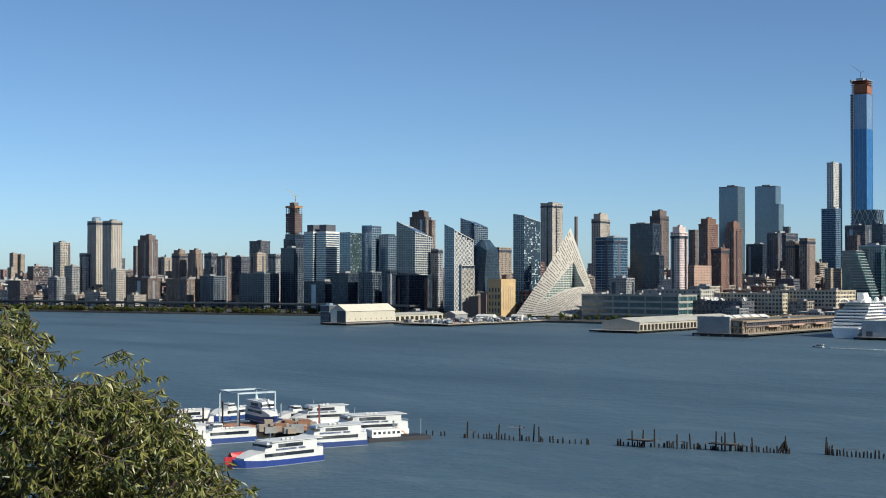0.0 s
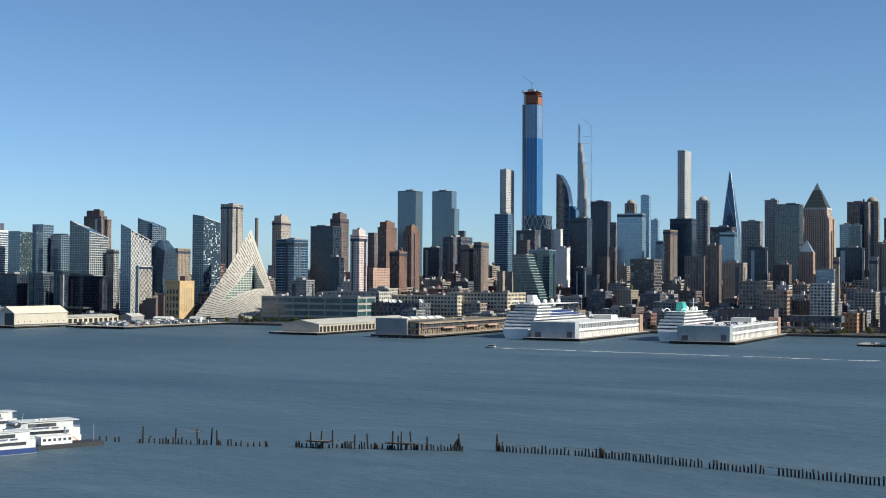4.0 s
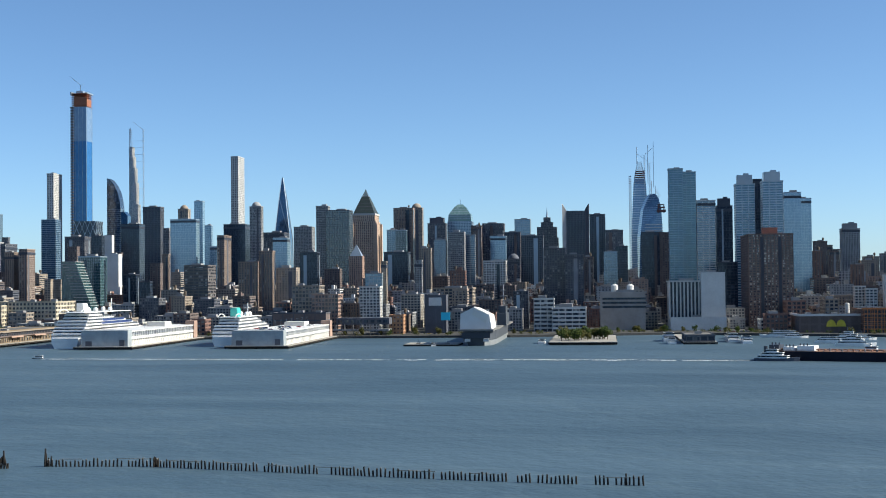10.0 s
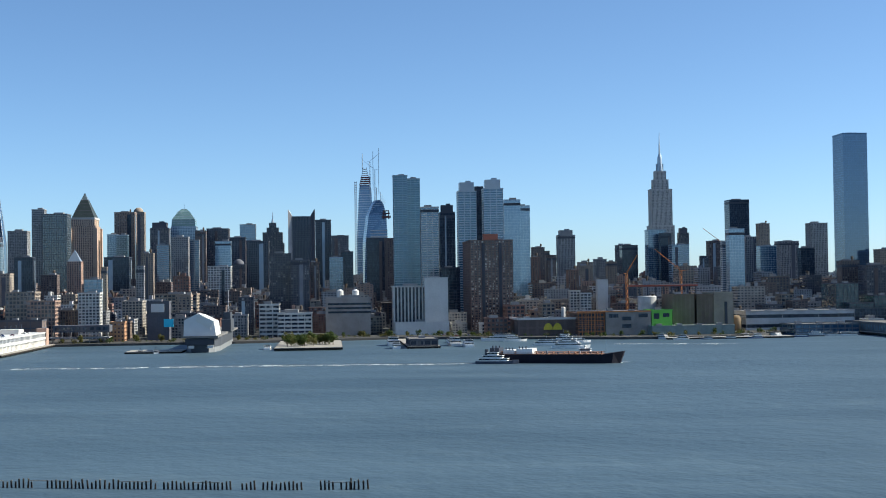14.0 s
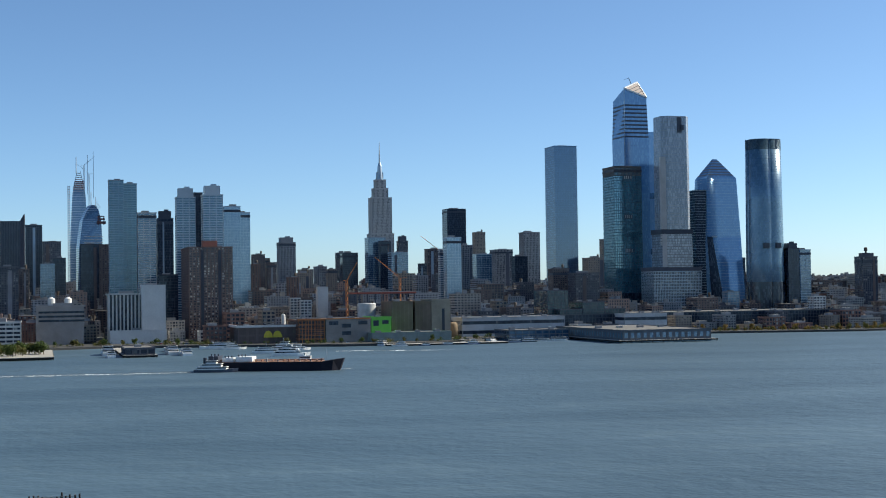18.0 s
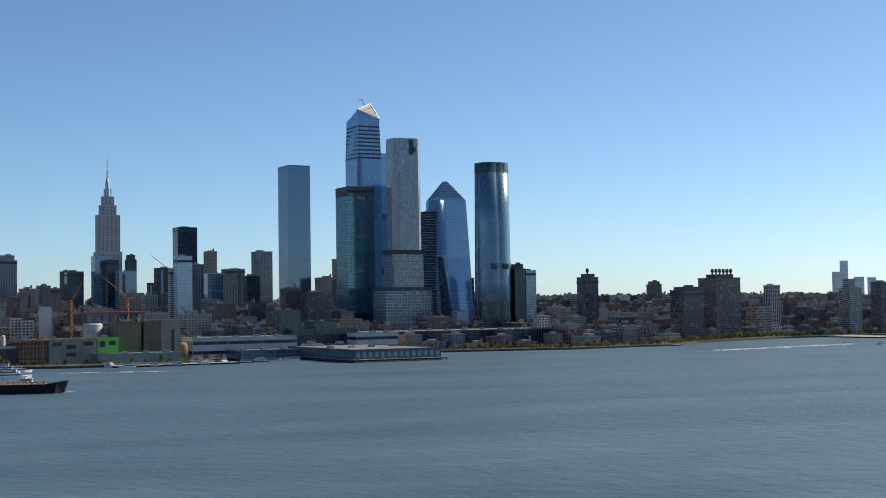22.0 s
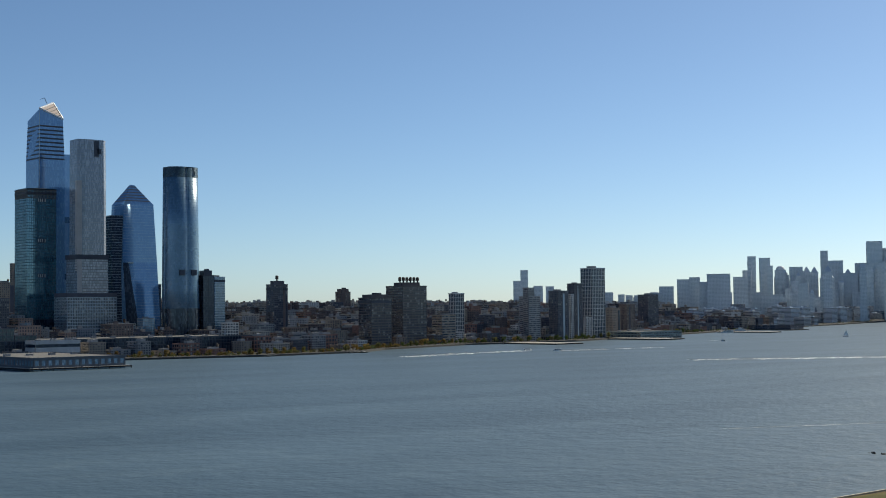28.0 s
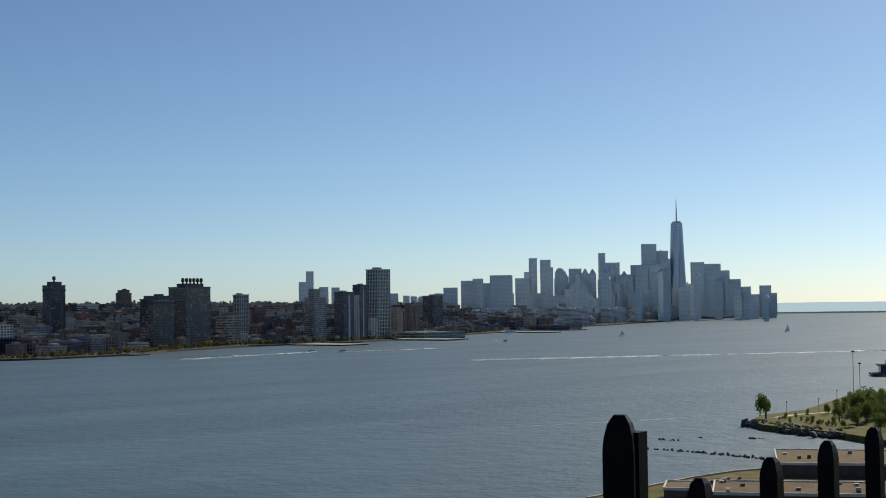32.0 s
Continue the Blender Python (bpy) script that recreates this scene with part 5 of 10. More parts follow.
wedge_tower("low cream lattice tower beside the white lattice one", 1470, 1499, 1122.8, 1127, 71, 71, 71, W_STEEL, W_BLACK, plain("cream_panel", (0.50, 0.46, 0.40), 0.8, size=9), "checker", 3.3, 3.0)
wedge_tower("blue-green glass tower with a peaked river face and white-banded side", 1530, 1569.6, 1252.3, 1286.6, 134.8, 120, 112.4, W_MOSS, W_SHADE, C_WHITE, "bands", 3.3, 4.4)
wedge_tower("grey-blue glass tower with a long falling roof edge", 2050, 2091, 1535.3, 1568.2, 164.3, 152.6, 147.7, W_STEEL, W_SHADE, C_STEEL, "bands", 3.6, 6.0)
wedge_tower("dark blue glass tower with a broken pattern of pale panes", 1620, 1661, 1125.2, 1144.1, 144.9, 141.9, 135.4, W_SHADE, W_SHADE, plain("pale_pane_panel", (0.50, 0.55, 0.56), 0.5, size=9), "panes", 3.3, 3.4)
wedge_tower("glass tower with a lined river face and mottled green side", 1540, 1565.4, 1384.7, 1406.5, 121, 121, 121, W_STEEL, W_MOSS, C_STEEL, "panes", 3.3, 3.2)
wedge_tower("pale blue smooth glass slab tower", 1600, 1622, 1395, 1415.4, 133.4, 133.4, 133, W_PALE, W_STEEL, C_STEEL, "bands", 3.6, 6.0)
wedge_tower("pale blue lined glass tower", 1610, 1630, 1370, 1389, 118, 118, 118, W_STEEL, W_SHADE, C_STEEL, "bands", 3.4, 5.0)
block('black', 1646, 1404, 12, 22, 121, label="tower with a black glass river face")
block('tan', 1652, 1386, 24, 8, 118)


def jewel_tower():
    root = mark("jewel_tower", "dark green glass tower cut in facets like a gem", 1716, 1263.9, 33, 30)
    a, b = 16.5, 14.5
    rings = [[(-a, -b, 0), (0, -b, 0), (a, -b, 0), (a, b, 0), (-a, b, 0), (-a - 1, 0, 0)],
             [(-a - 1, -b + 4, 55), (0, -b - 1.5, 50), (a, -b, 58), (a, b, 55), (-a, b - 1, 52), (-a + 1, 2, 60)],
             [(-a + 1, -b + 1, 96), (2, -b + 0.5, 101), (a - 2, -b + 2, 97), (a - 2, b, 99), (-a + 2, b - 2, 101), (-a, 0, 104)],
             [(-a + 7, -4, 113), (2, -6, 113), (9, -5, 109), (8, 4, 109), (-4, 6, 112), (-a + 7, 2, 113.5)]]
    body = part("tower_body", loft_mesh("tower_body", rings), W_SHADE, root)
    bands("floor_line", rings[:3], 4.0, 0.5, 0.12, C_BLACK, body, 4, 94)


def paired_glass_tower():
    root = mark("apartment_tower", "two joined glass towers with white bands and dark roof boxes", 1554, 1456, 36, 44)
    for y0, y1, h, x0 in ((2, 21, 124, -18), (-21, -1, 124, -14)):
        body = part("tower_wing", boxes_mesh("tower_wing", [(x0, 16, y0, y1, 0, h)]), W_STEEL, root)
        bx = []
        for i in range(1, 38):
            z = i * 3.3
            bx += [(x0 - 0.2, x0 + 0.1, y0, y1, z - 0.3, z + 0.3), (x0, 16.2, y0 - 0.25, y0 + 0.1, z - 0.75, z + 0.6)]
        bx += [(x0 - 0.3, 16.3, y0 - 0.3, y1, h - 2.5, h + 0.6)]
        part("floor_banding", boxes_mesh("floor_banding", bx), C_WHITE, body, "white floor bands", kind="stuff")
        part("roof_box", boxes_mesh("roof_box", [(x0 + 5, 12, y0 + 4, y1 - 2, h + 0.6, h + 11)] + [(x0 + 4.9, 12.1, y0 + 3.9, y1 - 1.9, h + z, h + z + 0.4) for z in (3, 6, 9)]), C_DARK, root, "dark louvred roof box")
    part("dark_recess", boxes_mesh("dark_recess", [(-13, 14, -1, 2, 0, 118)]), W_BLACK, root)


def topping_out_tower():
    """Unfinished tower on a stepped glass base, with its yellow crane."""
    root = mark("unfinished_tower", "unfinished red-brown tower rising from a stepped dark base", 1809, 1767, 30, 40)
    part("glass_base", boxes_mesh("glass_base", [(-16, 18, -24, 18, 0, 56)]), W_BLACK, root)
    part("glass_shaft", boxes_mesh("glass_shaft", [(-12, 16, -17, 12, 56, 124), (-10, 14, -15, 10, 124, 132)]), W_BLACK, root)
    part("floor_lines", boxes_mesh("floor_lines", [(-16.3, 18.2, -24.3, 18.3, z, z + 0.5) for z in np.arange(6, 56, 3.4)] + [(-12.3, 16.3, -17.3, 12.3, z, z + 0.45) for z in np.arange(58, 124, 3.4)]), C_DARK, root, kind="stuff")
    raw = plain("raw_concrete", (0.20, 0.17, 0.16), 0.9, size=14)
    rust = plain("red_sheet", (0.115, 0.08, 0.08), 0.9, size=10)
    slabs = [(-9.5, 9.5, -14, 9, z, z + 0.6) for z in np.arange(132, 186, 3.4)] + [(-5, 6, -8, 4, 132, 190)]
    cols = [(px, px + 0.8, py, py + 0.8, 132, 184) for px in (-9.2, -3, 3, 8.4) for py in (-13.8, -6, 1, 8)]
    part("concrete_frame", boxes_mesh("concrete_frame", slabs + cols), raw, root, "bare concrete floors", kind="stuff")
    part("wrapped_floors", boxes_mesh("wrapped_floors", [(-9.7, 9.7, -14.2, 9.2, 136 + 3.4 * i, 138.4 + 3.4 * i) for i in range(10)]), rust, root, "red-brown wrapped floors", kind="stuff")
    part("safety_net", boxes_mesh("safety_net", [(-10.2, 10.2, -14.6, 9.6, 180, 183)]), plain("net_orange", (0.30, 0.17, 0.09), 0.9, size=6), root, "orange safety netting")
    crane(root, 2, -4, 190, 12, 18, 40, plain("crane_yellow", (0.55, 0.36, 0.06), 0.6))


jewel_tower()
paired_glass_tower()
topping_out_tower()
block('beigepier', 2268, 1510, 36, 27, 199)
block('beigepier', 2368, 1459, 36, 20, 184, 'hat')
block('darkglass', 1515, 1420, 31, 43, 48)
block('brown', 2467, 1382, 35, 23, 192, 'hat')
block('darkglass', 1503, 1361, 26, 32, 60)
block('shadegrid', 1501, 1311, 22, 25, 62)
block('twcglass', 2577, 1276, 33, 41, 238)
block('tan', 1767, 1267, 33, 7, 101)
block('darkglass', 1486, 1264, 12, 15, 64)
block('darkglass', 1526, 1251, 52, 25, 58)
block('greygrid', 1565, 1240, 11, 12, 95)
block('twcglass', 2532, 1177, 23, 43, 233)
block('cps', 2823, 1160, 46, 14, 297)
block('bandblue', 2700, 1117, 26, 30, 194)
block('twcglass', 2522, 1149, 23, 9, 197)
block('brown', 2105, 1114, 11, 12, 135)
block('darkglass', 2314, 1095, 28, 33, 113)
block('bandblue', 1770, 1072, 40, 31, 114)
block('darkglass', 2262, 1071, 25, 30, 113)
block('redpier', 1968, 1015, 36, 15, 150, 'hat')
block('dark', 2244, 1008, 8, 10, 142)
block('dark', 2224, 1007, 48, 34, 130)
block('dark', 2158, 991, 16, 18, 128)
block('darkglass', 1712, 981, 24, 36, 130)
block('park432', 3610, 973, 65, 19, 400)
block('tan', 3060, 950, 20, 23, 242, 'dome')
block('redpier', 1914, 945, 28, 13, 141, 'hat')
block('darkglass', 1648, 932, 15, 24, 85)
block('redpier', 1812, 916, 25, 15, 96)
block('greygrid', 1530, 911, 20, 24, 54)
block('dark', 2315, 909, 30, 35, 144)
block('pinkbrick', 1725, 904, 50, 11, 71)
block('darkpier', 2661, 889, 22, 35, 214)
block('paleglass', 2958, 884, 16, 19, 243)
block('redband', 1631, 884, 22, 13, 125, 'hat')
block('paleglass', 2907, 848, 13, 15, 187)
block('darkglass', 2414, 845, 29, 34, 169)
block('brown', 2305, 833, 10, 12, 115)
block('brownpier', 1858, 826, 15, 13, 106)
block('brown', 2056, 814, 12, 14, 119)
block('greygrid', 2504, 811, 9, 11, 165)
block('brownpier', 1854, 802, 27, 11, 110)
block('darkglass', 1997, 753, 13, 16, 133)
block('whitewall', 1985, 731, 10, 11, 133)
block('roundglass', 2861, 731, 21, 24, 234, 'dome')
block('tan', 1769, 729, 38, 8, 67)
block('paleglass', 2310, 716, 21, 45, 171)
block('whitewall', 1907, 695, 14, 17, 103)
block('greenglass', 1773, 676, 25, 30, 97)
block('black', 2467, 667, 34, 40, 168)
block('paleglass', 2305, 663, 11, 12, 124)
block('darkglass', 1808, 635, 15, 18, 73)
block('greygrid', 2866, 629, 32, 38, 179)
block('brownpier', 1904, 618, 8, 9, 102)
block('brown', 1856, 616, 12, 14, 88)
block('brownpier', 2171, 608, 41, 11, 137)
block('darkglass', 1756, 597, 11, 14, 63)
block('dark', 2467, 594, 34, 38, 152)
block('paleglass', 2310, 547, 20, 25, 137)
block('darkband', 1799, 537, 38, 32, 84)
block('greygrid', 2429, 499, 18, 21, 197)
block('bigglass', 2418, 467, 37, 41, 188)
block('brownpier', 1751, 456, 22, 25, 87)
block('black', 2061, 444, 22, 26, 106)
block('brownpier', 1752, 434, 14, 17, 101)
block('tan', 3162, 430, 24, 28, 243, 'dome')
block('brownpier', 2867, 416, 33, 40, 215)
block('tanstep', 1771, 411, 23, 26, 79)
block('blueglass', 2607, 402, 15, 18, 160)
block('brown', 1959, 388, 18, 22, 79)
block('greenglass', 2559, 377, 17, 20, 157)
block('darkglass', 2418, 364, 36, 42, 113)
block('dark', 2766, 334, 31, 36, 192, 'hat')
block('greyglass', 1649, 276, 17, 20, 70)
block('whitegrid', 1569, 267, 19, 23, 54)
block('tan', 1654, 265, 8, 6, 84)
block('bandgrey', 2208, 262, 17, 19, 127)
block('brown', 2809, 259, 18, 21, 174)
block('tan', 1988, 258, 15, 17, 108)
block('greygrid', 1904, 257, 9, 10, 89)
block('brown', 2707, 248, 13, 16, 167)
block('greygrid', 2211, 236, 23, 26, 139)
block('dark', 2869, 229, 39, 44, 180)
block('bandgrey', 2256, 218, 12, 15, 136)
block('brownbig', 1780, 194, 40, 51, 51)
block('dark', 1547, 191, 14, 16, 42)
block('paleglass', 2462, 188, 25, 27, 140)
block('greyglass', 3064, 180, 27, 34, 197)
block('darkpier', 2713, 179, 26, 30, 156)
block('whitegrid', 2015, 159, 29, 32, 89)
block('dark', 2259, 148, 19, 22, 105, 'dome')
block('darkpier', 2317, 120, 34, 36, 135)
block('dark', 1607, 97, 13, 17, 47)
block('whiteband', 1549, 68, 18, 22, 39)
block('darkgrid', 1840, 66, 20, 28, 102)
block('darkgrid', 1836, 40, 33, 24, 93)
block('whiteband', 1557, 40, 54, 37, 29)
block('brown', 2019, 25, 38, 16, 93)
block('darkpier', 2561, 13, 23, 28, 181)
block('blueglass', 1958, -8, 15, 19, 99)
block('dark', 2495, -17, 90, 30, 148)
block('bandbox', 1570, -19, 40, 50, 45)
block('darkglass', 2175, -26, 49, 18, 112)
block('darkglass', 2061, -68, 22, 28, 129)
block('brown', 1955, -83, 10, 13, 125)
block('consulate', 1579, -91, 37, 40, 57)
block('skyglass', 1838, -93, 16, 18, 204)
block('whitewall', 1566, -101, 56, 60, 17)
block('skyglass', 1857, -111, 14, 18, 201)
block('whitewall', 1560, -118, 21, 26, 66)
block('bandwhite', 1860, -133, 19, 24, 163)
block('darkglass', 1759, -152, 18, 23, 80)
block('darkglass', 1989, -168, 18, 22, 176, 'hat')
block('silver', 1810, -179, 20, 24, 195, 'hat')
_slab = block('brickslab', 1665, -189, 90, 50, 110)
part('penthouse', boxes_mesh('penthouse', [(-43, -30, -8, 9, 110, 118)]), plain('penthouse_red', (0.34, 0.12, 0.08), 0.9, size=6), _slab, 'red brick penthouse')
# Black strips on the face paint the shade of the balcony recesses.
part('balcony_recess', boxes_mesh('balcony_recess', [(-45.5, -44.8, q, q + 3.6, 4, 107) for q in (-12, 8)]), C_BLACK, _slab, 'black strips for shaded balcony recesses')
block('darkglass', 1845, -199, 9, 11, 189)
block('silver', 1791, -211, 23, 25, 197, 'hat')
block('paleglass', 1960, -258, 20, 23, 178)
block('paleglass', 1968, -275, 15, 19, 170)
block('whitegrid', 1655, -293, 11, 12, 49)
block('whitegrid', 1645, -304, 11, 13, 46)
block('redpier', 2057, -304, 13, 15, 98)
block('whitewall', 1706, -337, 11, 13, 62)
block('redpier', 1957, -344, 13, 15, 77)
block('brown', 2206, -354, 12, 14, 104)
block('brown', 2509, -378, 18, 22, 125)
block('tan', 2260, -415, 20, 24, 87)
block('tan', 2705, -424, 10, 12, 123)
block('greypier', 2663, -456, 26, 32, 165, 'hat')
block('tan', 2510, -465, 21, 25, 97)
block('tan', 2307, -472, 14, 16, 94)
block('greygrid', 2609, -512, 19, 22, 104)
block('darkglass', 2512, -547, 24, 29, 127)
block('bandwhite', 1904, -550, 8, 7, 114)
block('paleglass', 1869, -556, 18, 21, 130)
block('dark', 1959, -565, 19, 22, 79)
block('dark', 2709, -575, 18, 21, 133)
block('blueglass', 2463, -586, 27, 33, 153)
block('darkglass', 2428, -595, 16, 19, 145)
block('bandblue', 2363, -603, 25, 30, 123)
block('dark', 2406, -659, 11, 13, 104)
block('brown', 1910, -731, 21, 25, 85)
block('blueglass', 2312, -742, 23, 28, 118)
block('greypier', 2408, -743, 16, 19, 137)
block('brown', 2662, -752, 25, 29, 138)
block('dark', 1865, -752, 31, 36, 78)
block('darkglass', 2209, -775, 19, 22, 111)
block('darkglass', 2717, -813, 35, 40, 221)
block('dark', 3260, -843, 20, 23, 191, 'hat')
block('greypier', 2566, -863, 31, 36, 133)
block('hy55', 1972, -861.5, 44, 45, 241)
block('mwglass', 2375, -916.5, 50, 43, 315)
block('tan', 2960, -943, 20, 24, 184)
block('tan', 2314, -953, 28, 32, 110)
block('greypier', 2664, -957, 29, 34, 171)
block('greyglass', 1808, -957, 16, 19, 48)
block('tan', 2304, -966, 8, 7, 143)
block('whitegrid', 1648, -1000, 15, 18, 41)
block('darkglass', 1910, -1020, 19, 23, 99)
block('darkglass', 1788, -1044, 16, 18, 120, 'hat')
block('bandblue', 1807, -1075, 14, 17, 108)
block('darkgrid', 1760, -1150, 21, 24, 96, 'tank')
block('darkband', 1636, -1241, 31, 37, 82, 'hat')
block('darkband', 1662, -1321, 41, 46, 92, 'tanks')
block('redlow', 1656, -1322, 27, 32, 27)
block('tanband', 1689, -1418, 24, 28, 47)
block('lattice', 1758, -1504, 16, 19, 82)
block('brown', 2209, -1597, 19, 22, 101, 'hat')
block('roundband', 1681, -1597, 12, 14, 90)
block('roundband', 1686, -1604, 23, 26, 76)
block('dark', 1687, -1673, 22, 25, 85)
block('whitegrid', 1694, -1709, 8, 7, 79)
block('dark', 1708, -1734, 17, 20, 98)
block('whitegrid', 1723, -1777, 14, 16, 38)
block('lattice', 1747, -1820, 28, 33, 127)
block('tan', 1773, -1899, 18, 21, 55)
block('brownpier', 1800, -1968, 19, 23, 61)
block('dark', 1914, -2157, 27, 32, 81)
# ---- downtown, far off, its haze put into the tower colours
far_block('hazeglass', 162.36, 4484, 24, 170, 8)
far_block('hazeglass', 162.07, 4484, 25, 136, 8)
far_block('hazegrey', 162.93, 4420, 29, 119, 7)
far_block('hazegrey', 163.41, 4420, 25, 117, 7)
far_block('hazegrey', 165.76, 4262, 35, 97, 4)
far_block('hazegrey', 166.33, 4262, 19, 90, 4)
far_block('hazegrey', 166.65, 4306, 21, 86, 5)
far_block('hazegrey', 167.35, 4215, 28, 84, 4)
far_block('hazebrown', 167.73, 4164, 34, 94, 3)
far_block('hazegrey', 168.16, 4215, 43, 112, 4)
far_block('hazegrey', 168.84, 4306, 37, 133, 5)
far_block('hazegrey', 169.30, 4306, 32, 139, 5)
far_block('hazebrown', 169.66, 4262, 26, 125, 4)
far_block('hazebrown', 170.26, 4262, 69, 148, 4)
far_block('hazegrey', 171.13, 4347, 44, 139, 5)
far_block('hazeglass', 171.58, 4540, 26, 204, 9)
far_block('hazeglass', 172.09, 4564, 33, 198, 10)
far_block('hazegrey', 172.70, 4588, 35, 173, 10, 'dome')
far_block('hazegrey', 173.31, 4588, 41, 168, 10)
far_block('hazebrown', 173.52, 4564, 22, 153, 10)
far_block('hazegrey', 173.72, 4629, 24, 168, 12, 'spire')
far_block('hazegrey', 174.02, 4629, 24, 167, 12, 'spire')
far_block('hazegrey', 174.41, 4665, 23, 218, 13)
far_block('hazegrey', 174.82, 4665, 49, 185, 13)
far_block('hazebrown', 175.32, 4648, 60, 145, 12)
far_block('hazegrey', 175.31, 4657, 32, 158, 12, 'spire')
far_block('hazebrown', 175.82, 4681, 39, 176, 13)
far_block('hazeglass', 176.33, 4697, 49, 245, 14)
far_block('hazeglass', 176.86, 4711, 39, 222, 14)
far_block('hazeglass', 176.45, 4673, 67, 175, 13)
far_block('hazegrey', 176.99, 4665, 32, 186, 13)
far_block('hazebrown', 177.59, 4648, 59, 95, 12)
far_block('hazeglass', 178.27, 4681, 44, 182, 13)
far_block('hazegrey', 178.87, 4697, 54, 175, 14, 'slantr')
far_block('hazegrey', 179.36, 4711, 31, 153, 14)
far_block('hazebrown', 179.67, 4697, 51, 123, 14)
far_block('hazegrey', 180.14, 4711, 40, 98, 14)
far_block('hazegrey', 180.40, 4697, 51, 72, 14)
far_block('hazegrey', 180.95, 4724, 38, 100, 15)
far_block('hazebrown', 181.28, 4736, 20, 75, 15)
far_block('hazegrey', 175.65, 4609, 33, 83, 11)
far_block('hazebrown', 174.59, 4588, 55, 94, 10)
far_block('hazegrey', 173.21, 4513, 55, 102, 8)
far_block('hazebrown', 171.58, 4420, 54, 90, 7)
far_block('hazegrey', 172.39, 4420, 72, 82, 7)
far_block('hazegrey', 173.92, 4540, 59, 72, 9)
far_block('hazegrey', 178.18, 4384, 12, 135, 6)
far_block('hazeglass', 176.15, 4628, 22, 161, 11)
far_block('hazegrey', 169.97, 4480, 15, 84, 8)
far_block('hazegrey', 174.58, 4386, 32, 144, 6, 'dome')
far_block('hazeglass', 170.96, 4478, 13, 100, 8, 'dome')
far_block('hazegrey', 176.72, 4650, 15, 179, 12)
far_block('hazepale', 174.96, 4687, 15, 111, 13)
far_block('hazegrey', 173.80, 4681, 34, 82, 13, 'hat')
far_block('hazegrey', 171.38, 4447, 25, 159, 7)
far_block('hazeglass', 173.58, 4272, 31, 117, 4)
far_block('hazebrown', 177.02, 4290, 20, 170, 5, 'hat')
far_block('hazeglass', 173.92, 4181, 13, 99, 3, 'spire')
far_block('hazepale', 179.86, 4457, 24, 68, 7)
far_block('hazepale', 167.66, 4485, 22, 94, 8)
far_block('hazepale', 181.02, 4575, 14, 72, 10, 'dome')
far_block('hazepale', 178.03, 4535, 22, 113, 9)
far_block('hazeglass', 176.81, 4333, 21, 161, 5, 'dome')
far_block('hazeglass', 173.40, 4545, 15, 152, 9, 'spire')
far_block('hazeglass', 178.31, 4501, 14, 149, 8, 'dome')
far_block('hazepale', 180.19, 4388, 20, 71, 6, 'hat')
far_block('hazepale', 173.23, 4525, 15, 104, 9)
far_block('hazepale', 171.47, 4690, 15, 119, 14, 'hat')
far_block('hazebrown', 175.20, 4704, 19, 121, 14)
far_block('hazegrey', 174.54, 4219, 24, 167, 4, 'spire')
far_block('hazepale', 177.86, 4455, 12, 121, 7, 'spire')
far_block('hazepale', 166.60, 4178, 14, 88, 3)
far_block('hazebrown', 173.09, 4701, 13, 130, 14, 'spire')
far_block('hazegrey', 170.70, 4255, 12, 92, 4)
far_block('hazegrey', 175.88, 4230, 20, 174, 4, 'hat')
far_block('hazeglass', 174.39, 4243, 24, 142, 4, 'hat')
far_block('hazebrown', 172.82, 4590, 33, 156, 10, 'dome')
far_block('hazegrey', 173.26, 4394, 21, 123, 6)
far_block('hazeglass', 180.97, 4197, 16, 68, 3)
far_block('hazegrey', 170.00, 4689, 23, 103, 14, 'hat')
far_block('hazebrown', 166.98, 4196, 24, 82, 3)
far_block('hazebrown', 171.53, 4630, 13, 121, 12, 'hat')
far_block('hazepale', 172.53, 4606, 13, 147, 11, 'spire')
far_block('hazegrey', 167.80, 4234, 31, 90, 4)
far_block('hazepale', 173.98, 4630, 15, 139, 12)
far_block('hazebrown', 180.48, 4483, 31, 57, 8)
far_block('hazebrown', 181.21, 4560, 25, 58, 10)
far_block('hazebrown', 179.11, 4471, 25, 130, 8, 'hat')
far_block('hazebrown', 169.33, 4456, 25, 69, 7)
far_block('hazegrey', 168.24, 4234, 31, 90, 4)
far_block('hazegrey', 173.16, 4620, 13, 146, 11, 'hat')
far_block('hazepale', 171.49, 4357, 12, 183, 6)
far_block('hazepale', 177.71, 4406, 31, 105, 6)
far_block('hazegrey', 177.10, 4600, 13, 195, 11)
far_block('hazepale', 176.78, 4689, 15, 226, 14, 'hat')
far_block('hazebrown', 176.86, 4340, 17, 173, 5)
far_block('hazeglass', 175.04, 4627, 19, 132, 11, 'spire')
far_block('hazebrown', 167.12, 4612, 26, 81, 11)
far_block('hazegrey', 171.37, 4493, 33, 123, 8)
far_block('hazepale', 167.85, 4519, 13, 73, 9)
far_block('hazebrown', 167.02, 4279, 24, 87, 4)
far_block('hazepale', 180.95, 4535, 21, 66, 9)
far_block('hazepale', 169.66, 4333, 18, 75, 5)
far_block('hazegrey', 178.40, 4691, 26, 159, 14, 'spire')
far_block('hazepale', 168.17, 4671, 15, 75, 13)
far_block('hazegrey', 178.92, 4688, 22, 149, 14)
far_block('hazeglass', 172.29, 4455, 18, 173, 7)
far_block('hazebrown', 165.72, 4583, 19, 82, 10, 'hat')
far_block('hazebrown', 167.05, 4687, 23, 70, 13, 'spire')
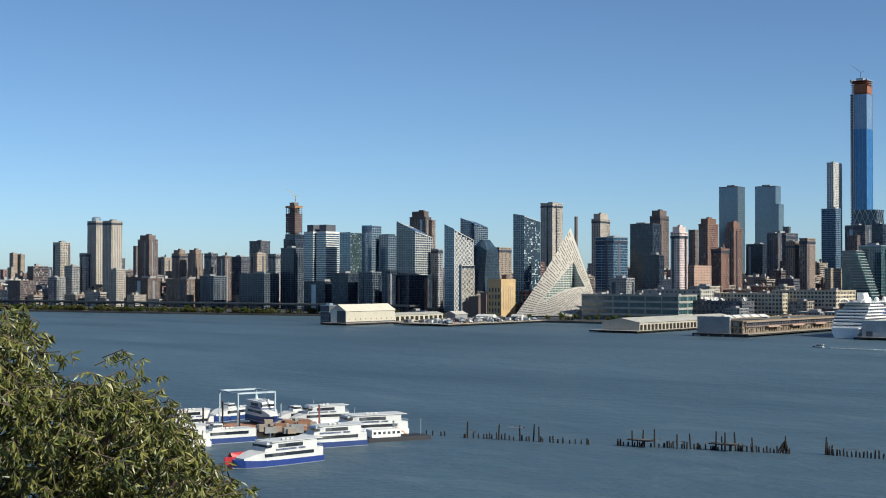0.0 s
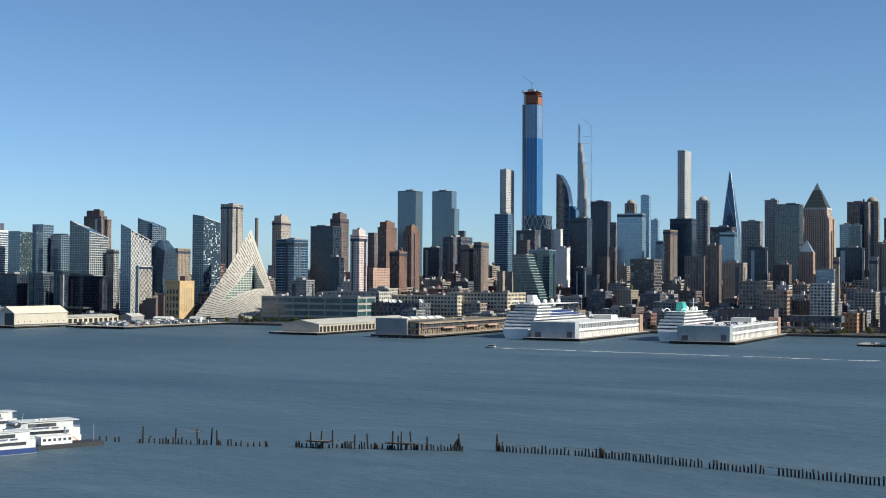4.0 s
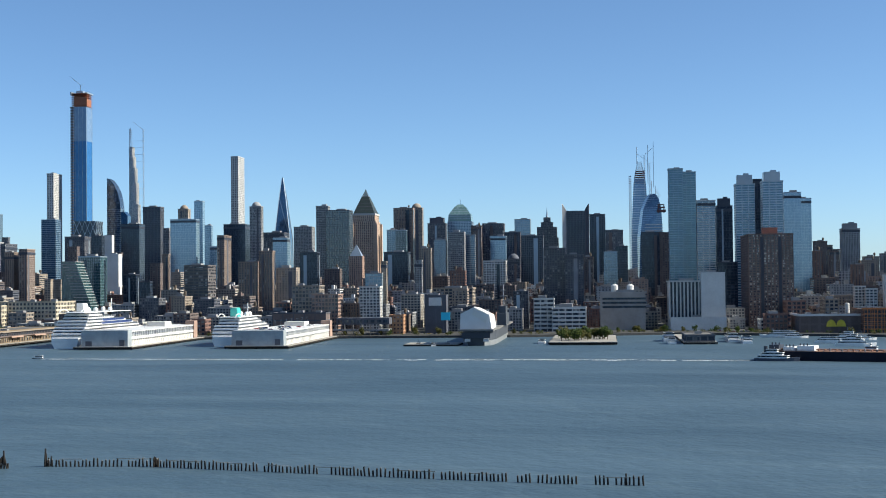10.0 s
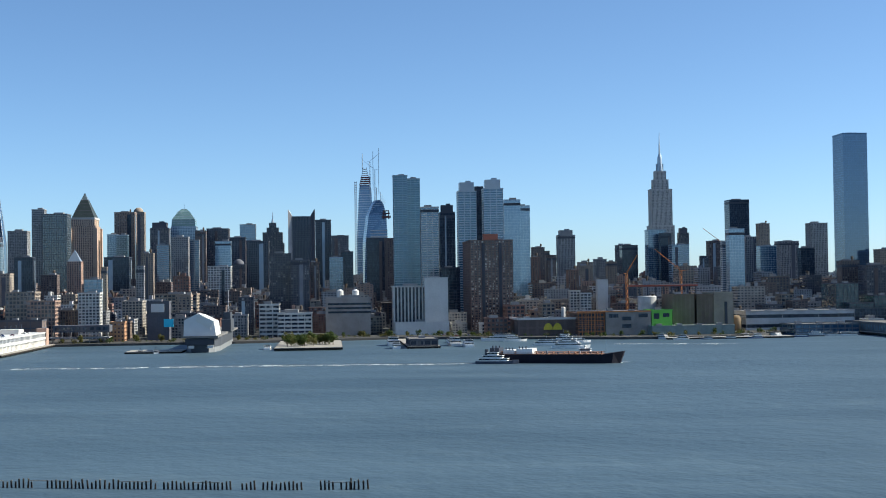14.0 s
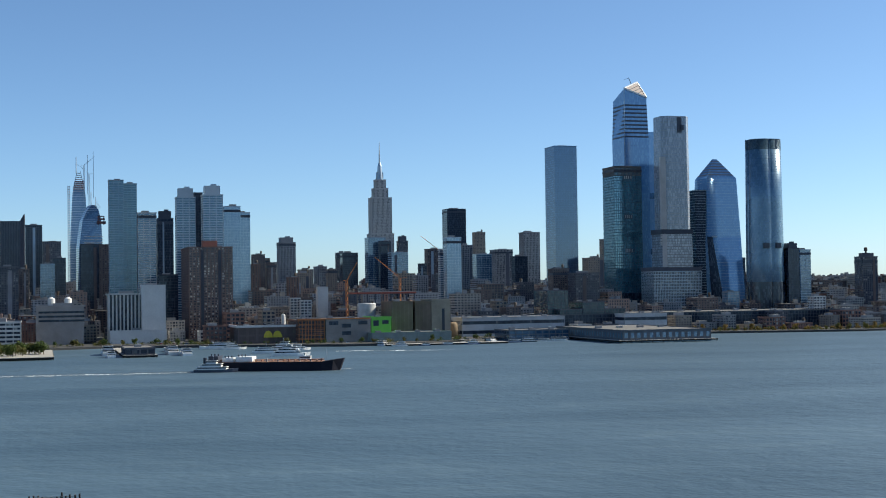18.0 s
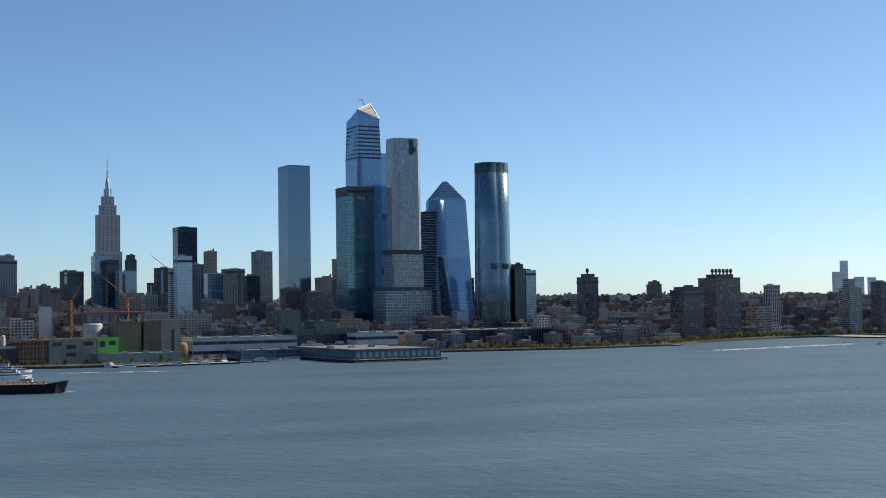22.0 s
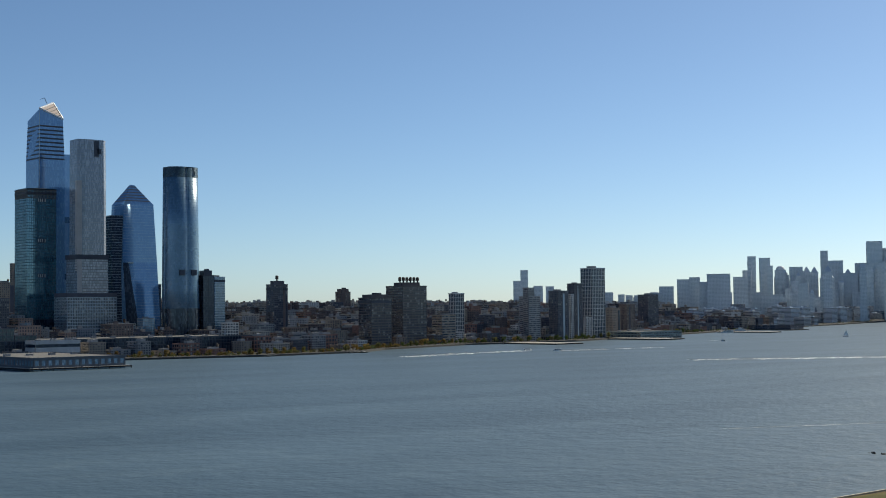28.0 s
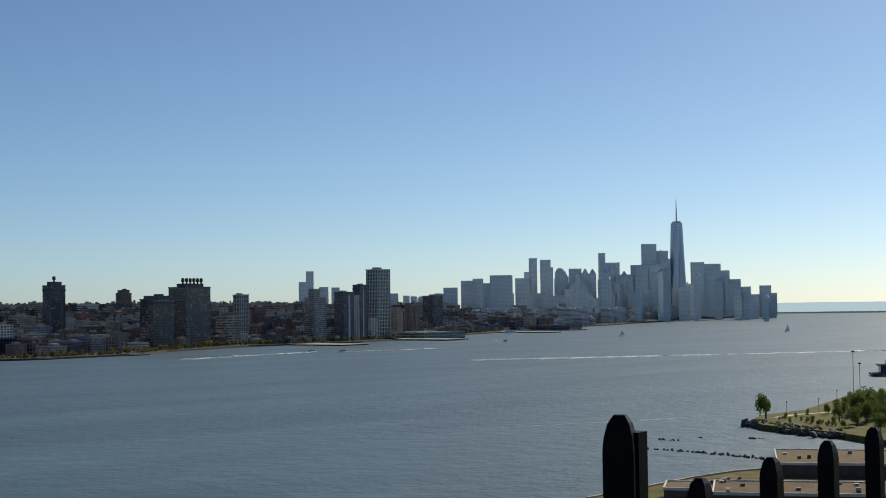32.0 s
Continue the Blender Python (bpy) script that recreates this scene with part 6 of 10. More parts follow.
far_block('hazeglass', 180.23, 4520, 12, 60, 9)

# ---------------------------------------------------------------- the river front
M_CONC = plain("pier_concrete", (0.30, 0.28, 0.25), 0.9, size=8, bump=0.2)
M_PILE = plain("wet_timber", (0.03, 0.026, 0.023), 0.9, size=2, bump=0.4, spec=0.15)
M_SHIP = plain("ship_white", (0.76, 0.75, 0.73), 0.35, size=10, var=0.08)
M_SHIPWIN = windows("ship_window", (0.02, 0.025, 0.035), (0.12, 0.13, 0.14), 0.1, 1.5, (2.5, 2.5, 3), 0.3)
M_NAVY = plain("navy_paint", (0.02, 0.045, 0.16), 0.35, size=6, var=0.12)
M_CREAM = plain("cream_sheet", (0.48, 0.44, 0.36), 0.6, size=8, var=0.1)
M_SHEDROOF = plain("shed_roof", (0.38, 0.365, 0.33), 0.7, size=10)
M_RUST = plain("rusty_steel", (0.26, 0.13, 0.08), 0.9, size=2.5, var=0.4)
M_OCHRE = plain("ochre_wall", (0.23, 0.165, 0.10), 0.9, size=6)
M_LIMEGREEN = plain("lime_paint", (0.16, 0.52, 0.07), 0.6, size=8, var=0.1)
M_GREENGREY = plain("greygreen_sheet", (0.20, 0.25, 0.24), 0.6, size=8)
M_SCREEN = plain("cyan_board", (0.05, 0.55, 0.75), 0.4, size=20, var=0.05)


def deck(name, label, s0, s1, n0, n1, top=2.6, kind=""):
    """A pier: concrete deck on rows of piles."""
    root = mark(name, label, (s0 + s1) / 2, (n0 + n1) / 2, s1 - s0, n1 - n0, category="pier")
    a, b = (s1 - s0) / 2, abs(n1 - n0) / 2
    part("pier_deck", boxes_mesh("pier_deck", [(-a, a, -b, b, top - 1.2, top)]), M_CONC, root)
    part("fender_beam", boxes_mesh("fender_beam", [(-a - 0.4, -a, -b, b, top - 1.6, top - 0.4), (-a, a, -b - 0.4, -b, top - 1.6, top - 0.4), (-a, a, b, b + 0.4, top - 1.6, top - 0.4)]), M_PILE, root)
    pile = boxes_mesh("pile", [(-0.3, 0.3, -0.3, 0.3, -3, top - 1.2)])
    for i in range(int(2 * b / 12) + 1):
        o = part("pile", pile, M_PILE, root)
        o.location = (-a + 0.5, -b + 0.5 + i * (2 * b - 1) / max(1, int(2 * b / 12)), 0)
    for i in range(1, int(2 * a / 18)):
        o = part("pile", pile, M_PILE, root)
        o.location = (-a + i * 18, -b + 0.5, 0)
    return root


def shed(name, label, s0, s1, n0, n1, base, eave, ridge, wall, roof, bays=0.0, door=M_PILE, windows_row=None):
    """A long shed, its ridge running out to the river."""
    root = mark(name, label, (s0 + s1) / 2, (n0 + n1) / 2, s1 - s0, n1 - n0, z=0, category="building")
    a, b = (s1 - s0) / 2, abs(n1 - n0) / 2
    sec = [(-b, base), (b, base), (b, eave), (0, ridge), (-b, eave)]
    part("shed_wall", loft_mesh("shed_wall", [[(x, y, z) for y, z in sec] for x in (-a, a)]), wall, root)
    o = 0.8
    bm = bmesh.new()
    for sg in (-1, 1):
        lo = [bm.verts.new((x, sg * (b + o), eave - 0.2 + dz)) for x in (-a - o, a + o) for dz in (0, 0.35)]
        hi = [bm.verts.new((x, 0, ridge + 0.1 + dz)) for x in (-a - o, a + o) for dz in (0, 0.35)]
        for q in ((lo[0], lo[2], hi[2], hi[0]), (lo[1], lo[3], hi[3], hi[1]), (lo[0], lo[1], lo[3], lo[2]), (lo[0], lo[1], hi[1], hi[0]), (lo[2], lo[3], hi[3], hi[2])):
            bm.faces.new(q)
    bmesh.ops.recalc_face_normals(bm, faces=bm.faces)
    part("shed_roof", bm, roof, root)
    if bays:
        k = int(2 * a / bays)
        me = boxes_mesh("bay_door", [(-bays * 0.32, bays * 0.32, -0.12, 0.12, base + 0.1, base + (eave - base) * 0.72)])
        for i in range(k):
            d = part("bay_door", me, door, root)
            d.location = (-a + (i + 0.5) * 2 * a / k, -b - 0.05, 0)
        me = boxes_mesh("bay_pier", [(-0.35, 0.35, -0.3, 0.1, base, eave)])
        for i in range(k + 1):
            d = part("bay_pier", me, wall, root)
            d.location = (-a + i * 2 * a / k, -b, 0)
    return root


def flat_building(name, label, s0, s1, n0, n1, h, wall, glass=None, storey=4.5, bay=6.0, sp=1.4, pier=1.0, base=2.4, category="building"):
    """A flat-roofed building with window rows, plant and parapet."""
    root = mark(name, label, (s0 + s1) / 2, (n0 + n1) / 2, s1 - s0, abs(n1 - n0), category=category)
    a, b = (s1 - s0) / 2, abs(n1 - n0) / 2
    part("body", boxes_mesh("body", [(-a, a, -b, b, 0, h)]), glass or W_DARK, root)
    st = ("", "", "", None, None, storey, sp, bay, pier, 0.35)
    part("facade_grid", boxes_mesh("facade_grid", facade(a, b, base, h, st)), wall, root, kind="stuff")
    deck_top = part("roof", boxes_mesh("roof", [(-a + 0.02, a - 0.02, -b + 0.02, b - 0.02, h, h + 0.3)]), C_ROOF, root)
    part("parapet", boxes_mesh("parapet", [(-a - 0.5, a + 0.5, -b - 0.5, -b, h - 0.5, h + 0.9), (-a - 0.5, a + 0.5, b, b + 0.5, h - 0.5, h + 0.9), (-a - 0.5, -a, -b, b, h - 0.5, h + 0.9), (a, a + 0.5, -b, b, h - 0.5, h + 0.9)]), wall, root)
    rng = random.Random(int(s0 * 7 + n0))
    for i in range(int(b / 14) + 1):
        y = -b + (i + 0.5) * 2 * b / (int(b / 14) + 1)
        part("roof_unit", boxes_mesh("roof_unit", [(-3, 2.5, y - 3, y + 3, h + 0.3, h + rng.uniform(1.8, 3.4))]), C_GREY, deck_top)
    return root


def cruise_ship(label, s, n, length, beam_w, decks, stripe, funnel):
    """Stern towards the river; x runs forward."""
    x, y = grid_xy(s, n)
    root = thing("cruise_ship", label, "ship", x, y, 0, GRID)
    DONE.append((s + length / 2, n, length, beam_w))
    b = beam_w / 2
    hull = []
    for f, w0, w1 in ((0, 0.55, 0.86), (0.05, 0.85, 0.97), (0.15, 1, 1), (0.75, 1, 1), (0.9, 0.6, 0.8), (1.0, 0.03, 0.1)):
        q = f * length
        rake = 6 * (f > 0.95)
        hull.append([(q, -b * w0, -3), (q, b * w0, -3), (q + rake * 0.5, b * w1, 5), (q + rake, b * w1, 9.5), (q + rake, -b * w1, 9.5), (q + rake * 0.5, -b * w1, 5)])
    part("hull", loft_mesh("hull", hull), M_SHIP, root, "white ship hull")
    z = 9.5
    for i in range(decks):
        back = 4 + 3.6 * max(0, i - 1) + (4 if i > decks - 3 else 0)
        front = length * (0.9 - 0.012 * i * i)
        w = b * (1.0 if i < decks - 2 else 0.82)
        part("deck_house", boxes_mesh("deck_house", [(back + 2.5, front - 2, -w + 1.4, w - 1.4, z, z + 2.9)]), M_SHIPWIN, root)
        part("deck_slab", boxes_mesh("deck_slab", [(back, front, -w, w, z - 0.15, z + 0.2), (back, front, -w, -w + 0.12, z + 0.2, z + 1.2), (back, front, w - 0.12, w, z + 0.2, z + 1.2), (back, back + 0.12, -w, w, z + 0.2, z + 1.2)]), M_SHIP, root)
        if stripe and i in (decks - 4, decks - 3):
            part("livery_stripe", boxes_mesh("livery_stripe", [(back + 40, front - 4, -w - 0.1, -w + 1.2, z + 0.3, z + 2.2)]), M_NAVY, root, "blue livery stripe")
        me = boxes_mesh("cabin_divider", [(-0.25, 0.25, -w - 0.05, -w + 1.6, z, z + 2.9)])
        for k in range(int((front - back) / 6)):
            part("cabin_divider", me, M_SHIP, root).location = (back + 4 + k * 6, 0, 0)
        part("stern_wall", boxes_mesh("stern_wall", [(back + 2.1, back + 2.5, -w * 0.97, w * 0.97, z + 0.2, z + 1.9)]), M_SHIP, root, "white stern bulkhead")
        z += 2.9
    part("top_deck", boxes_mesh("top_deck", [(20, length * 0.72, -b * 0.8, b * 0.8, z - 0.1, z + 0.4)]), M_SHIP, root)
    fx = 46
    part("funnel", loft_mesh("funnel", [[(fx - 7, -4, z), (fx + 7, -4, z), (fx + 7, 4, z), (fx - 7, 4, z)], [(fx - 9, -3, z + 9), (fx + 3, -3, z + 9), (fx + 3, 3, z + 9), (fx - 9, 3, z + 9)]]), funnel, root, "ship funnel")
    part("mast", bars_mesh("mast", [((length * 0.6, 0, z), (length * 0.6, 0, z + 13), 0.5), ((length * 0.6, -4, z + 8), (length * 0.6, 4, z + 8), 0.3)], 6), M_SHIP, root)
    for i, (q, yy) in enumerate(((length * 0.55, 5), (length * 0.5, -6), (75, 6), (66, -5))):
        bm = bmesh.new()
        bmesh.ops.create_uvsphere(bm, u_segments=12, v_segments=8, radius=2.3)
        part("radar_dome", bm, M_SHIP, root, "white radar dome", smooth=True).location = (q, yy, z + 2.5)
    arch = [(24 + 12 * math.cos(q), 0, z - 1 + 4.5 * math.sin(q)) for q in np.linspace(0.2, 2.9, 10)]
    for sg in (-1, 1):
        part("deck_arch", loft_mesh("deck_arch", [[(p[0] + q, sg * b * 0.7 + r, p[2] + q) for q, r in ((-0.3, -0.4), (0.3, -0.4), (0.3, 0.4), (-0.3, 0.4))] for p in arch]), M_SHIP, root)
    boat = loft_mesh("lifeboat", [[(q, -w, 0.9), (q, w, 0.9), (q, w * 0.8, 2.4), (q, -w * 0.8, 2.4)] for q, w in ((-4, 0.2), (-3, 1.3), (3, 1.3), (4, 0.2))])
    for k in range(9):
        part("lifeboat", boat, C_ORANGE, root, "orange lifeboat").location = (45 + k * 15, -b - 0.7, 11.4)
    return root


def terminal(label, s0, s1, n0, n1, h):
    """White passenger terminal on its pier, two storeys of openings, cars on the roof."""
    deck("terminal_pier", "long concrete passenger pier on timber piles", s0 - 12, s1 + 6, n0 - 7, n1 + 6)
    root = mark("passenger_terminal", label, (s0 + s1) / 2, (n0 + n1) / 2, s1 - s0, n1 - n0, category="building")
    a, b = (s1 - s0) / 2, abs(n1 - n0) / 2
    part("core", boxes_mesh("core", [(-a + 1, a - 1, -b + 1, b - 1, 2.6, h - 0.6)]), W_DARK, root)
    part("slab", boxes_mesh("slab", [(-a, a, -b, b, z, z + t) for z, t in ((2.6, 0.3), (2.6 + (h - 2.6) * 0.45, 2.2), (h - 1.0, 1.0))]), M_SHIP, root)
    part("lower_wall", boxes_mesh("lower_wall", [(-a + 0.3, a - 0.3, -b + 0.4, b - 0.4, 2.6, 2.6 + (h - 2.6) * 0.34)]), plain("terminal_wall", (0.62, 0.58, 0.52), 0.7, size=10), root)
    me = boxes_mesh("mullion", [(-0.5, 0.5, -b - 0.1, -b + 1.2, 2.6, h)])
    for i in range(int(2 * a / 5.2) + 1):
        part("mullion", me, M_SHIP, root).location = (-a + 0.5 + i * (2 * a - 1) / int(2 * a / 5.2), 0, 0)
    # Blue-grey shade of the river end is put into the sheet colour.
    part("end_block", boxes_mesh("end_block", [(-a - 6, -a + 5, -b - 1, b + 1, 2.6, h + 0.8)]), plain("shaded_sheet", (0.34, 0.37, 0.39), 0.5, size=10), root, "sheeted end block with bluish shade in its colour")
    for y0, y1, z0, z1 in ((-b + 2, -b + 7, 3, 8.5), (b - 9, b - 3, 3, 7.5)):
        part("end_door", boxes_mesh("end_door", [(-a - 6.2, -a - 5.9, y0, y1, z0, z1)]), C_DARK, root, "dark end door")
    part("end_rail", bars_mesh("end_rail", [((-a - 5.5, -b, h + 1.8), (-a - 5.5, b, h + 1.8), 0.12), ((-a - 5.5, -b, h + 1.3), (-a - 5.5, b, h + 1.3), 0.1)]), C_STEEL, root)
    part("stair_tower", boxes_mesh("stair_tower", [(a - 12, a, -b - 0.8, -b + 9, 2.6, h + 4)]), C_PINK, root, "brick stair tower")
    part("roof_house", boxes_mesh("roof_house", [(a * 0.35, a * 0.55, -b * 0.4, b * 0.5, h, h + 4.5)]), C_WHITE, root)
    pole = bars_mesh("light_pole", [((0, 0, h), (0, 0, h + 8), 0.15), ((0, -1, h + 8), (0, 1, h + 8), 0.12)])
    for i in range(9):
        part("light_pole", pole, C_STEEL, root).location = (-a + 14 + i * (2 * a - 30) / 8, 0, 0)
    return root, a, b


CAR_TINTS = [plain("car_" + n, c, 0.3, 0.2, var=0.05) for n, c in (("white", (0.6, 0.6, 0.6)), ("black", (0.02, 0.02, 0.025)), ("grey", (0.2, 0.21, 0.22)), ("red", (0.3, 0.03, 0.03)), ("blue", (0.05, 0.09, 0.22)), ("yellow", (0.6, 0.38, 0.03)))]
CAR_BODY = loft_mesh("car_body", [[(x, -w, z0), (x, w, z0), (x, w, z1), (x, -w, z1)] for x, w, z0, z1 in ((-2.2, 0.75, 0.4, 0.7), (-2.0, 0.88, 0.3, 0.95), (2.0, 0.88, 0.3, 0.9), (2.25, 0.7, 0.4, 0.65))])
CAR_CABIN = loft_mesh("car_cabin", [rect(1.35, 0.82, 0.9, -0.2), rect(0.85, 0.66, 1.45, -0.25)])
CAR_WHEEL = bars_mesh("car_wheel", [((0, -0.1, 0.33), (0, 0.1, 0.33), 0.33)], 10)


def car(x, y, z, turn, tint):
    root = thing("parked_car", "parked car beside the river road", "car", x, y, z, turn, group="cars on the river front")
    me = CAR_BODY if tint == 0 else CAR_BODY.copy()
    me.materials.clear()
    part("car_body", me, CAR_TINTS[tint], root)
    part("car_cabin", CAR_CABIN, W_BLACK, root)
    for i in (-1.35, 1.35):
        for j in (-0.8, 0.8):
            part("car_wheel", CAR_WHEEL, C_BLACK, root).location = (i, j, 0)
    return root


# north end: sheeted recycling shed, yard and power house
deck("shed_pier", "low concrete pier under a cream shed", 1182, 1440, 1069, 1108)
_r = shed("marine_shed", "long cream sheet-metal shed with an open gable, its shade a black panel", 1190, 1278, 1077, 1101, 2.6, 16, 23.5, M_CREAM, plain("cream_roof", (0.58, 0.53, 0.44), 0.6, size=9, var=0.1))
# Black panel on the wall paints the shade of the gable bay.
part("gable_opening", boxes_mesh("gable_opening", [(-44.3, -44.05, -11.4, 1.5, 2.8, 16.5)]), C_BLACK, _r, "black panel for the shaded bay of the gable end")
part("gable_door", boxes_mesh("gable_door", [(-44.5, -44.05, 2.6, 11.4, 2.8, 18)] + [(-44.6, -44.5, q, q + 0.3, 2.8, 18) for q in (4.5, 6.7, 8.9)]), C_WHITE, _r, "white sliding gable door")
for _i in range(9):
    part("wall_lamp", boxes_mesh("wall_lamp", [(-38 + 9.4 * _i, -37 + 9.4 * _i, -12.3, -11.9, 6, 7.4)]), C_BROWN, _r)
part("wall_skirt", boxes_mesh("wall_skirt", [(-44.2, 44.2, -12.35, -12.0, 2.6, 3.9)]), C_DARK, _r, "dark wall foot")
_r = mark("gantry_house", "dark steel loading house beside the cream shed", 1200, 1112, 16, 14, category="building")
part("house_body", boxes_mesh("house_body", [(-8, 8, -7, 7, 0, 22)]), C_DARK, _r)
part("house_roof", boxes_mesh("house_roof", [(-8.4, 8.4, -7.4, 7.4, 22, 22.8), (-3, 3, -3, 3, 22.8, 25)]), C_STEEL, _r)
part("house_lines", boxes_mesh("house_lines", [(-8.15, 8.15, -7.15, 7.15, z, z + 0.4) for z in (5, 10, 15)]), C_STEEL, _r, kind="stuff")
shed("transfer_ramp_shed", "lower cream shed running inland", 1279, 1372, 1078, 1098, 2.6, 10, 12, M_CREAM, M_SHEDROOF, 9)
shed("yard_gatehouse", "small grey gabled house at the pier yard", 1375, 1400, 1060, 1076, 2.6, 9, 12.5, C_GREY, M_SHEDROOF)
deck("yard_pier", "wide pier yard packed with parked trucks", 1232, 1440, 960, 1040)
_r = mark("power_house", "tall tan brick power house with a stepped brown annex", 1496, 1076, 33, 24, category="building")
_pb = plain("power_brick", (0.42, 0.30, 0.16), 0.9, size=14)
part("tall_hall", boxes_mesh("tall_hall", [(-16, 16.5, -11.3, 11.3, 2.4, 53), (-16.5, 17, -11.8, 11.8, 50.5, 51.5)]), _pb, _r)
for _i, (_a, _b, _c, _d, _h) in enumerate(((-19, 14, 11.4, 20, 34), (-24, 12, 20.1, 36, 30), (-22, 12, 36.1, 47, 23), (6, 14, -4, 4, 59))):
    part("stepped_annex", boxes_mesh("stepped_annex", [(_a, _b, _c, _d, 2.4 if _i < 3 else 53, _h), (_a - 0.3, _b + 0.3, _c - 0.3, _d + 0.3, _h - 1.2, _h - 0.4)]), C_BROWN, _r)
for _i in range(5):
    part("window_slot", boxes_mesh("window_slot", [(-11 + 5.2 * _i, -10 + 5.2 * _i, -11.42, -11.2, 12, 44)]), C_TAN, _r, "shallow brick slot")
for _i in range(4):
    for _z in (9, 18, 27, 36):
        part("window_pane", boxes_mesh("window_pane", [(-16.1, -15.9, -8.6 + 5 * _i, -6.4 + 5 * _i, _z, _z + 5.5)]), W_DARK, _r)
_r = mark("smokestack", "dark slim brick smokestack", 1904, 1220, 6, 6, category="chimney")
part("stack_shaft", loft_mesh("stack_shaft", [circle(3.4, 0, 14), circle(2.6, 150, 14), circle(2.8, 151, 14), circle(2.8, 154, 14)]), C_BROWN, _r, smooth=False)
# school block of grey panels and green glass
_r = flat_building("glass_school_block", "long low grey block with wide green glass bays", 1474, 1520, 800, 936, 34, plain("pale_render", (0.33, 0.315, 0.285), 0.8, size=12), W_GREEN, 9.0, 24.0, 2.6, 1.4)
flat_building("rear_school_block", "pale panelled block behind the glass bays", 1530, 1570, 800, 880, 40, plain("pale_render", (0.33, 0.315, 0.285)), W_DARK, 5, 6, 2.6, 3)
flat_building("broadcast_block", "pale yellow office block with satellite dishes on the roof", 1545, 1600, 700, 790, 36, plain("yellow_render", (0.46, 0.40, 0.30), 0.85, size=10), W_DARK, 4.5, 4.5, 2.0, 1.6)
flat_building("dark_studio_block", "dark grey studio block with many dishes", 1510, 1545, 735, 830, 27, C_DARK, W_DARK, 5, 6, 2.4, 2.0)
flat_building("cream_warehouse", "cream warehouse with banded windows", 1560, 1620, 640, 720, 40, plain("yellow_render", (0.46, 0.40, 0.30)), W_DARK, 4.5, 4.5, 2.0, 1.6)
dish = bmesh.new()
bmesh.ops.create_cone(dish, segments=14, radius1=0.4, radius2=3.2, depth=1.2)
dish_me = bpy.data.meshes.new("dish")
dish.to_mesh(dish_me)
dish.free()
dish_me.materials.append(C_WHITE)
_rng = random.Random(12)
for i in range(16):
    s, n = _rng.uniform(1516, 1542), _rng.uniform(738, 828)
    x, y = grid_xy(s, n)
    o = thing("satellite_dish", "white satellite dish on a studio roof", "dish", x, y, 27.3, 0, group="dishes on the studio roof")
    part("dish_bowl", dish_me, C_WHITE, o).matrix_basis = Matrix.Translation((0, 0, 2.4)) @ Euler((radians(-55), 0, radians(_rng.uniform(60, 200)))).to_matrix().to_4x4() @ Matrix.Scale(_rng.uniform(0.5, 0.95), 4)
    part("dish_stand", bars_mesh("dish_stand", [((0, 0, 0), (0, 0, 2.4), 0.25)], 6), C_GREY, o)

# two long pier sheds
deck("long_pier", "long pier on timber piles with a white shed", 1205, 1440, 700, 756)
shed("white_pier_shed", "long white pier shed with loading bays", 1216, 1436, 704, 748, 2.6, 10.5, 14.5, plain("white_sheet", (0.46, 0.42, 0.35), 0.7, size=9), M_SHEDROOF, 7.5)
deck("brown_pier", "long brown pier with a ribbed two-storey shed", 1192, 1445, 574, 632, 3.2)
_r = flat_building("ribbed_pier_shed", "long brown two-storey pier shed with ochre ribs", 1196, 1440, 582, 626, 14.5, M_OCHRE, W_DARK, 6.0, 4.0, 1.4, 1.8, 3.2)
for i in range(5):
    y = 8 - i * 8
    part("roof_canopy", loft_mesh("roof_canopy", [rect(8, 5, 17.5, -106 + i * 14, y * 0.3), rect(7, 0.4, 20, -106 + i * 14, y * 0.3)]), C_WHITE, _r, "white roof canopy")
part("end_wall", boxes_mesh("end_wall", [(-124, -121.5, -10, 24, 3.2, 19)]), C_GREY, _r, "grey end wall")
part("upper_gallery", boxes_mesh("upper_gallery", [(-118, 121, -23.4, -21.8, 9.0, 13.6)]), C_BROWN, _r, "brown upper gallery")
part("gallery_roof", boxes_mesh("gallery_roof", [(-119, 122, -25, -21.5, 13.6, 14.6)]), C_TAN, _r, "tan overhanging roof edge")
part("gallery_window", boxes_mesh("gallery_window", [(-116 + i * 4, -113.4 + i * 4, -23.6, -23.3, 10.4, 12.8) for i in range(59)]), W_BLACK, _r, "dark gallery windows", kind="stuff")
for i in range(3):
    part("boat_canopy", loft_mesh("boat_canopy", [rect(14, 1.2, 9.6, -60 + i * 56, -24.6), rect(13, 0.8, 8.2, -60 + i * 56, -25.4)]), C_PINK, _r, "faded awning over a bay")

# cruise terminals and ships
cruise_ship("large white cruise ship with a blue stripe, moored stern out", 1240, 500, 205, 30, 8, True, plain("funnel_white", (0.7, 0.7, 0.7)))
_t1, _a1, _b1 = terminal("long white two-storey passenger terminal", 1228, 1440, 434, 476, 16.5)
cruise_ship("smaller white cruise ship with a turquoise funnel", 1262, 355, 150, 24, 6, False, plain("turquoise_paint", (0.05, 0.38, 0.34), 0.4))
_t2, _a2, _b2 = terminal("white passenger terminal with cars on its roof", 1232, 1452, 290, 336, 15.5)
for k in range(24):
    s, n = _rng.uniform(1260, 1430), 300 + 10 * (k % 4) + _rng.uniform(-1, 1)
    x, y = grid_xy(s, n)
    car(x, y, 15.55, GRID + radians(90), k % 5)

# aircraft carrier museum with its white pavilion
x, y = grid_xy(1264, 118)
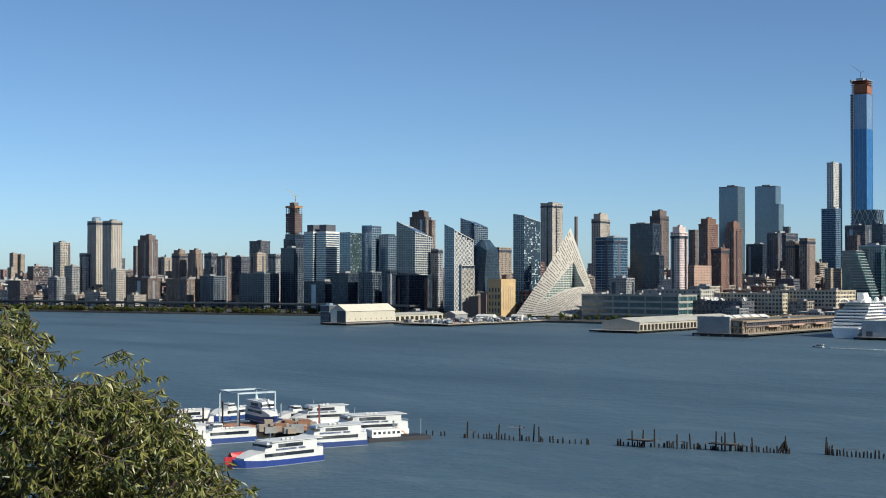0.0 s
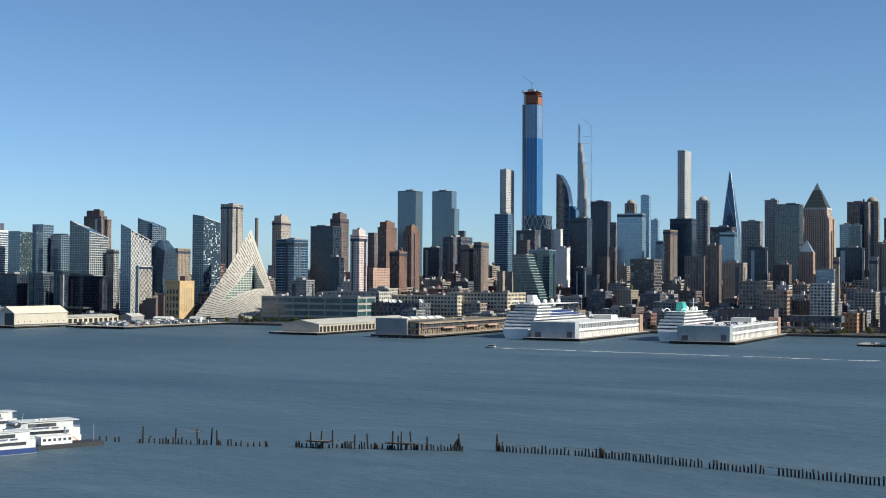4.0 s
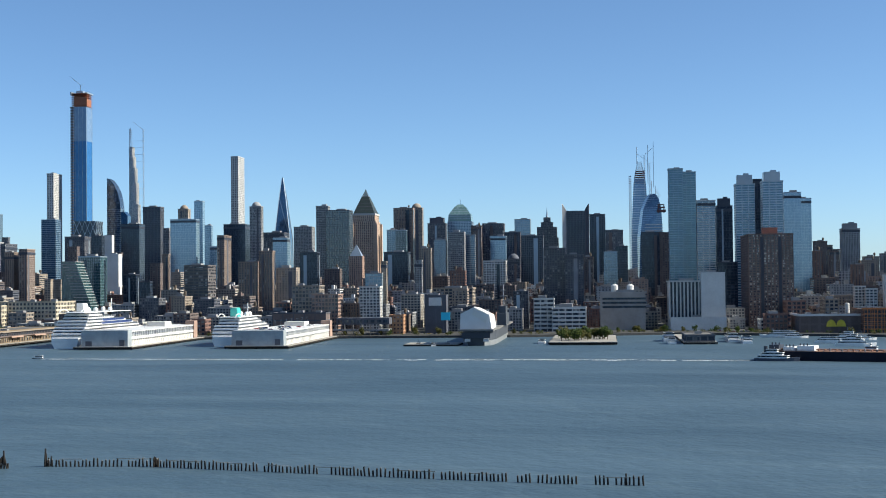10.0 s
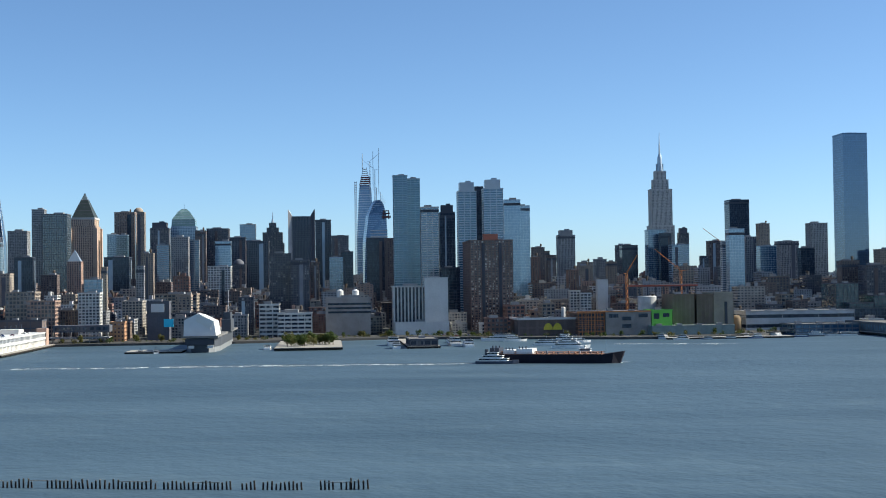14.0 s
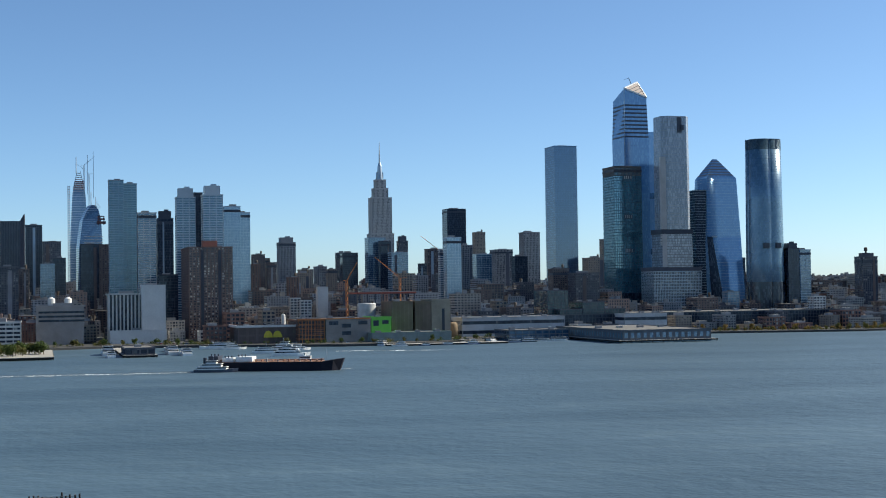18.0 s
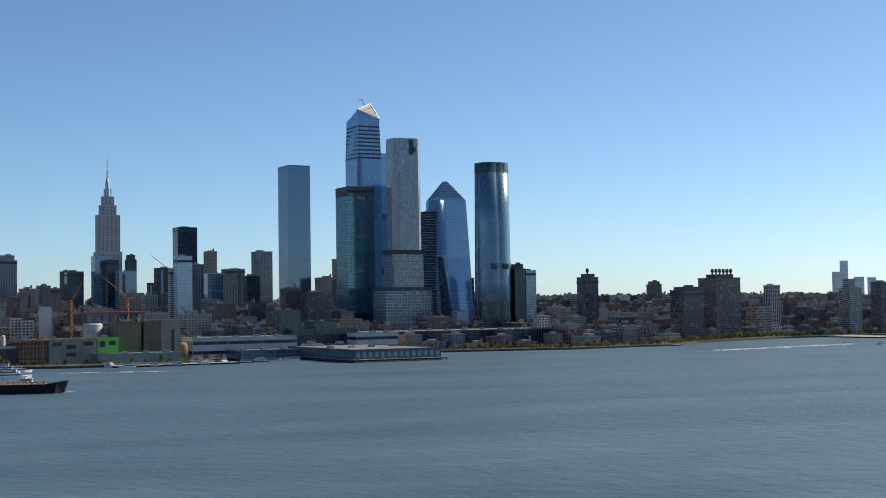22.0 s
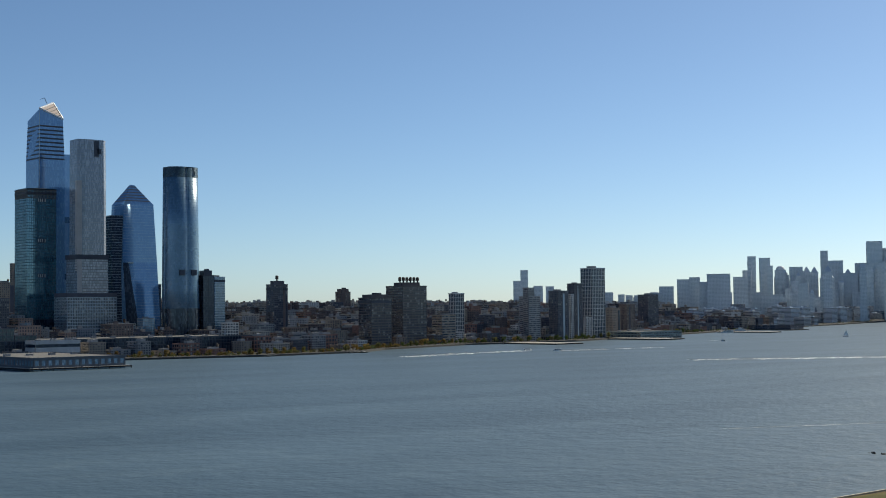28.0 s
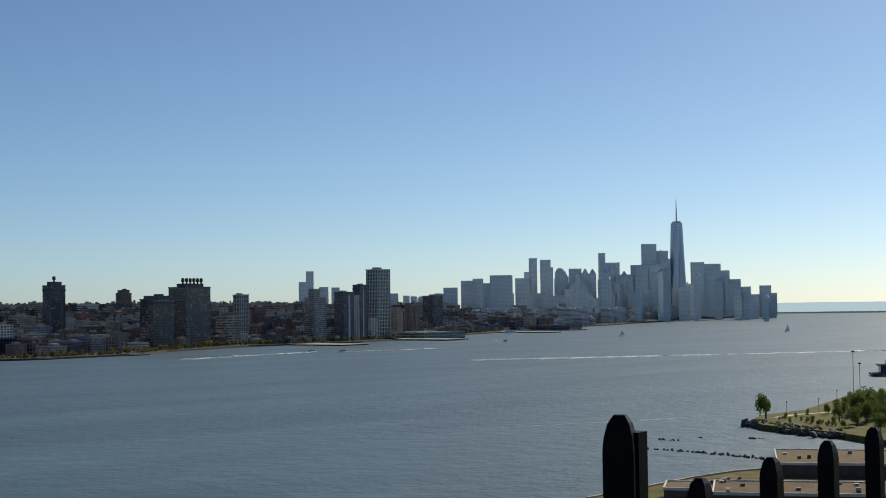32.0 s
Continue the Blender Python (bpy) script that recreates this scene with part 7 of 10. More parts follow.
ship = thing("aircraft_carrier", "grey museum aircraft carrier moored stern out", "ship", x, y, 0, GRID)
DONE.append((1390, 118, 270, 40))
hullring = [(0, 0.5), (0.04, 0.8), (0.15, 1), (0.8, 0.95), (0.93, 0.5), (1, 0.05)]
part("hull", loft_mesh("hull", [[(f * 262, -14.5 * w, -4), (f * 262, 14.5 * w, -4), (f * 262 - 2, 15.5 * w, 5), (f * 262 - 3, 16 * w, 13), (f * 262 - 3, -16 * w, 13), (f * 262 - 2, -15.5 * w, 5)] for f, w in hullring]), plain("navy_grey", (0.055, 0.062, 0.075), 0.6, size=14), ship, "grey steel hull")
# Sheen low on the hull is put into a paler belt.
part("hull_belt", loft_mesh("hull_belt", [[(f * 262 - 0.3, -15.2 * w - 0.15, -0.5), (f * 262 - 0.3, 15.2 * w + 0.15, -0.5), (f * 262 - 1.6, 15.6 * w + 0.15, 4.6), (f * 262 - 1.6, -15.6 * w - 0.15, 4.6)] for f, w in hullring]), plain("hull_sheen_grey", (0.24, 0.25, 0.26), 0.5, size=10), ship, "lower hull belt with sheen in its paler colour")
part("flight_deck", boxes_mesh("flight_deck", [(-7, 260, -16.5, 16.5, 13.4, 15.2)]), plain("deck_grey", (0.15, 0.145, 0.14), 0.8, size=10), ship, "pale flight deck edge")
part("hangar_opening", boxes_mesh("hangar_opening", [(-4.2, -3.4, -13, 13, 7, 12.6)]), C_BLACK, ship)
part("stern_gallery", boxes_mesh("stern_gallery", [(-5, -3.2, -12, -7, 4, 6.5), (-5, -3.2, 5, 10, 4, 6.5)]), C_WHITE, ship)
part("island", boxes_mesh("island", [(120, 165, -19, -10, 15.2, 27), (130, 155, -18, -11, 27, 34)]), plain("navy_grey", (0.055, 0.062, 0.075)), ship, "grey island superstructure")
part("lattice_mast", bars_mesh("lattice_mast", [((142, -15, 34), (142, -15, 56), 0.6), ((142, -19, 44), (142, -11, 44), 0.4), ((142, -18, 50), (142, -12, 50), 0.4)], 6), C_GREY, ship)
jet = loft_mesh("museum_jet", [[(q, -w, 0), (q, w, 0), (q, w, w * 1.6), (q, -w, w * 1.6)] for q, w in ((-7, 0.3), (-3, 0.9), (4, 0.8), (8, 0.15))])
for i in range(7):
    sx, sy = grid_xy(1264 + 75 + i * 22, 118 + (9 if i % 2 else 2))
    o = thing("museum_jet", "pale grey jet parked on the flight deck", "aircraft", sx, sy, 16.2, GRID + 0.6, group="jets on the flight deck")
    part("fuselage", jet, C_GREY, o)
    part("wing", loft_mesh("wing", [[(-2, -5.5, 0.7), (0.5, -5.5, 0.7), (0.5, -5.5, 0.9), (-2, -5.5, 0.9)], [(-3, 0, 0.6), (3, 0, 0.6), (3, 0, 1.0), (-3, 0, 1.0)], [(-2, 5.5, 0.7), (0.5, 5.5, 0.7), (0.5, 5.5, 0.9), (-2, 5.5, 0.9)]]), C_GREY, o)
    part("tail_fin", boxes_mesh("tail_fin", [(-7, -4.5, -0.12, 0.12, 0.5, 3.4)]), C_GREY, o)
    part("landing_leg", bars_mesh("landing_leg", [((3, 0, -1.0), (3, 0, 0.2), 0.18), ((-2, 1.2, -1.0), (-2, 1.2, 0.6), 0.18), ((-2, -1.2, -1.0), (-2, -1.2, 0.6), 0.18)]), C_BLACK, o)
x, y = grid_xy(1264, 118)
tent = thing("exhibition_pavilion", "white faceted fabric pavilion on the flight deck", "pavilion", x, y, 15.2, GRID)
prof = [(-14.5, 0), (-12.5, 13), (1.5, 20.3), (14, 14), (14.5, 0)]
part("pavilion_shell", loft_mesh("pavilion_shell", [[(-2, p, z) for p, z in prof], [(2, p * 1.0, z) for p, z in prof], [(62, p * 0.95, z * 0.92) for p, z in prof]]), plain("white_fabric", (0.60, 0.60, 0.60), 0.6, size=10, var=0.07), tent)
# Sunlight on this fold is put into a warmer fabric colour.
part("pavilion_facet", loft_mesh("pavilion_facet", [[(x, 2.4, 19.9), (x, -12.3, 13), (x, -9.3, 5.4), (x, 3, 13)] for x in (-2.6, -2.1)]), plain("sunlit_fabric", (0.60, 0.59, 0.56), 0.5, var=0.05), tent, "folded fabric facet with sunlight in its warmer colour")

deck("small_boat_pier", "low floating dock with moored workboats", 1258, 1300, 134, 184, 1.8)
deck("park_pier", "green park pier with a grove of trees", 1270, 1440, -10, 52)
deck("ferry_pier", "narrow concrete pier for sightseeing boats", 1272, 1460, -100, -70, 2.2)
_r = flat_building("floating_shed", "dark low boat shed on the sightseeing pier", 1275, 1340, -98, -72, 8, C_DARK, W_DARK, 5, 6, 2, 1.5)


def small_boat(name, label, s, n, length, turn, hullm=None, tiers=2, z=0.0, group=""):
    """A motor vessel: raked hull, cabin tiers with windows, mast."""
    x, y = grid_xy(s, n)
    o = thing(name, label, "boat", x, y, z, turn, group=group)
    b = length * 0.14
    part("hull", loft_mesh("hull", [[(f * length, -b * w, -0.8), (f * length, b * w, -0.8), (f * length + r, b * w * 1.1, h), (f * length + r, -b * w * 1.1, h)] for f, w, h, r in ((-0.5, 0.85, length * 0.06, 0), (-0.2, 1, length * 0.055, 0), (0.2, 0.95, length * 0.065, 0), (0.4, 0.5, length * 0.085, 0.2), (0.5, 0.05, length * 0.1, 0.8))]), hullm or M_SHIP, o)
    zz = length * 0.06
    for i in range(tiers):
        l0, l1 = -0.42 + 0.1 * i, 0.26 - 0.12 * i
        w = b * (0.9 - 0.12 * i)
        h = max(2.0, length * 0.07)
        part("cabin_glass", boxes_mesh("cabin_glass", [(l0 * length + 0.2, l1 * length - 0.2, -w + 0.15, w - 0.15, zz, zz + h)]), M_SHIPWIN, o)
        part("cabin_band", boxes_mesh("cabin_band", [(l0 * length, l1 * length, -w, w, zz, zz + h * 0.42), (l0 * length - 0.3, l1 * length + 0.3, -w - 0.2, w + 0.2, zz + h * 0.82, zz + h)]), M_SHIP, o)
        zz += h
    part("mast", bars_mesh("mast", [((-0.05 * length, 0, zz), (-0.08 * length, 0, zz + length * 0.14), 0.12), ((-0.07 * length, -b * 0.4, zz + length * 0.09), (-0.07 * length, b * 0.4, zz + length * 0.09), 0.08)]), C_STEEL, o)
    return o


for s, n, L, t, q in ((1352, -60, 42, 0, 2), (1300, -128, 34, 0, 2), (1330, -118, 40, 0, 2), (1390, -120, 30, 0, 1), (1290, -60, 28, 0, 2), (1420, -172, 36, 1.4, 2), (1310, 22 + 38, 24, 0, 1)):
    small_boat("sightseeing_boat", "white sightseeing boat moored at the pier", s, n, L, GRID + t, tiers=q, group="boats at the piers")
for s, n, L, t in ((1268, 145, 14, 0.3), (1266, 158, 18, 0.2), (1270, 172, 16, 0.1)):
    small_boat("workboat", "small white workboat at a floating dock", s, n, L, GRID + t, tiers=1, group="boats at the piers")
# yachts and patrol boats off the depot
for s, n, L, t, q in ((1288, -203, 30, -1.75, 2), (1330, -222, 34, 1.3, 3), (1226, -213, 34, -1.75, 4), (1402, -186, 24, -1.6, 3), (1350, -242, 24, -1.6, 2), (1400, -338, 20, 0.4, 2), (1430, -430, 24, 0.2, 1), (1450, -470, 26, 0.3, 1)):
    small_boat("motor_yacht", "white motor yacht lying off the depot", s, n, L, GRID + t, tiers=q, group="yachts")

# dark timber dock and patrol boats before the depot
deck("patrol_dock", "low dark timber dock along the depot wall", 1380, 1396, -470, -340, 1.8)
for u, n, L, t, q in ((1376, -352, 16, 1.5, 2), (1374, -378, 12, 1.6, 1), (1376, -402, 14, 1.5, 1), (1378, -430, 15, 1.6, 2), (1398, -482, 18, 1.4, 1), (1404, -500, 20, 1.3, 2), (1410, -520, 16, 1.5, 1), (1405, -535, 22, 1.4, 1), (1430, -545, 26, 1.5, 1)):
    small_boat("patrol_boat", "small white workboat at the depot dock", u, n, L, GRID + t, (M_NAVY, M_SHIP, C_DARK)[L % 3], tiers=q, group="boats at the piers")

# barge and tug under way
x, y = grid_xy(1007, -163)
brg = thing("oil_barge", "long black oil barge with rusty deck pipes", "barge", x, y, 0, GRID - radians(110))
L = 100
part("hull", loft_mesh("hull", [[(q, -9.5 * w, -1), (q, 9.5 * w, -1), (q + r, 9.5 * w, h), (q + r, -9.5 * w, h)] for q, r, h, w in ((-L / 2, 0, 6.4, 1), (-L / 2 + 4, 0, 6.4, 1), (L / 2 - 14, 0, 6.4, 1), (L / 2 - 7, 1.5, 7.6, 0.85), (L / 2 - 2, 3.5, 8.6, 0.35))]), plain("barge_black", (0.014, 0.014, 0.024), 0.8, size=8, var=0.3, spec=0.2), brg)
part("deck_plate", boxes_mesh("deck_plate", [(-L / 2 + 0.5, L / 2 - 14, -9, 9, 6.4, 6.65)]), M_RUST, brg)
part("rail", bars_mesh("rail", [((-L / 2 + 1, sg * 9.2, z), (L / 2 - 14, sg * 9.2, z), 0.07) for sg in (-1, 1) for z in (7.1, 7.6)]), M_RUST, brg)
for i in range(8):
    part("deck_pipe", bars_mesh("deck_pipe", [((-24 + i * 8, -7, 7.6), (-24 + i * 8, 7, 7.6), 0.35), ((-24 + i * 8, -7, 6.5), (-24 + i * 8, -7, 7.6), 0.3)], 6), M_RUST, brg)
    part("deck_valve", boxes_mesh("deck_valve", [(-21 + i * 8, -20 + i * 8, -6, -4.8, 6.6, 8.2 + (i % 3) * 0.4)]), (C_DARK, M_RUST, C_GREY)[i % 3], brg)
part("long_pipe", bars_mesh("long_pipe", [((-46, -1, 7.8), (36, -1, 7.8), 0.35), ((-46, 1, 7.8), (36, 1, 7.8), 0.35)], 6), M_RUST, brg)
for q0, q1, h in ((-37, -29, 9.6), (-27, -15, 10.4), (-47, -40, 11)):
    part("deck_house", boxes_mesh("deck_house", [(q0, q1, -7.5, 7.5, 6.6, h)]), M_SHIP if h < 11 else C_BLACK, brg, "white deck house" if h < 11 else "black stern house")
    for i in range(3):
        part("deck_vent", bars_mesh("deck_vent", [((q0 + 1.5 + i * 2.5, -4, h), (q0 + 1.5 + i * 2.5, -4, h + 1.6), 0.5)], 6), C_BLACK, brg)
part("bow_mast", bars_mesh("bow_mast", [((L / 2 - 12, 0, 6.5), (L / 2 - 12, 0, 16), 0.15)]), C_STEEL, brg)
tug = small_boat("tugboat", "white and dark tugboat pushing the barge", 1006, -120.5, 31, GRID - radians(110), plain("tug_dark", (0.06, 0.07, 0.10), 0.5), 3)
part("funnel", loft_mesh("funnel", [circle(1.4, 5, 10, -8, 0), circle(1.3, 10.5, 10, -8, 0)]), C_BLACK, tug)

# white tug lashed to the barge's far side
small_boat("tugboat", "tall white tugboat lashed beside the barge", 1022, -192, 34, GRID - radians(110), M_SHIP, 4)

# Depot row and the long dark pier shed
M_MESHWALL = plain("depot_concrete", (0.30, 0.28, 0.26), 0.85, size=10)
_vb = plain("vent_brown", (0.16, 0.125, 0.10), 0.9, size=12)
_depot = flat_building("depot_block", "long grey concrete depot with ramps", 1460, 1540, -341, -292, 27, M_MESHWALL, M_MESHWALL, 9, 18, 0.5, 0.6)
for y, z in ((2, 12), (2, 20), (-16, 23), (16, 23)):
    part("loading_opening", boxes_mesh("loading_opening", [(-40.6, -39, y - 5, y + 5, z - 2, z + 2)]), W_BLACK, _depot, "dark loading opening")
part("roof_edge", boxes_mesh("roof_edge", [(-41, -40.2, -24, 56, 27, 28.2)]), C_ORANGE, _depot, "orange safety edge")
_site = flat_building("depot_extension", "open steel frame extension wrapped in orange scaffold", 1462, 1530, -291, -262, 26, M_RUST, W_BLACK, 5.2, 5.0, 0.7, 0.6)
part("scaffold", boxes_mesh("scaffold", [(-35.2, -34.8, -14 + i * 3.4, -13.6 + i * 3.4, 2.4, 28) for i in range(9)] + [(-35.2, -34.8, -14, 14, z, z + 0.4) for z in (6, 10, 14, 18, 22, 27)]), C_ORANGE, _site, "orange builders scaffold", kind="stuff")
_r = flat_building("lime_green_block", "bright lime green painted end building", 1460, 1500, -364, -342, 28, M_LIMEGREEN, M_LIMEGREEN, 9, 9, 5.0, 5.0)
for y0, y1, z0, z1 in ((3, 9, 19, 25), (-8, -1, 21, 25), (-9, -5, 5, 9)):
    part("dark_window", boxes_mesh("dark_window", [(-20.6, -19.5, y0, y1, z0, z1)]), W_BLACK, _r, "dark window opening")
flat_building("grey_green_shed", "long grey-green waterside shed", 1440, 1480, -426, -338, 11.5, M_GREENGREY, plain("greygreen_sheet", (0.2, 0.25, 0.24)), 4, 12, 0.3, 0.5)
flat_building("brown_vent_block", "large blank brown ventilation block", 1500, 1550, -399, -375, 44, _vb, _vb, 40, 5, 1.0, 1.6)
flat_building("brown_vent_block", "second blank brown ventilation block", 1500, 1550, -420.5, -402, 44, _vb, _vb, 40, 5, 1.0, 1.6)
_r = flat_building("vent_tower", "plain taupe concrete vent tower with a dark slot", 1500, 1550, -443, -421, 46, plain("vent_taupe", (0.30, 0.26, 0.21), 0.9, size=12), plain("vent_taupe", (0.30, 0.26, 0.21)), 40, 15, 1.0, 0.6)
part("dark_slot", boxes_mesh("dark_slot", [(-25.6, -24, -4, -1, 4, 36)]), C_BLACK, _r, "tall dark slot")
_r = mark("storage_tank", "white cylindrical storage tank", 1542, -356, 22, 22, category="tank")
part("tank_shell", loft_mesh("tank_shell", [circle(10.6, 2, 32), circle(10.6, 42, 32), circle(9.6, 43, 32)]), plain("tank_white", (0.46, 0.47, 0.48), 0.6, size=9), _r, smooth=False)
_r = mark("steel_frame_deck", "bare steel building frame with a red-edged top deck", 1630, -395, 60, 70, category="structure")
part("steel_deck", boxes_mesh("steel_deck", [(-30, 30, -35, 35, z, z + 1.6) for z in (40, 53)]), C_DARK, _r)
part("deck_edge", boxes_mesh("deck_edge", [(-30.8, -30, -35, 35, 53.4, 55.4), (-30, 30, 35, 35.8, 53.4, 55.4)]), plain("edge_red", (0.34, 0.09, 0.06), 0.8, size=3), _r, "red safety edge")
part("deck_slab", boxes_mesh("deck_slab", [(-29, 29, -34, 10, 55.4, 56.2)]), C_BEIGE, _r, "pale fresh concrete slab")
for i in range(8):
    part("column", boxes_mesh("column", [(-29, -27.4, -34 + i * 9.6, -32.6 + i * 9.6, 2, 53)]), C_DARK, _r)
for u, n, h, j, t in ((1560, -337, 66, 26, 3.4), (1700, -436, 70, 34, 1.7), (1900, -560, 100, 40, 1.2)):
    o = mark("tower_crane", "orange lattice tower crane over the building site", u, n, 2, 2, category="crane")
    crane(o, 0, 0, 2.4, h, j, t, C_ORANGE, 1.0)
_r = flat_building("bus_garage", "low brown bus garage with a pale roof edge", 1475, 1540, -281, -200, 20, C_BROWN, C_BROWN, 9, 10, 2, 3)
part("roof_edge", boxes_mesh("roof_edge", [(-34, -32.4, -41, 41, 19.6, 22), (-34, 32, 40.5, 42, 19.6, 22)]), C_WHITE, _r, "thick white roof edge")
_r = mark("painted_gables", "two yellow painted lobes on the garage wall", 1473, -237, 1, 1, category="mural")
for q in (-5, 5):
    part("painted_lobe", loft_mesh("painted_lobe", [[(0.3, q + 5 * math.cos(t), 8 + 8 * math.sin(t)) for t in np.linspace(0.1, 3.04, 9)], [(-0.3, q + 5 * math.cos(t), 8 + 8 * math.sin(t)) for t in np.linspace(0.1, 3.04, 9)]]), plain("mural_yellow", (0.60, 0.48, 0.05), 0.7), _r)
_r = mark("small_white_tank", "slim white roof tank behind the garage", 1560, -263, 6, 6, category="tank")
part("tank_shell", loft_mesh("tank_shell", [circle(2.6, 2, 16), circle(2.6, 31, 16), circle(1.6, 32, 16)]), C_WHITE, _r)
_r = mark("digester_tank", "round ochre tank beside the long white hall", 1524, -452, 14, 14, category="tank")
part("tank_shell", loft_mesh("tank_shell", [circle(7, 2, 24), circle(7, 17, 24), circle(5.6, 20, 24)]), M_OCHRE, _r, smooth=True)
flat_building("convention_hall", "long low convention hall of dark blue glass", 1606, 1720, -1010, -600, 24, plain("hall_slate", (0.06, 0.075, 0.09), 0.5, size=16), W_BLACK, 4, 4.5, 0.5, 0.4)
for q, e, h in ((-683, -654, 39), (-653, -623, 30), (-711, -684, 30), (-640, -612, 54)):
    flat_building("glass_hall_block", "stepped dark glass block of the convention hall", 1625 if h < 50 else 1640, 1690, q, e, h, C_DARK, W_GREEN, 4, 4.5, 0.5, 0.4)
flat_building("low_pier_shed", "low dark river building beside the pier shed", 1440, 1490, -562, -492, 11, plain("pier_slate", (0.085, 0.10, 0.12), 0.7, size=9), W_BLUE, 4, 8, 1.2, 1.0)
for n0, n1, h in ((-588, -463, 24), (-738, -682, 24)):
    flat_building("white_canopy_hall", "long low white hall with a dark window strip", 1520 if n1 > -500 else 1560, 1590, n0, n1, h, plain("hall_white", (0.40, 0.41, 0.42), 0.6, size=16), W_BLACK, 10, 40, 7.0, 0.6)
deck("dark_pier", "broad dark pier on piles", 1304, 1500, -674, -564, 3)
flat_building("dark_pier_shed", "long low dark pier shed with pale doors", 1309, 1500, -669, -570, 12.5, plain("pier_slate", (0.085, 0.10, 0.12), 0.7, size=9), W_PALE, 8, 7, 4.4, 3.2, 3)
deck("low_finger_pier", "low narrow timber pier", 1470, 1580, -960, -945, 1.6)
deck("low_finger_pier", "low narrow timber pier with a shed", 1480, 1570, -1110, -1080, 1.6)
deck("wide_low_pier", "wide low pier with barges", 1520, 1640, -1560, -1500, 2.0)
deck("long_grey_pier", "long grey recreation pier", 1560, 1800, -1850, -1790, 2.4)
flat_building("recreation_shed", "long grey-green low pier building", 1660, 1840, -1960, -1850, 12, M_GREENGREY, W_DARK, 5, 8, 2.5, 2)
x, y = grid_xy(1330, 205)
# billboards of the river road
_r = mark("billboard", "bright cyan billboard on a steel post", 1490, 172, 2, 14, category="billboard")
part("panel", boxes_mesh("panel", [(-0.5, 0.5, -5, 5, 17.5, 26)]), M_SCREEN, _r)
part("post", bars_mesh("post", [((0, -3, 2), (0, -3, 17.6), 0.4), ((0, 3, 2), (0, 3, 17.6), 0.4)]), C_DARK, _r)
_r = flat_building("dark_loft_block", "black brick loft with a white billboard on its wall", 1512, 1532, 174, 197, 44, C_DARK, C_DARK, 40, 12, 1.0, 1.0)
part("billboard_panel", boxes_mesh("billboard_panel", [(-11, -10.3, -6.5, 7.5, 33, 42)]), C_WHITE, _r, "white billboard")
flat_building("low_terminal_shed", "long dark low shed behind the passenger terminal", 1500, 1524, 306, 366, 26, C_DARK, C_BROWN, 9, 12, 1.4, 1.0)
flat_building("brick_loft", "warm orange brick loft with a stair wall", 1494, 1520, 219, 234, 23, plain("orange_brick", (0.42, 0.23, 0.13), 0.9, size=9), W_DARK, 4.2, 4.0, 2.4, 2.0)
flat_building("brick_loft", "tan brick loft with deep window bays", 1540, 1570, 300, 330, 46, C_PINK, W_DARK, 4.4, 4.0, 1.6, 1.2)
flat_building("brick_loft", "stepped tan loft behind the terminal", 1580, 1610, 330, 362, 56, C_TAN, W_DARK, 4.4, 4.0, 1.6, 1.2)
_r = mark("raised_roadway", "dark two-level raised roadway on columns", 1482, 260, 22, 58, category="viaduct")
part("upper_deck", boxes_mesh("upper_deck", [(-10, 10, -29, 29, 14, 21)]), C_DARK, _r, "dark upper storey")
part("lower_deck", boxes_mesh("lower_deck", [(-13, 8, -29, 32, 7.4, 9)]), C_GREY, _r)
part("opening_row", boxes_mesh("opening_row", [(-10.4, -9, -27 + i * 7, -22.6 + i * 7, 16, 19) for i in range(8)]), W_BLACK, _r, "dark window openings", kind="stuff")
for i in range(7):
    part("column", boxes_mesh("column", [(-11, -10, -28 + i * 9.4, -27 + i * 9.4, 2, 14)]), C_BEIGE, _r)
# parkway on columns along the northern shore
_r = tagged(new("elevated_parkway"), "long grey elevated parkway on columns above the shore", "viaduct")
PARKWAY = ((1338, 2300), (1345, 1962), (1395, 1650), (1450, 1360), (1465, 1200))
for (s0, n0), (s1, n1) in zip(PARKWAY, PARKWAY[1:]):
    k = max(1, int(math.hypot(s1 - s0, n1 - n0) / 26))
    for i in range(k):
        p, q = (grid_xy(s0 + (s1 - s0) * f, n0 + (n1 - n0) * f) for f in (i / k, (i + 1) / k))
        mx, my = (p[0] + q[0]) / 2, (p[1] + q[1]) / 2
        ang = math.atan2(q[1] - p[1], q[0] - p[0])
        half = math.hypot(q[0] - p[0], q[1] - p[1]) / 2 + 0.1
        me = boxes_mesh("deck_span", [(-half, half, -11, 11, 15.6, 16.6), (-half, half, -11.2, -10.9, 16.6, 17.4), (-half, half, 10.9, 11.2, 16.6, 17.4), (-half, half, -9, -8.2, 14.4, 15.6), (-half, half, 8.2, 9, 14.4, 15.6)])
        # The viaduct's shade side is put into this dark concrete colour.
        part("deck_span", me, plain("shaded_concrete", (0.11, 0.115, 0.12), 0.9, size=9), _r).matrix_basis = Matrix.Translation((mx, my, 0)) @ Matrix.Rotation(ang, 4, "Z")
        me = boxes_mesh("column", [(-0.7, 0.7, -9, -7.6, 0, 14.4), (-0.7, 0.7, 7.6, 9, 0, 14.4), (-0.6, 0.6, -9, 9, 13.4, 14.4)])
        part("column", me, plain("shaded_concrete", (0.11, 0.115, 0.12)), _r).matrix_basis = Matrix.Translation((p[0], p[1], 0)) @ Matrix.Rotation(ang, 4, "Z")

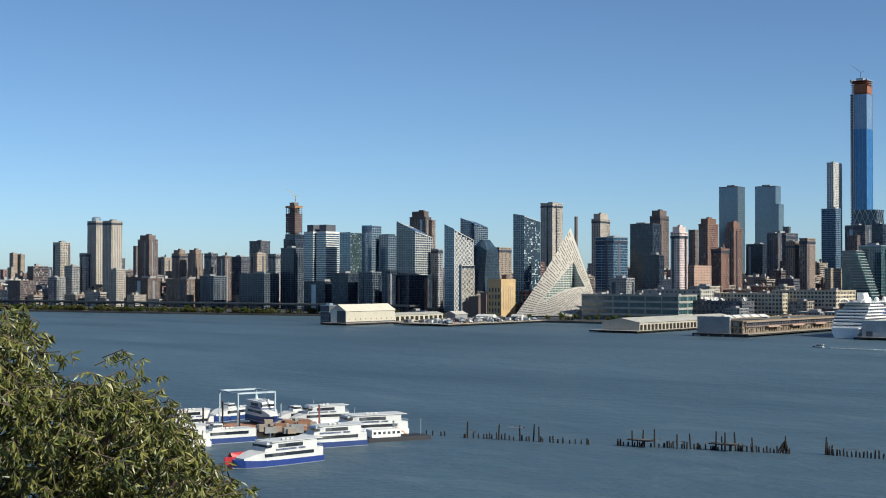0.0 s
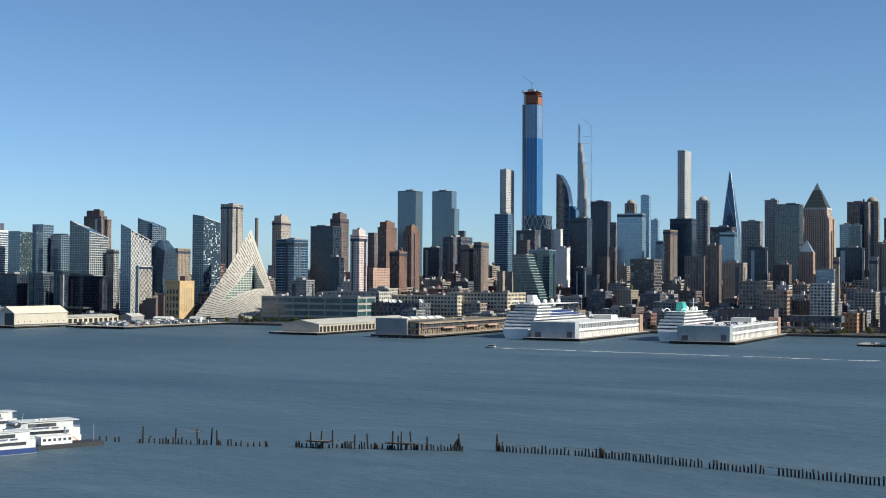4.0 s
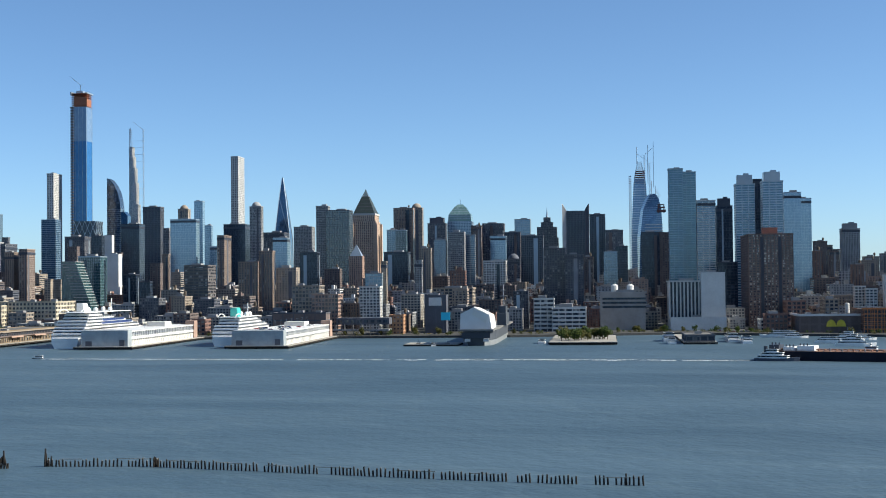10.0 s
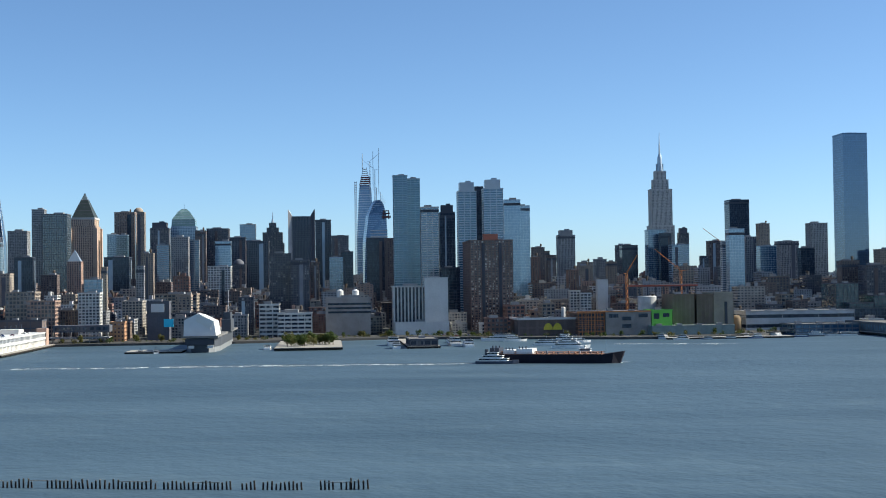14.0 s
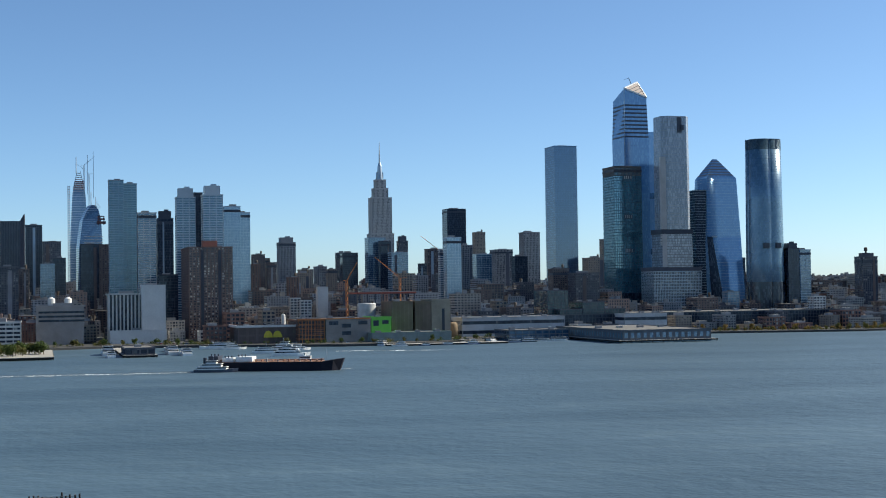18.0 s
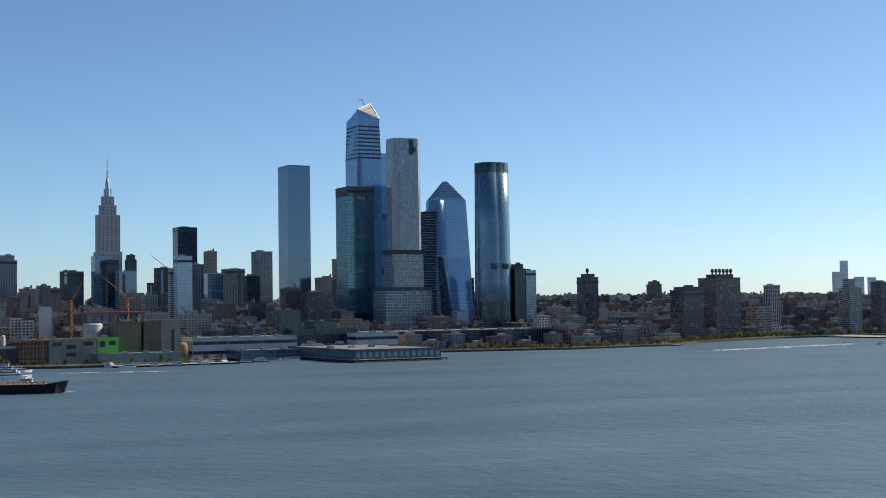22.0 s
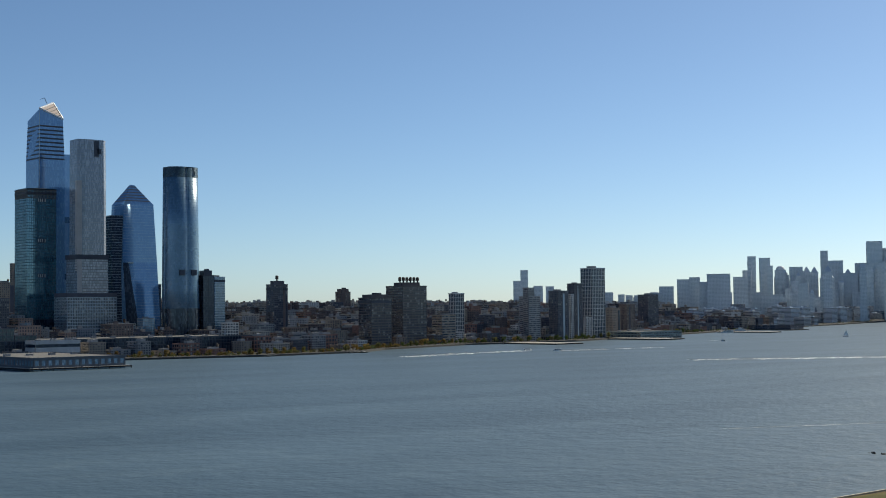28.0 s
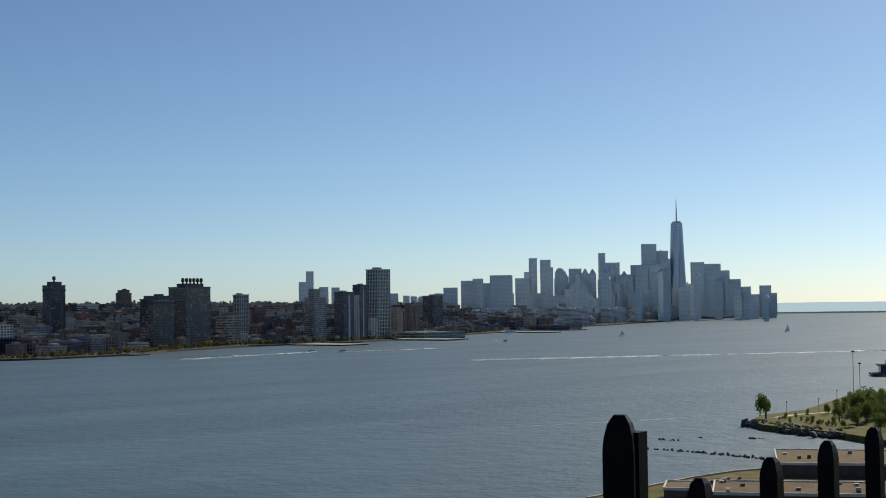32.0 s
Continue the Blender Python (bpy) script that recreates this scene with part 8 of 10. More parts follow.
# ---------------------------------------------------------------- lower city between the towers
def shore_s(n):
    for (s0, n0), (s1, n1) in zip(SHORE, SHORE[1:]):
        if n1 <= n <= n0:
            return s0 + (s1 - s0) * (n0 - n) / (n0 - n1)
    return 1500


def free(s, n, ds, dn, gap=2.0):
    return all(abs(s - p[0]) > (ds + p[2]) / 2 + gap or abs(n - p[1]) > (dn + p[3]) / 2 + gap for p in DONE)


def lower_city():
    rng = random.Random(41)
    kinds = ["tan", "brown", "greygrid", "dark", "brown", "brownbig", "brickred", "whitegrid", "dark", "greygrid", "brownpier", "redlow", "beigegrid"]
    n = 1300.0
    while n > -2500:
        first = shore_s(n) + (60 if n > -1250 else 44)
        for row in range(4):
            s = first + row * 44 + rng.uniform(-5, 5)
            ds, dn = rng.uniform(18, 34), rng.uniform(14, 30)
            h = rng.uniform(0.55, 1.6) * (13 + row * 5)
            if free(s, n, ds, dn):
                block(rng.choice(kinds), s, n, ds, dn, max(8, h))
        n -= rng.uniform(26, 36)
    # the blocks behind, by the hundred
    # Paler bricks and panels in this mix stand in for haze over far blocks.
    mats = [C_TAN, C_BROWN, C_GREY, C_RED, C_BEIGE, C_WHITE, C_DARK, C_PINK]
    bodies, roofs, tanks, grids = [], [], [], {k: [] for k in range(len(mats))}
    for row in range(34):
        n = 2600.0
        while n > -3000:
            s = shore_s(n) + (205 if n > -2450 else 26) + row * 43 + rng.uniform(-10, 10)
            ds, dn = rng.uniform(18, 40), rng.uniform(13, 36)
            if row < 5:
                h = rng.uniform(13, 30) + row * 3.5
            else:
                h = rng.uniform(27, 50) + min(18, row * 0.8)
            if rng.random() < 0.10:
                h += rng.uniform(8, 26)
            if n < -1200:
                h = min(h + (16 if row > 5 else 4), 72)
            if math.hypot(s, n) < 3550 and free(s, n, ds, dn, 0):
                a, b = ds / 2, dn / 2
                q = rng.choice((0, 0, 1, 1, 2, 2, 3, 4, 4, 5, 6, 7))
                bodies.append((s - a, s + a, n - b, n + b, 1, h))
                fh, sp = rng.choice(((3.2, 1.5), (3.4, 1.9), (4.0, 1.6)))
                for z in np.arange(3 if row < 6 else max(3, h - 24), h, fh):
                    grids[q].append((s - a - 0.15, s + a + 0.15, n - b - 0.15, n + b + 0.15, z, min(h, z + sp)))
                grids[q].append((s - a - 0.5, s + a + 0.5, n - b - 0.5, n + b + 0.5, h - 0.9, h + 0.5))
                bay = rng.uniform(3.2, 5)
                for p in np.arange(-b, b + 0.1, bay):
                    grids[q].append((s - a - 0.2, s - a + 0.1, n + p - 1, n + p + 1, 1, h))
                roofs.append((s - a + 0.3, s + a - 0.3, n - b + 0.3, n + b - 0.3, h + 0.45, h + 0.6))
                for _ in range(rng.randrange(1, 4)):
                    u, v = rng.uniform(-0.6, 0.6) * a, rng.uniform(-0.6, 0.6) * b
                    g = rng.choice((q, 2, 4))
                    grids[g].append((s + u - rng.uniform(1, 4), s + u + 3, n + v - rng.uniform(1, 4), n + v + 2, h, h + rng.uniform(2, 6)))
                if rng.random() < 0.3:
                    u, v = rng.uniform(-0.5, 0.5) * a, rng.uniform(-0.5, 0.5) * b
                    tanks += [((s + u, n + v, h + 3), (s + u, n + v, h + 7), 2.0), ((s + u, n + v, h), (s + u, n + v, h + 3.2), 1.0)]
            n -= rng.uniform(24, 50)
    root = tagged(new("back_blocks"), "crowded brick and stone blocks behind the towers", "buildings", kind="stuff")
    root.matrix_basis = Matrix.Rotation(GRID, 4, "Z")
    part("block_windows", boxes_mesh("block_windows", bodies), W_DARK, root, kind="stuff")
    part("block_roofs", boxes_mesh("block_roofs", roofs), C_ROOF, root, kind="stuff")
    part("roof_tanks", bars_mesh("roof_tanks", tanks, 8), C_WOOD, root, kind="stuff")
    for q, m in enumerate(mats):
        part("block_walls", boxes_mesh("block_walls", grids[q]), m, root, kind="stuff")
    # the low quarters towards downtown, drawn together with distance, haze put into their wall colours
    rng = random.Random(8)
    groups = {0: [], 1: []}
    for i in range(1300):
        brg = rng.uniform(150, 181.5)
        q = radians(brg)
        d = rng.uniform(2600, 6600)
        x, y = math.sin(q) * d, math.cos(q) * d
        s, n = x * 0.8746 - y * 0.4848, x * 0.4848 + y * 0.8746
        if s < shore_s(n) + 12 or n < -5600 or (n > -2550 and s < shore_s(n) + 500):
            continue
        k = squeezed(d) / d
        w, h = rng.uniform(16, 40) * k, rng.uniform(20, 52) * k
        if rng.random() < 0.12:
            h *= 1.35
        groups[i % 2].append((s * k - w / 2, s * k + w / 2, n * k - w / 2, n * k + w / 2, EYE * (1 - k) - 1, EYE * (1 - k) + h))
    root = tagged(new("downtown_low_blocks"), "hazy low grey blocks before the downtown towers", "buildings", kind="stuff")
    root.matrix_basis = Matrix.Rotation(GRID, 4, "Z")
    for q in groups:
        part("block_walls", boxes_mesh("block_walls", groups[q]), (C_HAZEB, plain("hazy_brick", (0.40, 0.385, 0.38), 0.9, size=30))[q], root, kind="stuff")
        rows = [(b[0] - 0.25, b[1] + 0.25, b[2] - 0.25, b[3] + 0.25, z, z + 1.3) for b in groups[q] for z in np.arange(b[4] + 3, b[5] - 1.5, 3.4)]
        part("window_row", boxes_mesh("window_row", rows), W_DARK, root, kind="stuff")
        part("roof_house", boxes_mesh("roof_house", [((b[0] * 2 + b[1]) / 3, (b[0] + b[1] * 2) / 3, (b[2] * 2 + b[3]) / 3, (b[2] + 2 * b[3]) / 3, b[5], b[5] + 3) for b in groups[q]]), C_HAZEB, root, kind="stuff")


lower_city()
# far shores of the bay
def far_shore():
    rng = random.Random(3)
    bm = bmesh.new()
    prev = None
    m, nt, b = shader("shore_haze_glow")
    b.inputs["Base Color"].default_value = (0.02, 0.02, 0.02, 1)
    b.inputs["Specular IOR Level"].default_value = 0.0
    # Emission stands in for the bright haze before the shore.
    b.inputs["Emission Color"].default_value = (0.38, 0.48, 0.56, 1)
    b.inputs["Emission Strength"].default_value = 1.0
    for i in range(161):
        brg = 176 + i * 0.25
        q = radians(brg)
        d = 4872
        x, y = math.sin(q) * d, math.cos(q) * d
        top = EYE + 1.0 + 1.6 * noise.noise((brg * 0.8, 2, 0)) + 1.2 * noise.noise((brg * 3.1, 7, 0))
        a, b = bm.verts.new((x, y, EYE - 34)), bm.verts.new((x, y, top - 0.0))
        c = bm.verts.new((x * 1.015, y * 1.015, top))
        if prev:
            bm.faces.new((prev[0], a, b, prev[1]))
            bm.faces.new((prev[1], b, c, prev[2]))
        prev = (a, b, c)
    tagged(part("far_shore", bm, m), "low wooded shore across the bay, haze put in as a pale glow", "hills", kind="structure")


far_shore()


# ---------------------------------------------------------------- trees of the far bank
def leaf_mat(name, c0, c1):
    m, nt, b = shader(name)
    geo = nt.nodes.new("ShaderNodeNewGeometry")
    mix = nt.nodes.new("ShaderNodeMix")
    mix.data_type = "RGBA"
    mix.inputs["A"].default_value, mix.inputs["B"].default_value = (*c0, 1), (*c1, 1)
    nt.links.new(geo.outputs["Random Per Island"], mix.inputs["Factor"])
    nt.links.new(mix.outputs["Result"], b.inputs["Base Color"])
    b.inputs["Roughness"].default_value = 0.75
    b.inputs["Specular IOR Level"].default_value = 0.2
    tr = nt.nodes.new("ShaderNodeBsdfTranslucent")
    nt.links.new(mix.outputs["Result"], tr.inputs["Color"])
    mx = nt.nodes.new("ShaderNodeMixShader")
    mx.inputs[0].default_value = 0.45
    nt.links.new(b.outputs[0], mx.inputs[1])
    nt.links.new(tr.outputs[0], mx.inputs[2])
    nt.links.new(mx.outputs[0], nt.nodes["Material Output"].inputs["Surface"])
    return m


LEAF = [leaf_mat("leaf_green", (0.035, 0.058, 0.018), (0.095, 0.125, 0.035)), leaf_mat("leaf_olive", (0.07, 0.075, 0.025), (0.15, 0.14, 0.05)),
        leaf_mat("leaf_gold", (0.14, 0.095, 0.03), (0.23, 0.16, 0.05))]
BARK = plain("bark", (0.10, 0.075, 0.055), 0.9, size=0.8, bump=0.5)


def crown_mesh(seed, leaf=0.95, count=420):
    """A crown of loose leaf clumps about one metre in radius, uneven, with gaps."""
    rng = random.Random(seed)
    v, f = [], []
    lobes = [(Vector((rng.uniform(-0.5, 0.5), rng.uniform(-0.5, 0.5), rng.uniform(-0.35, 0.55))), rng.uniform(0.32, 0.55)) for _ in range(9)]
    for i in range(count):
        c, r = rng.choice(lobes)
        d = Vector((rng.gauss(0, 1), rng.gauss(0, 1), rng.gauss(0, 1))).normalized()
        p = c + d * r * rng.uniform(0.7, 1.05)
        a = Vector((rng.gauss(0, 1), rng.gauss(0, 1), rng.gauss(0, 1))).normalized()
        b = a.cross(d).normalized()
        s = leaf * 0.13 * rng.uniform(0.6, 1.4)
        o = len(v)
        v += [tuple(p + a * s), tuple(p + b * s * 0.7), tuple(p - a * s), tuple(p - b * s * 0.7)]
        f.append((o, o + 1, o + 2, o + 3))
    me = bpy.data.meshes.new("crown")
    me.from_pydata(v, [], f)
    return me


CROWNS = {}
for _k in range(3):
    for _i in range(4):
        _me = crown_mesh(_k * 10 + _i)
        _me.materials.append(LEAF[_k])
        CROWNS[_k, _i] = _me
FINE = []
_fine = leaf_mat("leaf_fresh", (0.06, 0.095, 0.025), (0.17, 0.20, 0.05))
for _i in range(4):
    _me = crown_mesh(50 + _i, 0.5, 1300)
    _me.materials.append(_fine)
    FINE.append(_me)
TRUNK = bars_mesh("trunk", [((0, 0, 0), (0, 0, 0.45), 0.05), ((0, 0, 0.4), (0.2, 0.1, 0.75), 0.03), ((0, 0, 0.4), (-0.18, 0.12, 0.8), 0.03), ((0, 0, 0.4), (0.02, -0.2, 0.8), 0.03)], 6)
TREE_WORDS = ("green leafy tree on the river bank", "olive leafy tree on the river bank", "golden autumn tree on the river bank")


def tree(x, y, z, h, kind, rng, fine=False):
    root = thing("tree", TREE_WORDS[kind], "tree", x, y, z, rng.uniform(0, 6.28), group="trees along the river")
    root.scale = (h * 0.62, h * 0.62, h * 0.62)
    part("trunk", TRUNK, BARK, root)
    c = part("crown", FINE[rng.randrange(4)] if fine else CROWNS[kind, rng.randrange(4)], None, root)
    c.location = (0, 0, 0.8)
    w = rng.uniform(0.65, 0.9) if not fine else rng.uniform(0.5, 0.8)
    c.scale = (w, w, rng.uniform(0.75, 0.95))
    return root


def bank_trees():
    rng = random.Random(77)

    def row(count, s0, s1, n0, n1, h0, h1, kinds, z=2.4):
        for i in range(count):
            f = (i + rng.random()) / count
            n = n0 + (n1 - n0) * f
            s = rng.uniform(s0, s1) + (shore_s(n) if s0 < 400 else 0)
            x, y = grid_xy(s, n)
            tree(x, y, z, rng.uniform(h0, h1), rng.choice(kinds), rng)
    row(40, 5, 30, 2250, 1220, 7, 12, (0, 0, 1))
    row(12, 8, 26, 990, 830, 6, 10, (0, 0, 1))
    row(14, 8, 40, 690, 505, 9, 15, (1, 1, 0))
    row(10, 8, 30, 300, 80, 6, 10, (0, 1))
    row(24, 1292, 1372, 44, -2, 8, 13, (0, 1, 0), 2.6)
    row(12, 6, 20, -5, -180, 6, 9, (1, 0))
    row(14, 6, 20, -240, -560, 5, 8, (0, 1))
    row(42, 4, 36, -690, -1240, 5, 9, (2, 2, 1, 1, 2))
    row(26, 6, 34, -1240, -1640, 6, 11, (0, 1, 1, 2))
    row(18, 6, 40, -1640, -2300, 7, 12, (0, 1, 0))


bank_trees()


def shore_shrubs():
    """Bushes and young trees all along the river wall, too many to count."""
    rng = random.Random(55)
    small = [np.array([v.co for v in CROWNS[k, 0].vertices])[:480] for k in range(2)]
    out = {0: [], 1: []}
    for i in range(620):
        n = rng.uniform(-5200, 1250) if i % 3 else rng.uniform(-1300, 1000)
        s = shore_s(n) + rng.uniform(2, 30)
        w = rng.uniform(1.6, 4.2)
        if not free(s, n, 4, 4, 0):
            continue
        x, y = grid_xy(s, n)
        q = rng.random() * 6.28
        c = small[i % 2] * (w, w, w * rng.uniform(0.6, 1.1))
        c = np.stack((c[:, 0] * math.cos(q) - c[:, 1] * math.sin(q) + x, c[:, 0] * math.sin(q) + c[:, 1] * math.cos(q) + y, c[:, 2] + 2.4 + w * 0.5), 1)
        if math.hypot(x, y) > 3500:
            c = np.array([far_point(*p) for p in c])
        out[i % 2].append(c)
    root = tagged(new("shore_shrubs"), "dark green shrubs and young trees along the river wall", "shrubs", kind="stuff")
    for k in out:
        v = np.concatenate(out[k])
        me = bpy.data.meshes.new("shrub_leaves")
        me.from_pydata(v.tolist(), [], np.arange(len(v)).reshape(-1, 4).tolist())
        part("shrub_leaves", me, LEAF[k], root, kind="stuff")


shore_shrubs()


def tree_belts():
    """Close belts of trees and brush on the far bank, where the crowns run together."""
    rng = random.Random(91)
    full = [np.array([v.co for v in CROWNS[k, 1].vertices]) for k in range(3)]
    belts = (("park_belt", "green belt of park trees below the parkway", 300, 1215, 2250, 3, 24, 3.4, 6.2, (1, 0, 1)),
             ("pier_grove", "olive grove of half-bare trees behind the brown pier", 70, 500, 700, 8, 44, 4.0, 6.5, (1, 1, 0)),
             ("autumn_brush", "low golden and olive autumn brush along the river park", 240, -1260, -690, 5, 34, 1.3, 3.0, (2, 1, 2)),
             ("park_belt", "dark green belt of trees along the southern river park", 150, -2400, -1260, 6, 40, 2.0, 4.2, (0, 1, 0)))
    for name, label, count, n0, n1, s0, s1, w0, w1, kinds in belts:
        root = tagged(new(name), label, "trees", kind="stuff")
        out = {k: [] for k in set(kinds)}
        for i in range(count):
            n = rng.uniform(n0, n1)
            u = shore_s(n) + rng.uniform(s0, s1)
            if not free(u, n, 3, 3, 0):
                continue
            x, y = grid_xy(u, n)
            w, q, k = rng.uniform(w0, w1), rng.random() * 6.28, rng.choice(kinds)
            c = full[k] * (w, w, w * rng.uniform(0.7, 1.05))
            out[k].append(np.stack((c[:, 0] * math.cos(q) - c[:, 1] * math.sin(q) + x, c[:, 0] * math.sin(q) + c[:, 1] * math.cos(q) + y, c[:, 2] + 2.4 + w * 0.75), 1))
        for k, rows in out.items():
            if rows:
                v = np.concatenate(rows)
                me = bpy.data.meshes.new("belt_leaves")
                me.from_pydata(v.tolist(), [], np.arange(len(v)).reshape(-1, 4).tolist())
                part("belt_leaves", me, LEAF[k], root, kind="stuff")


tree_belts()


def river_road():
    rng = random.Random(19)
    for i in range(100):
        n = rng.uniform(-1150, 1010)
        s = shore_s(n) + rng.choice((34, 38, 42, 46))
        if free(s, n, 3, 6, 0.5):
            x, y = grid_xy(s, n)
            car(x, y, 2.4, GRID + radians(90), rng.randrange(6))
    for i in range(76):
        s, n = rng.uniform(1242, 1432), rng.uniform(964, 1037)
        x, y = grid_xy(s, n)
        o = thing("box_truck", "white box truck parked in the pier yard", "truck", x, y, 2.6, GRID + rng.choice((0, 1.57)), group="trucks in the yard")
        part("cargo_box", boxes_mesh("cargo_box", [(-4, 2.2, -1.25, 1.25, 0.9, 3.6)]), (C_WHITE, C_GREY, C_STEEL, C_DARK)[i % 4], o)
        part("cab", loft_mesh("cab", [rect(0.9, 1.15, 0.6, 3.3), rect(0.9, 1.15, 1.6, 3.3), rect(0.6, 1.1, 2.5, 3.1)]), (C_WHITE, C_GREY, C_RED)[i % 3], o)
        for q in (-2.6, 3.1):
            part("wheel", bars_mesh("wheel", [((q, -1.2, 0.5), (q, 1.2, 0.5), 0.5)], 10), C_BLACK, o)
    for i in range(40):
        x, y = grid_xy(rng.uniform(1238, 1432), rng.uniform(963, 1038))
        car(x, y, 2.6, GRID + rng.choice((0, 1.57)), rng.randrange(6))
    for i, (s, n, w, d) in enumerate(((1405, 1034, 26, 9), (1428, 1002, 16, 6))):
        x, y = grid_xy(s, n)
        o = thing("storage_tent", "white fabric storage tent in the pier yard", "tent", x, y, 2.6, GRID, group="tents in the yard")
        part("tent_wall", boxes_mesh("tent_wall", [(-d / 2, d / 2, -w / 2, w / 2, 0, 4)]), C_WHITE, o)
        part("tent_roof", loft_mesh("tent_roof", [rect(d / 2 + 0.4, w / 2 + 0.4, 4), rect(0.3, w / 2, 6.6)]), C_WHITE, o)


river_road()

# ---------------------------------------------------------------- the near bank
def at(bearing, dist):
    q = radians(bearing)
    return math.sin(q) * dist, math.cos(q) * dist


M_GRASS = plain("rough_grass", (0.105, 0.098, 0.034), 0.95, size=5, var=0.45, bump=0.3, spec=0.1)
M_EARTH = plain("bare_earth", (0.13, 0.105, 0.05), 0.95, size=7, var=0.5, bump=0.3, spec=0.1)
M_ROCK = plain("shore_rock", (0.07, 0.062, 0.055), 0.9, size=1.6, var=0.5, bump=0.5)
M_FENCE = plain("black_fence_paint", (0.006, 0.006, 0.008), 0.5, size=0.2, var=0.1, spec=0.05)
M_PATH = plain("pale_path", (0.42, 0.38, 0.31), 0.9, size=4)

# land under the cliff, and the bluff on which the camera stands
sheet("ground_near_bank", [(-400, 700), (150, 700), (260, 300), (250, 60), (170, -120), (95, -260), (44, -394), (28, -423), (16, -445), (4, -462), (-6, -470), (-14, -500), (-60, -520), (-400, -520)], -3, 2.4, M_EARTH,
      "brown and green ground of the near river bank", "ground", fold=False)
sheet("ground_point", [(-3, -664), (-8, -640), (-22, -622), (-38, -606), (-60, -560), (-300, -540), (-300, -900), (-100, -900), (-64, -860), (-30, -730), (-8, -694)], -3, 2.6, M_GRASS,
      "grassy point with a rocky edge", "ground", fold=False)


def bluff():
    bm = bmesh.new()
    rows = []
    for y in [-500, -300, -150, -80, -50, -35, -25, -18, -14, -11, -9, -7, -5, -3, -1, 1, 4, 8] + list(range(15, 720, 30)):
        edge = 6.0 + 1.5 * noise.noise((y * 0.05, 1, 0)) - 1.05 * min(max(0, -y - 2), 120)
        prof = [(-400, 55.4), (-260, 55.4), (edge - 2.0, 55.35), (edge, 54.6), (edge + 6, 46), (edge + 16, 28), (edge + 30, 10), (edge + 44, 2.3)]
        rows.append([bm.verts.new((x + 2.5 * noise.noise((y * 0.03, x * 0.2, 3)) * (x > edge), y, z)) for x, z in prof])
    for r, q in zip(rows, rows[1:]):
        for j in range(len(r) - 1):
            bm.faces.new((r[j], r[j + 1], q[j + 1], q[j]))
    bmesh.ops.recalc_face_normals(bm, faces=bm.faces)
    tagged(part("ground_bluff", bm, M_GRASS), "grassy cliff top falling steeply to the river", "ground", kind="structure")


bluff()


# iron fence along the edge
def fence():
    root = thing("iron_fence", "black painted iron fence of upright pickets at the cliff edge", "fence", 0, 0, 55.4)
    fw, rt = radians(167.84), radians(257.84)
    F, S = Vector((math.sin(fw), math.cos(fw), 0)), Vector((math.sin(rt), math.cos(rt), 0))
    start = F * 2.06 + S * 0.265 + Vector((0.07, -0.32, 0))
    step = F * 0.302 + S * 0.199
    ang = math.atan2(step.y, step.x)

    def picket_mesh(r, h):
        rings = [rect(r, r, 0), rect(r, r, h - 2.2 * r), rect(r * 0.92, r * 0.92, h - 1.4 * r), rect(r * 0.7, r * 0.7, h - 0.5 * r), rect(r * 0.36, r * 0.36, h)]
        return loft_mesh("picket", rings)
    thin, thick = picket_mesh(0.0175, 1.306), picket_mesh(0.023, 1.438)
    collar = boxes_mesh("post_sleeve", [(-0.012, 0.018, -0.022, 0.022, 0, 1.412)])
    for k in range(-24, 30):
        p = start + step * k
        main = k % 10 == 0
        p = p - S * (0.004 if main else 0.024 + 0.007 * k)
        o = part("post" if main else "picket", thick if main else thin, M_FENCE, root)
        o.matrix_basis = Matrix.Translation(p) @ Matrix.Rotation(ang + (0.3 if main else 0.0), 4, "Z")
        if main:
            c = part("post_sleeve", collar, M_FENCE, root)
            c.matrix_basis = Matrix.Translation(p + S * 0.014 + F * 0.012) @ Matrix.Rotation(ang, 4, "Z")
    a, b = start + step * -24.5, start + step * 29.5
    for z in (0.15, 1.02):
        part("rail", bars_mesh("rail", [(a + Vector((0, 0, z)), b + Vector((0, 0, z)), 0.022)]), M_FENCE, root)


fence()


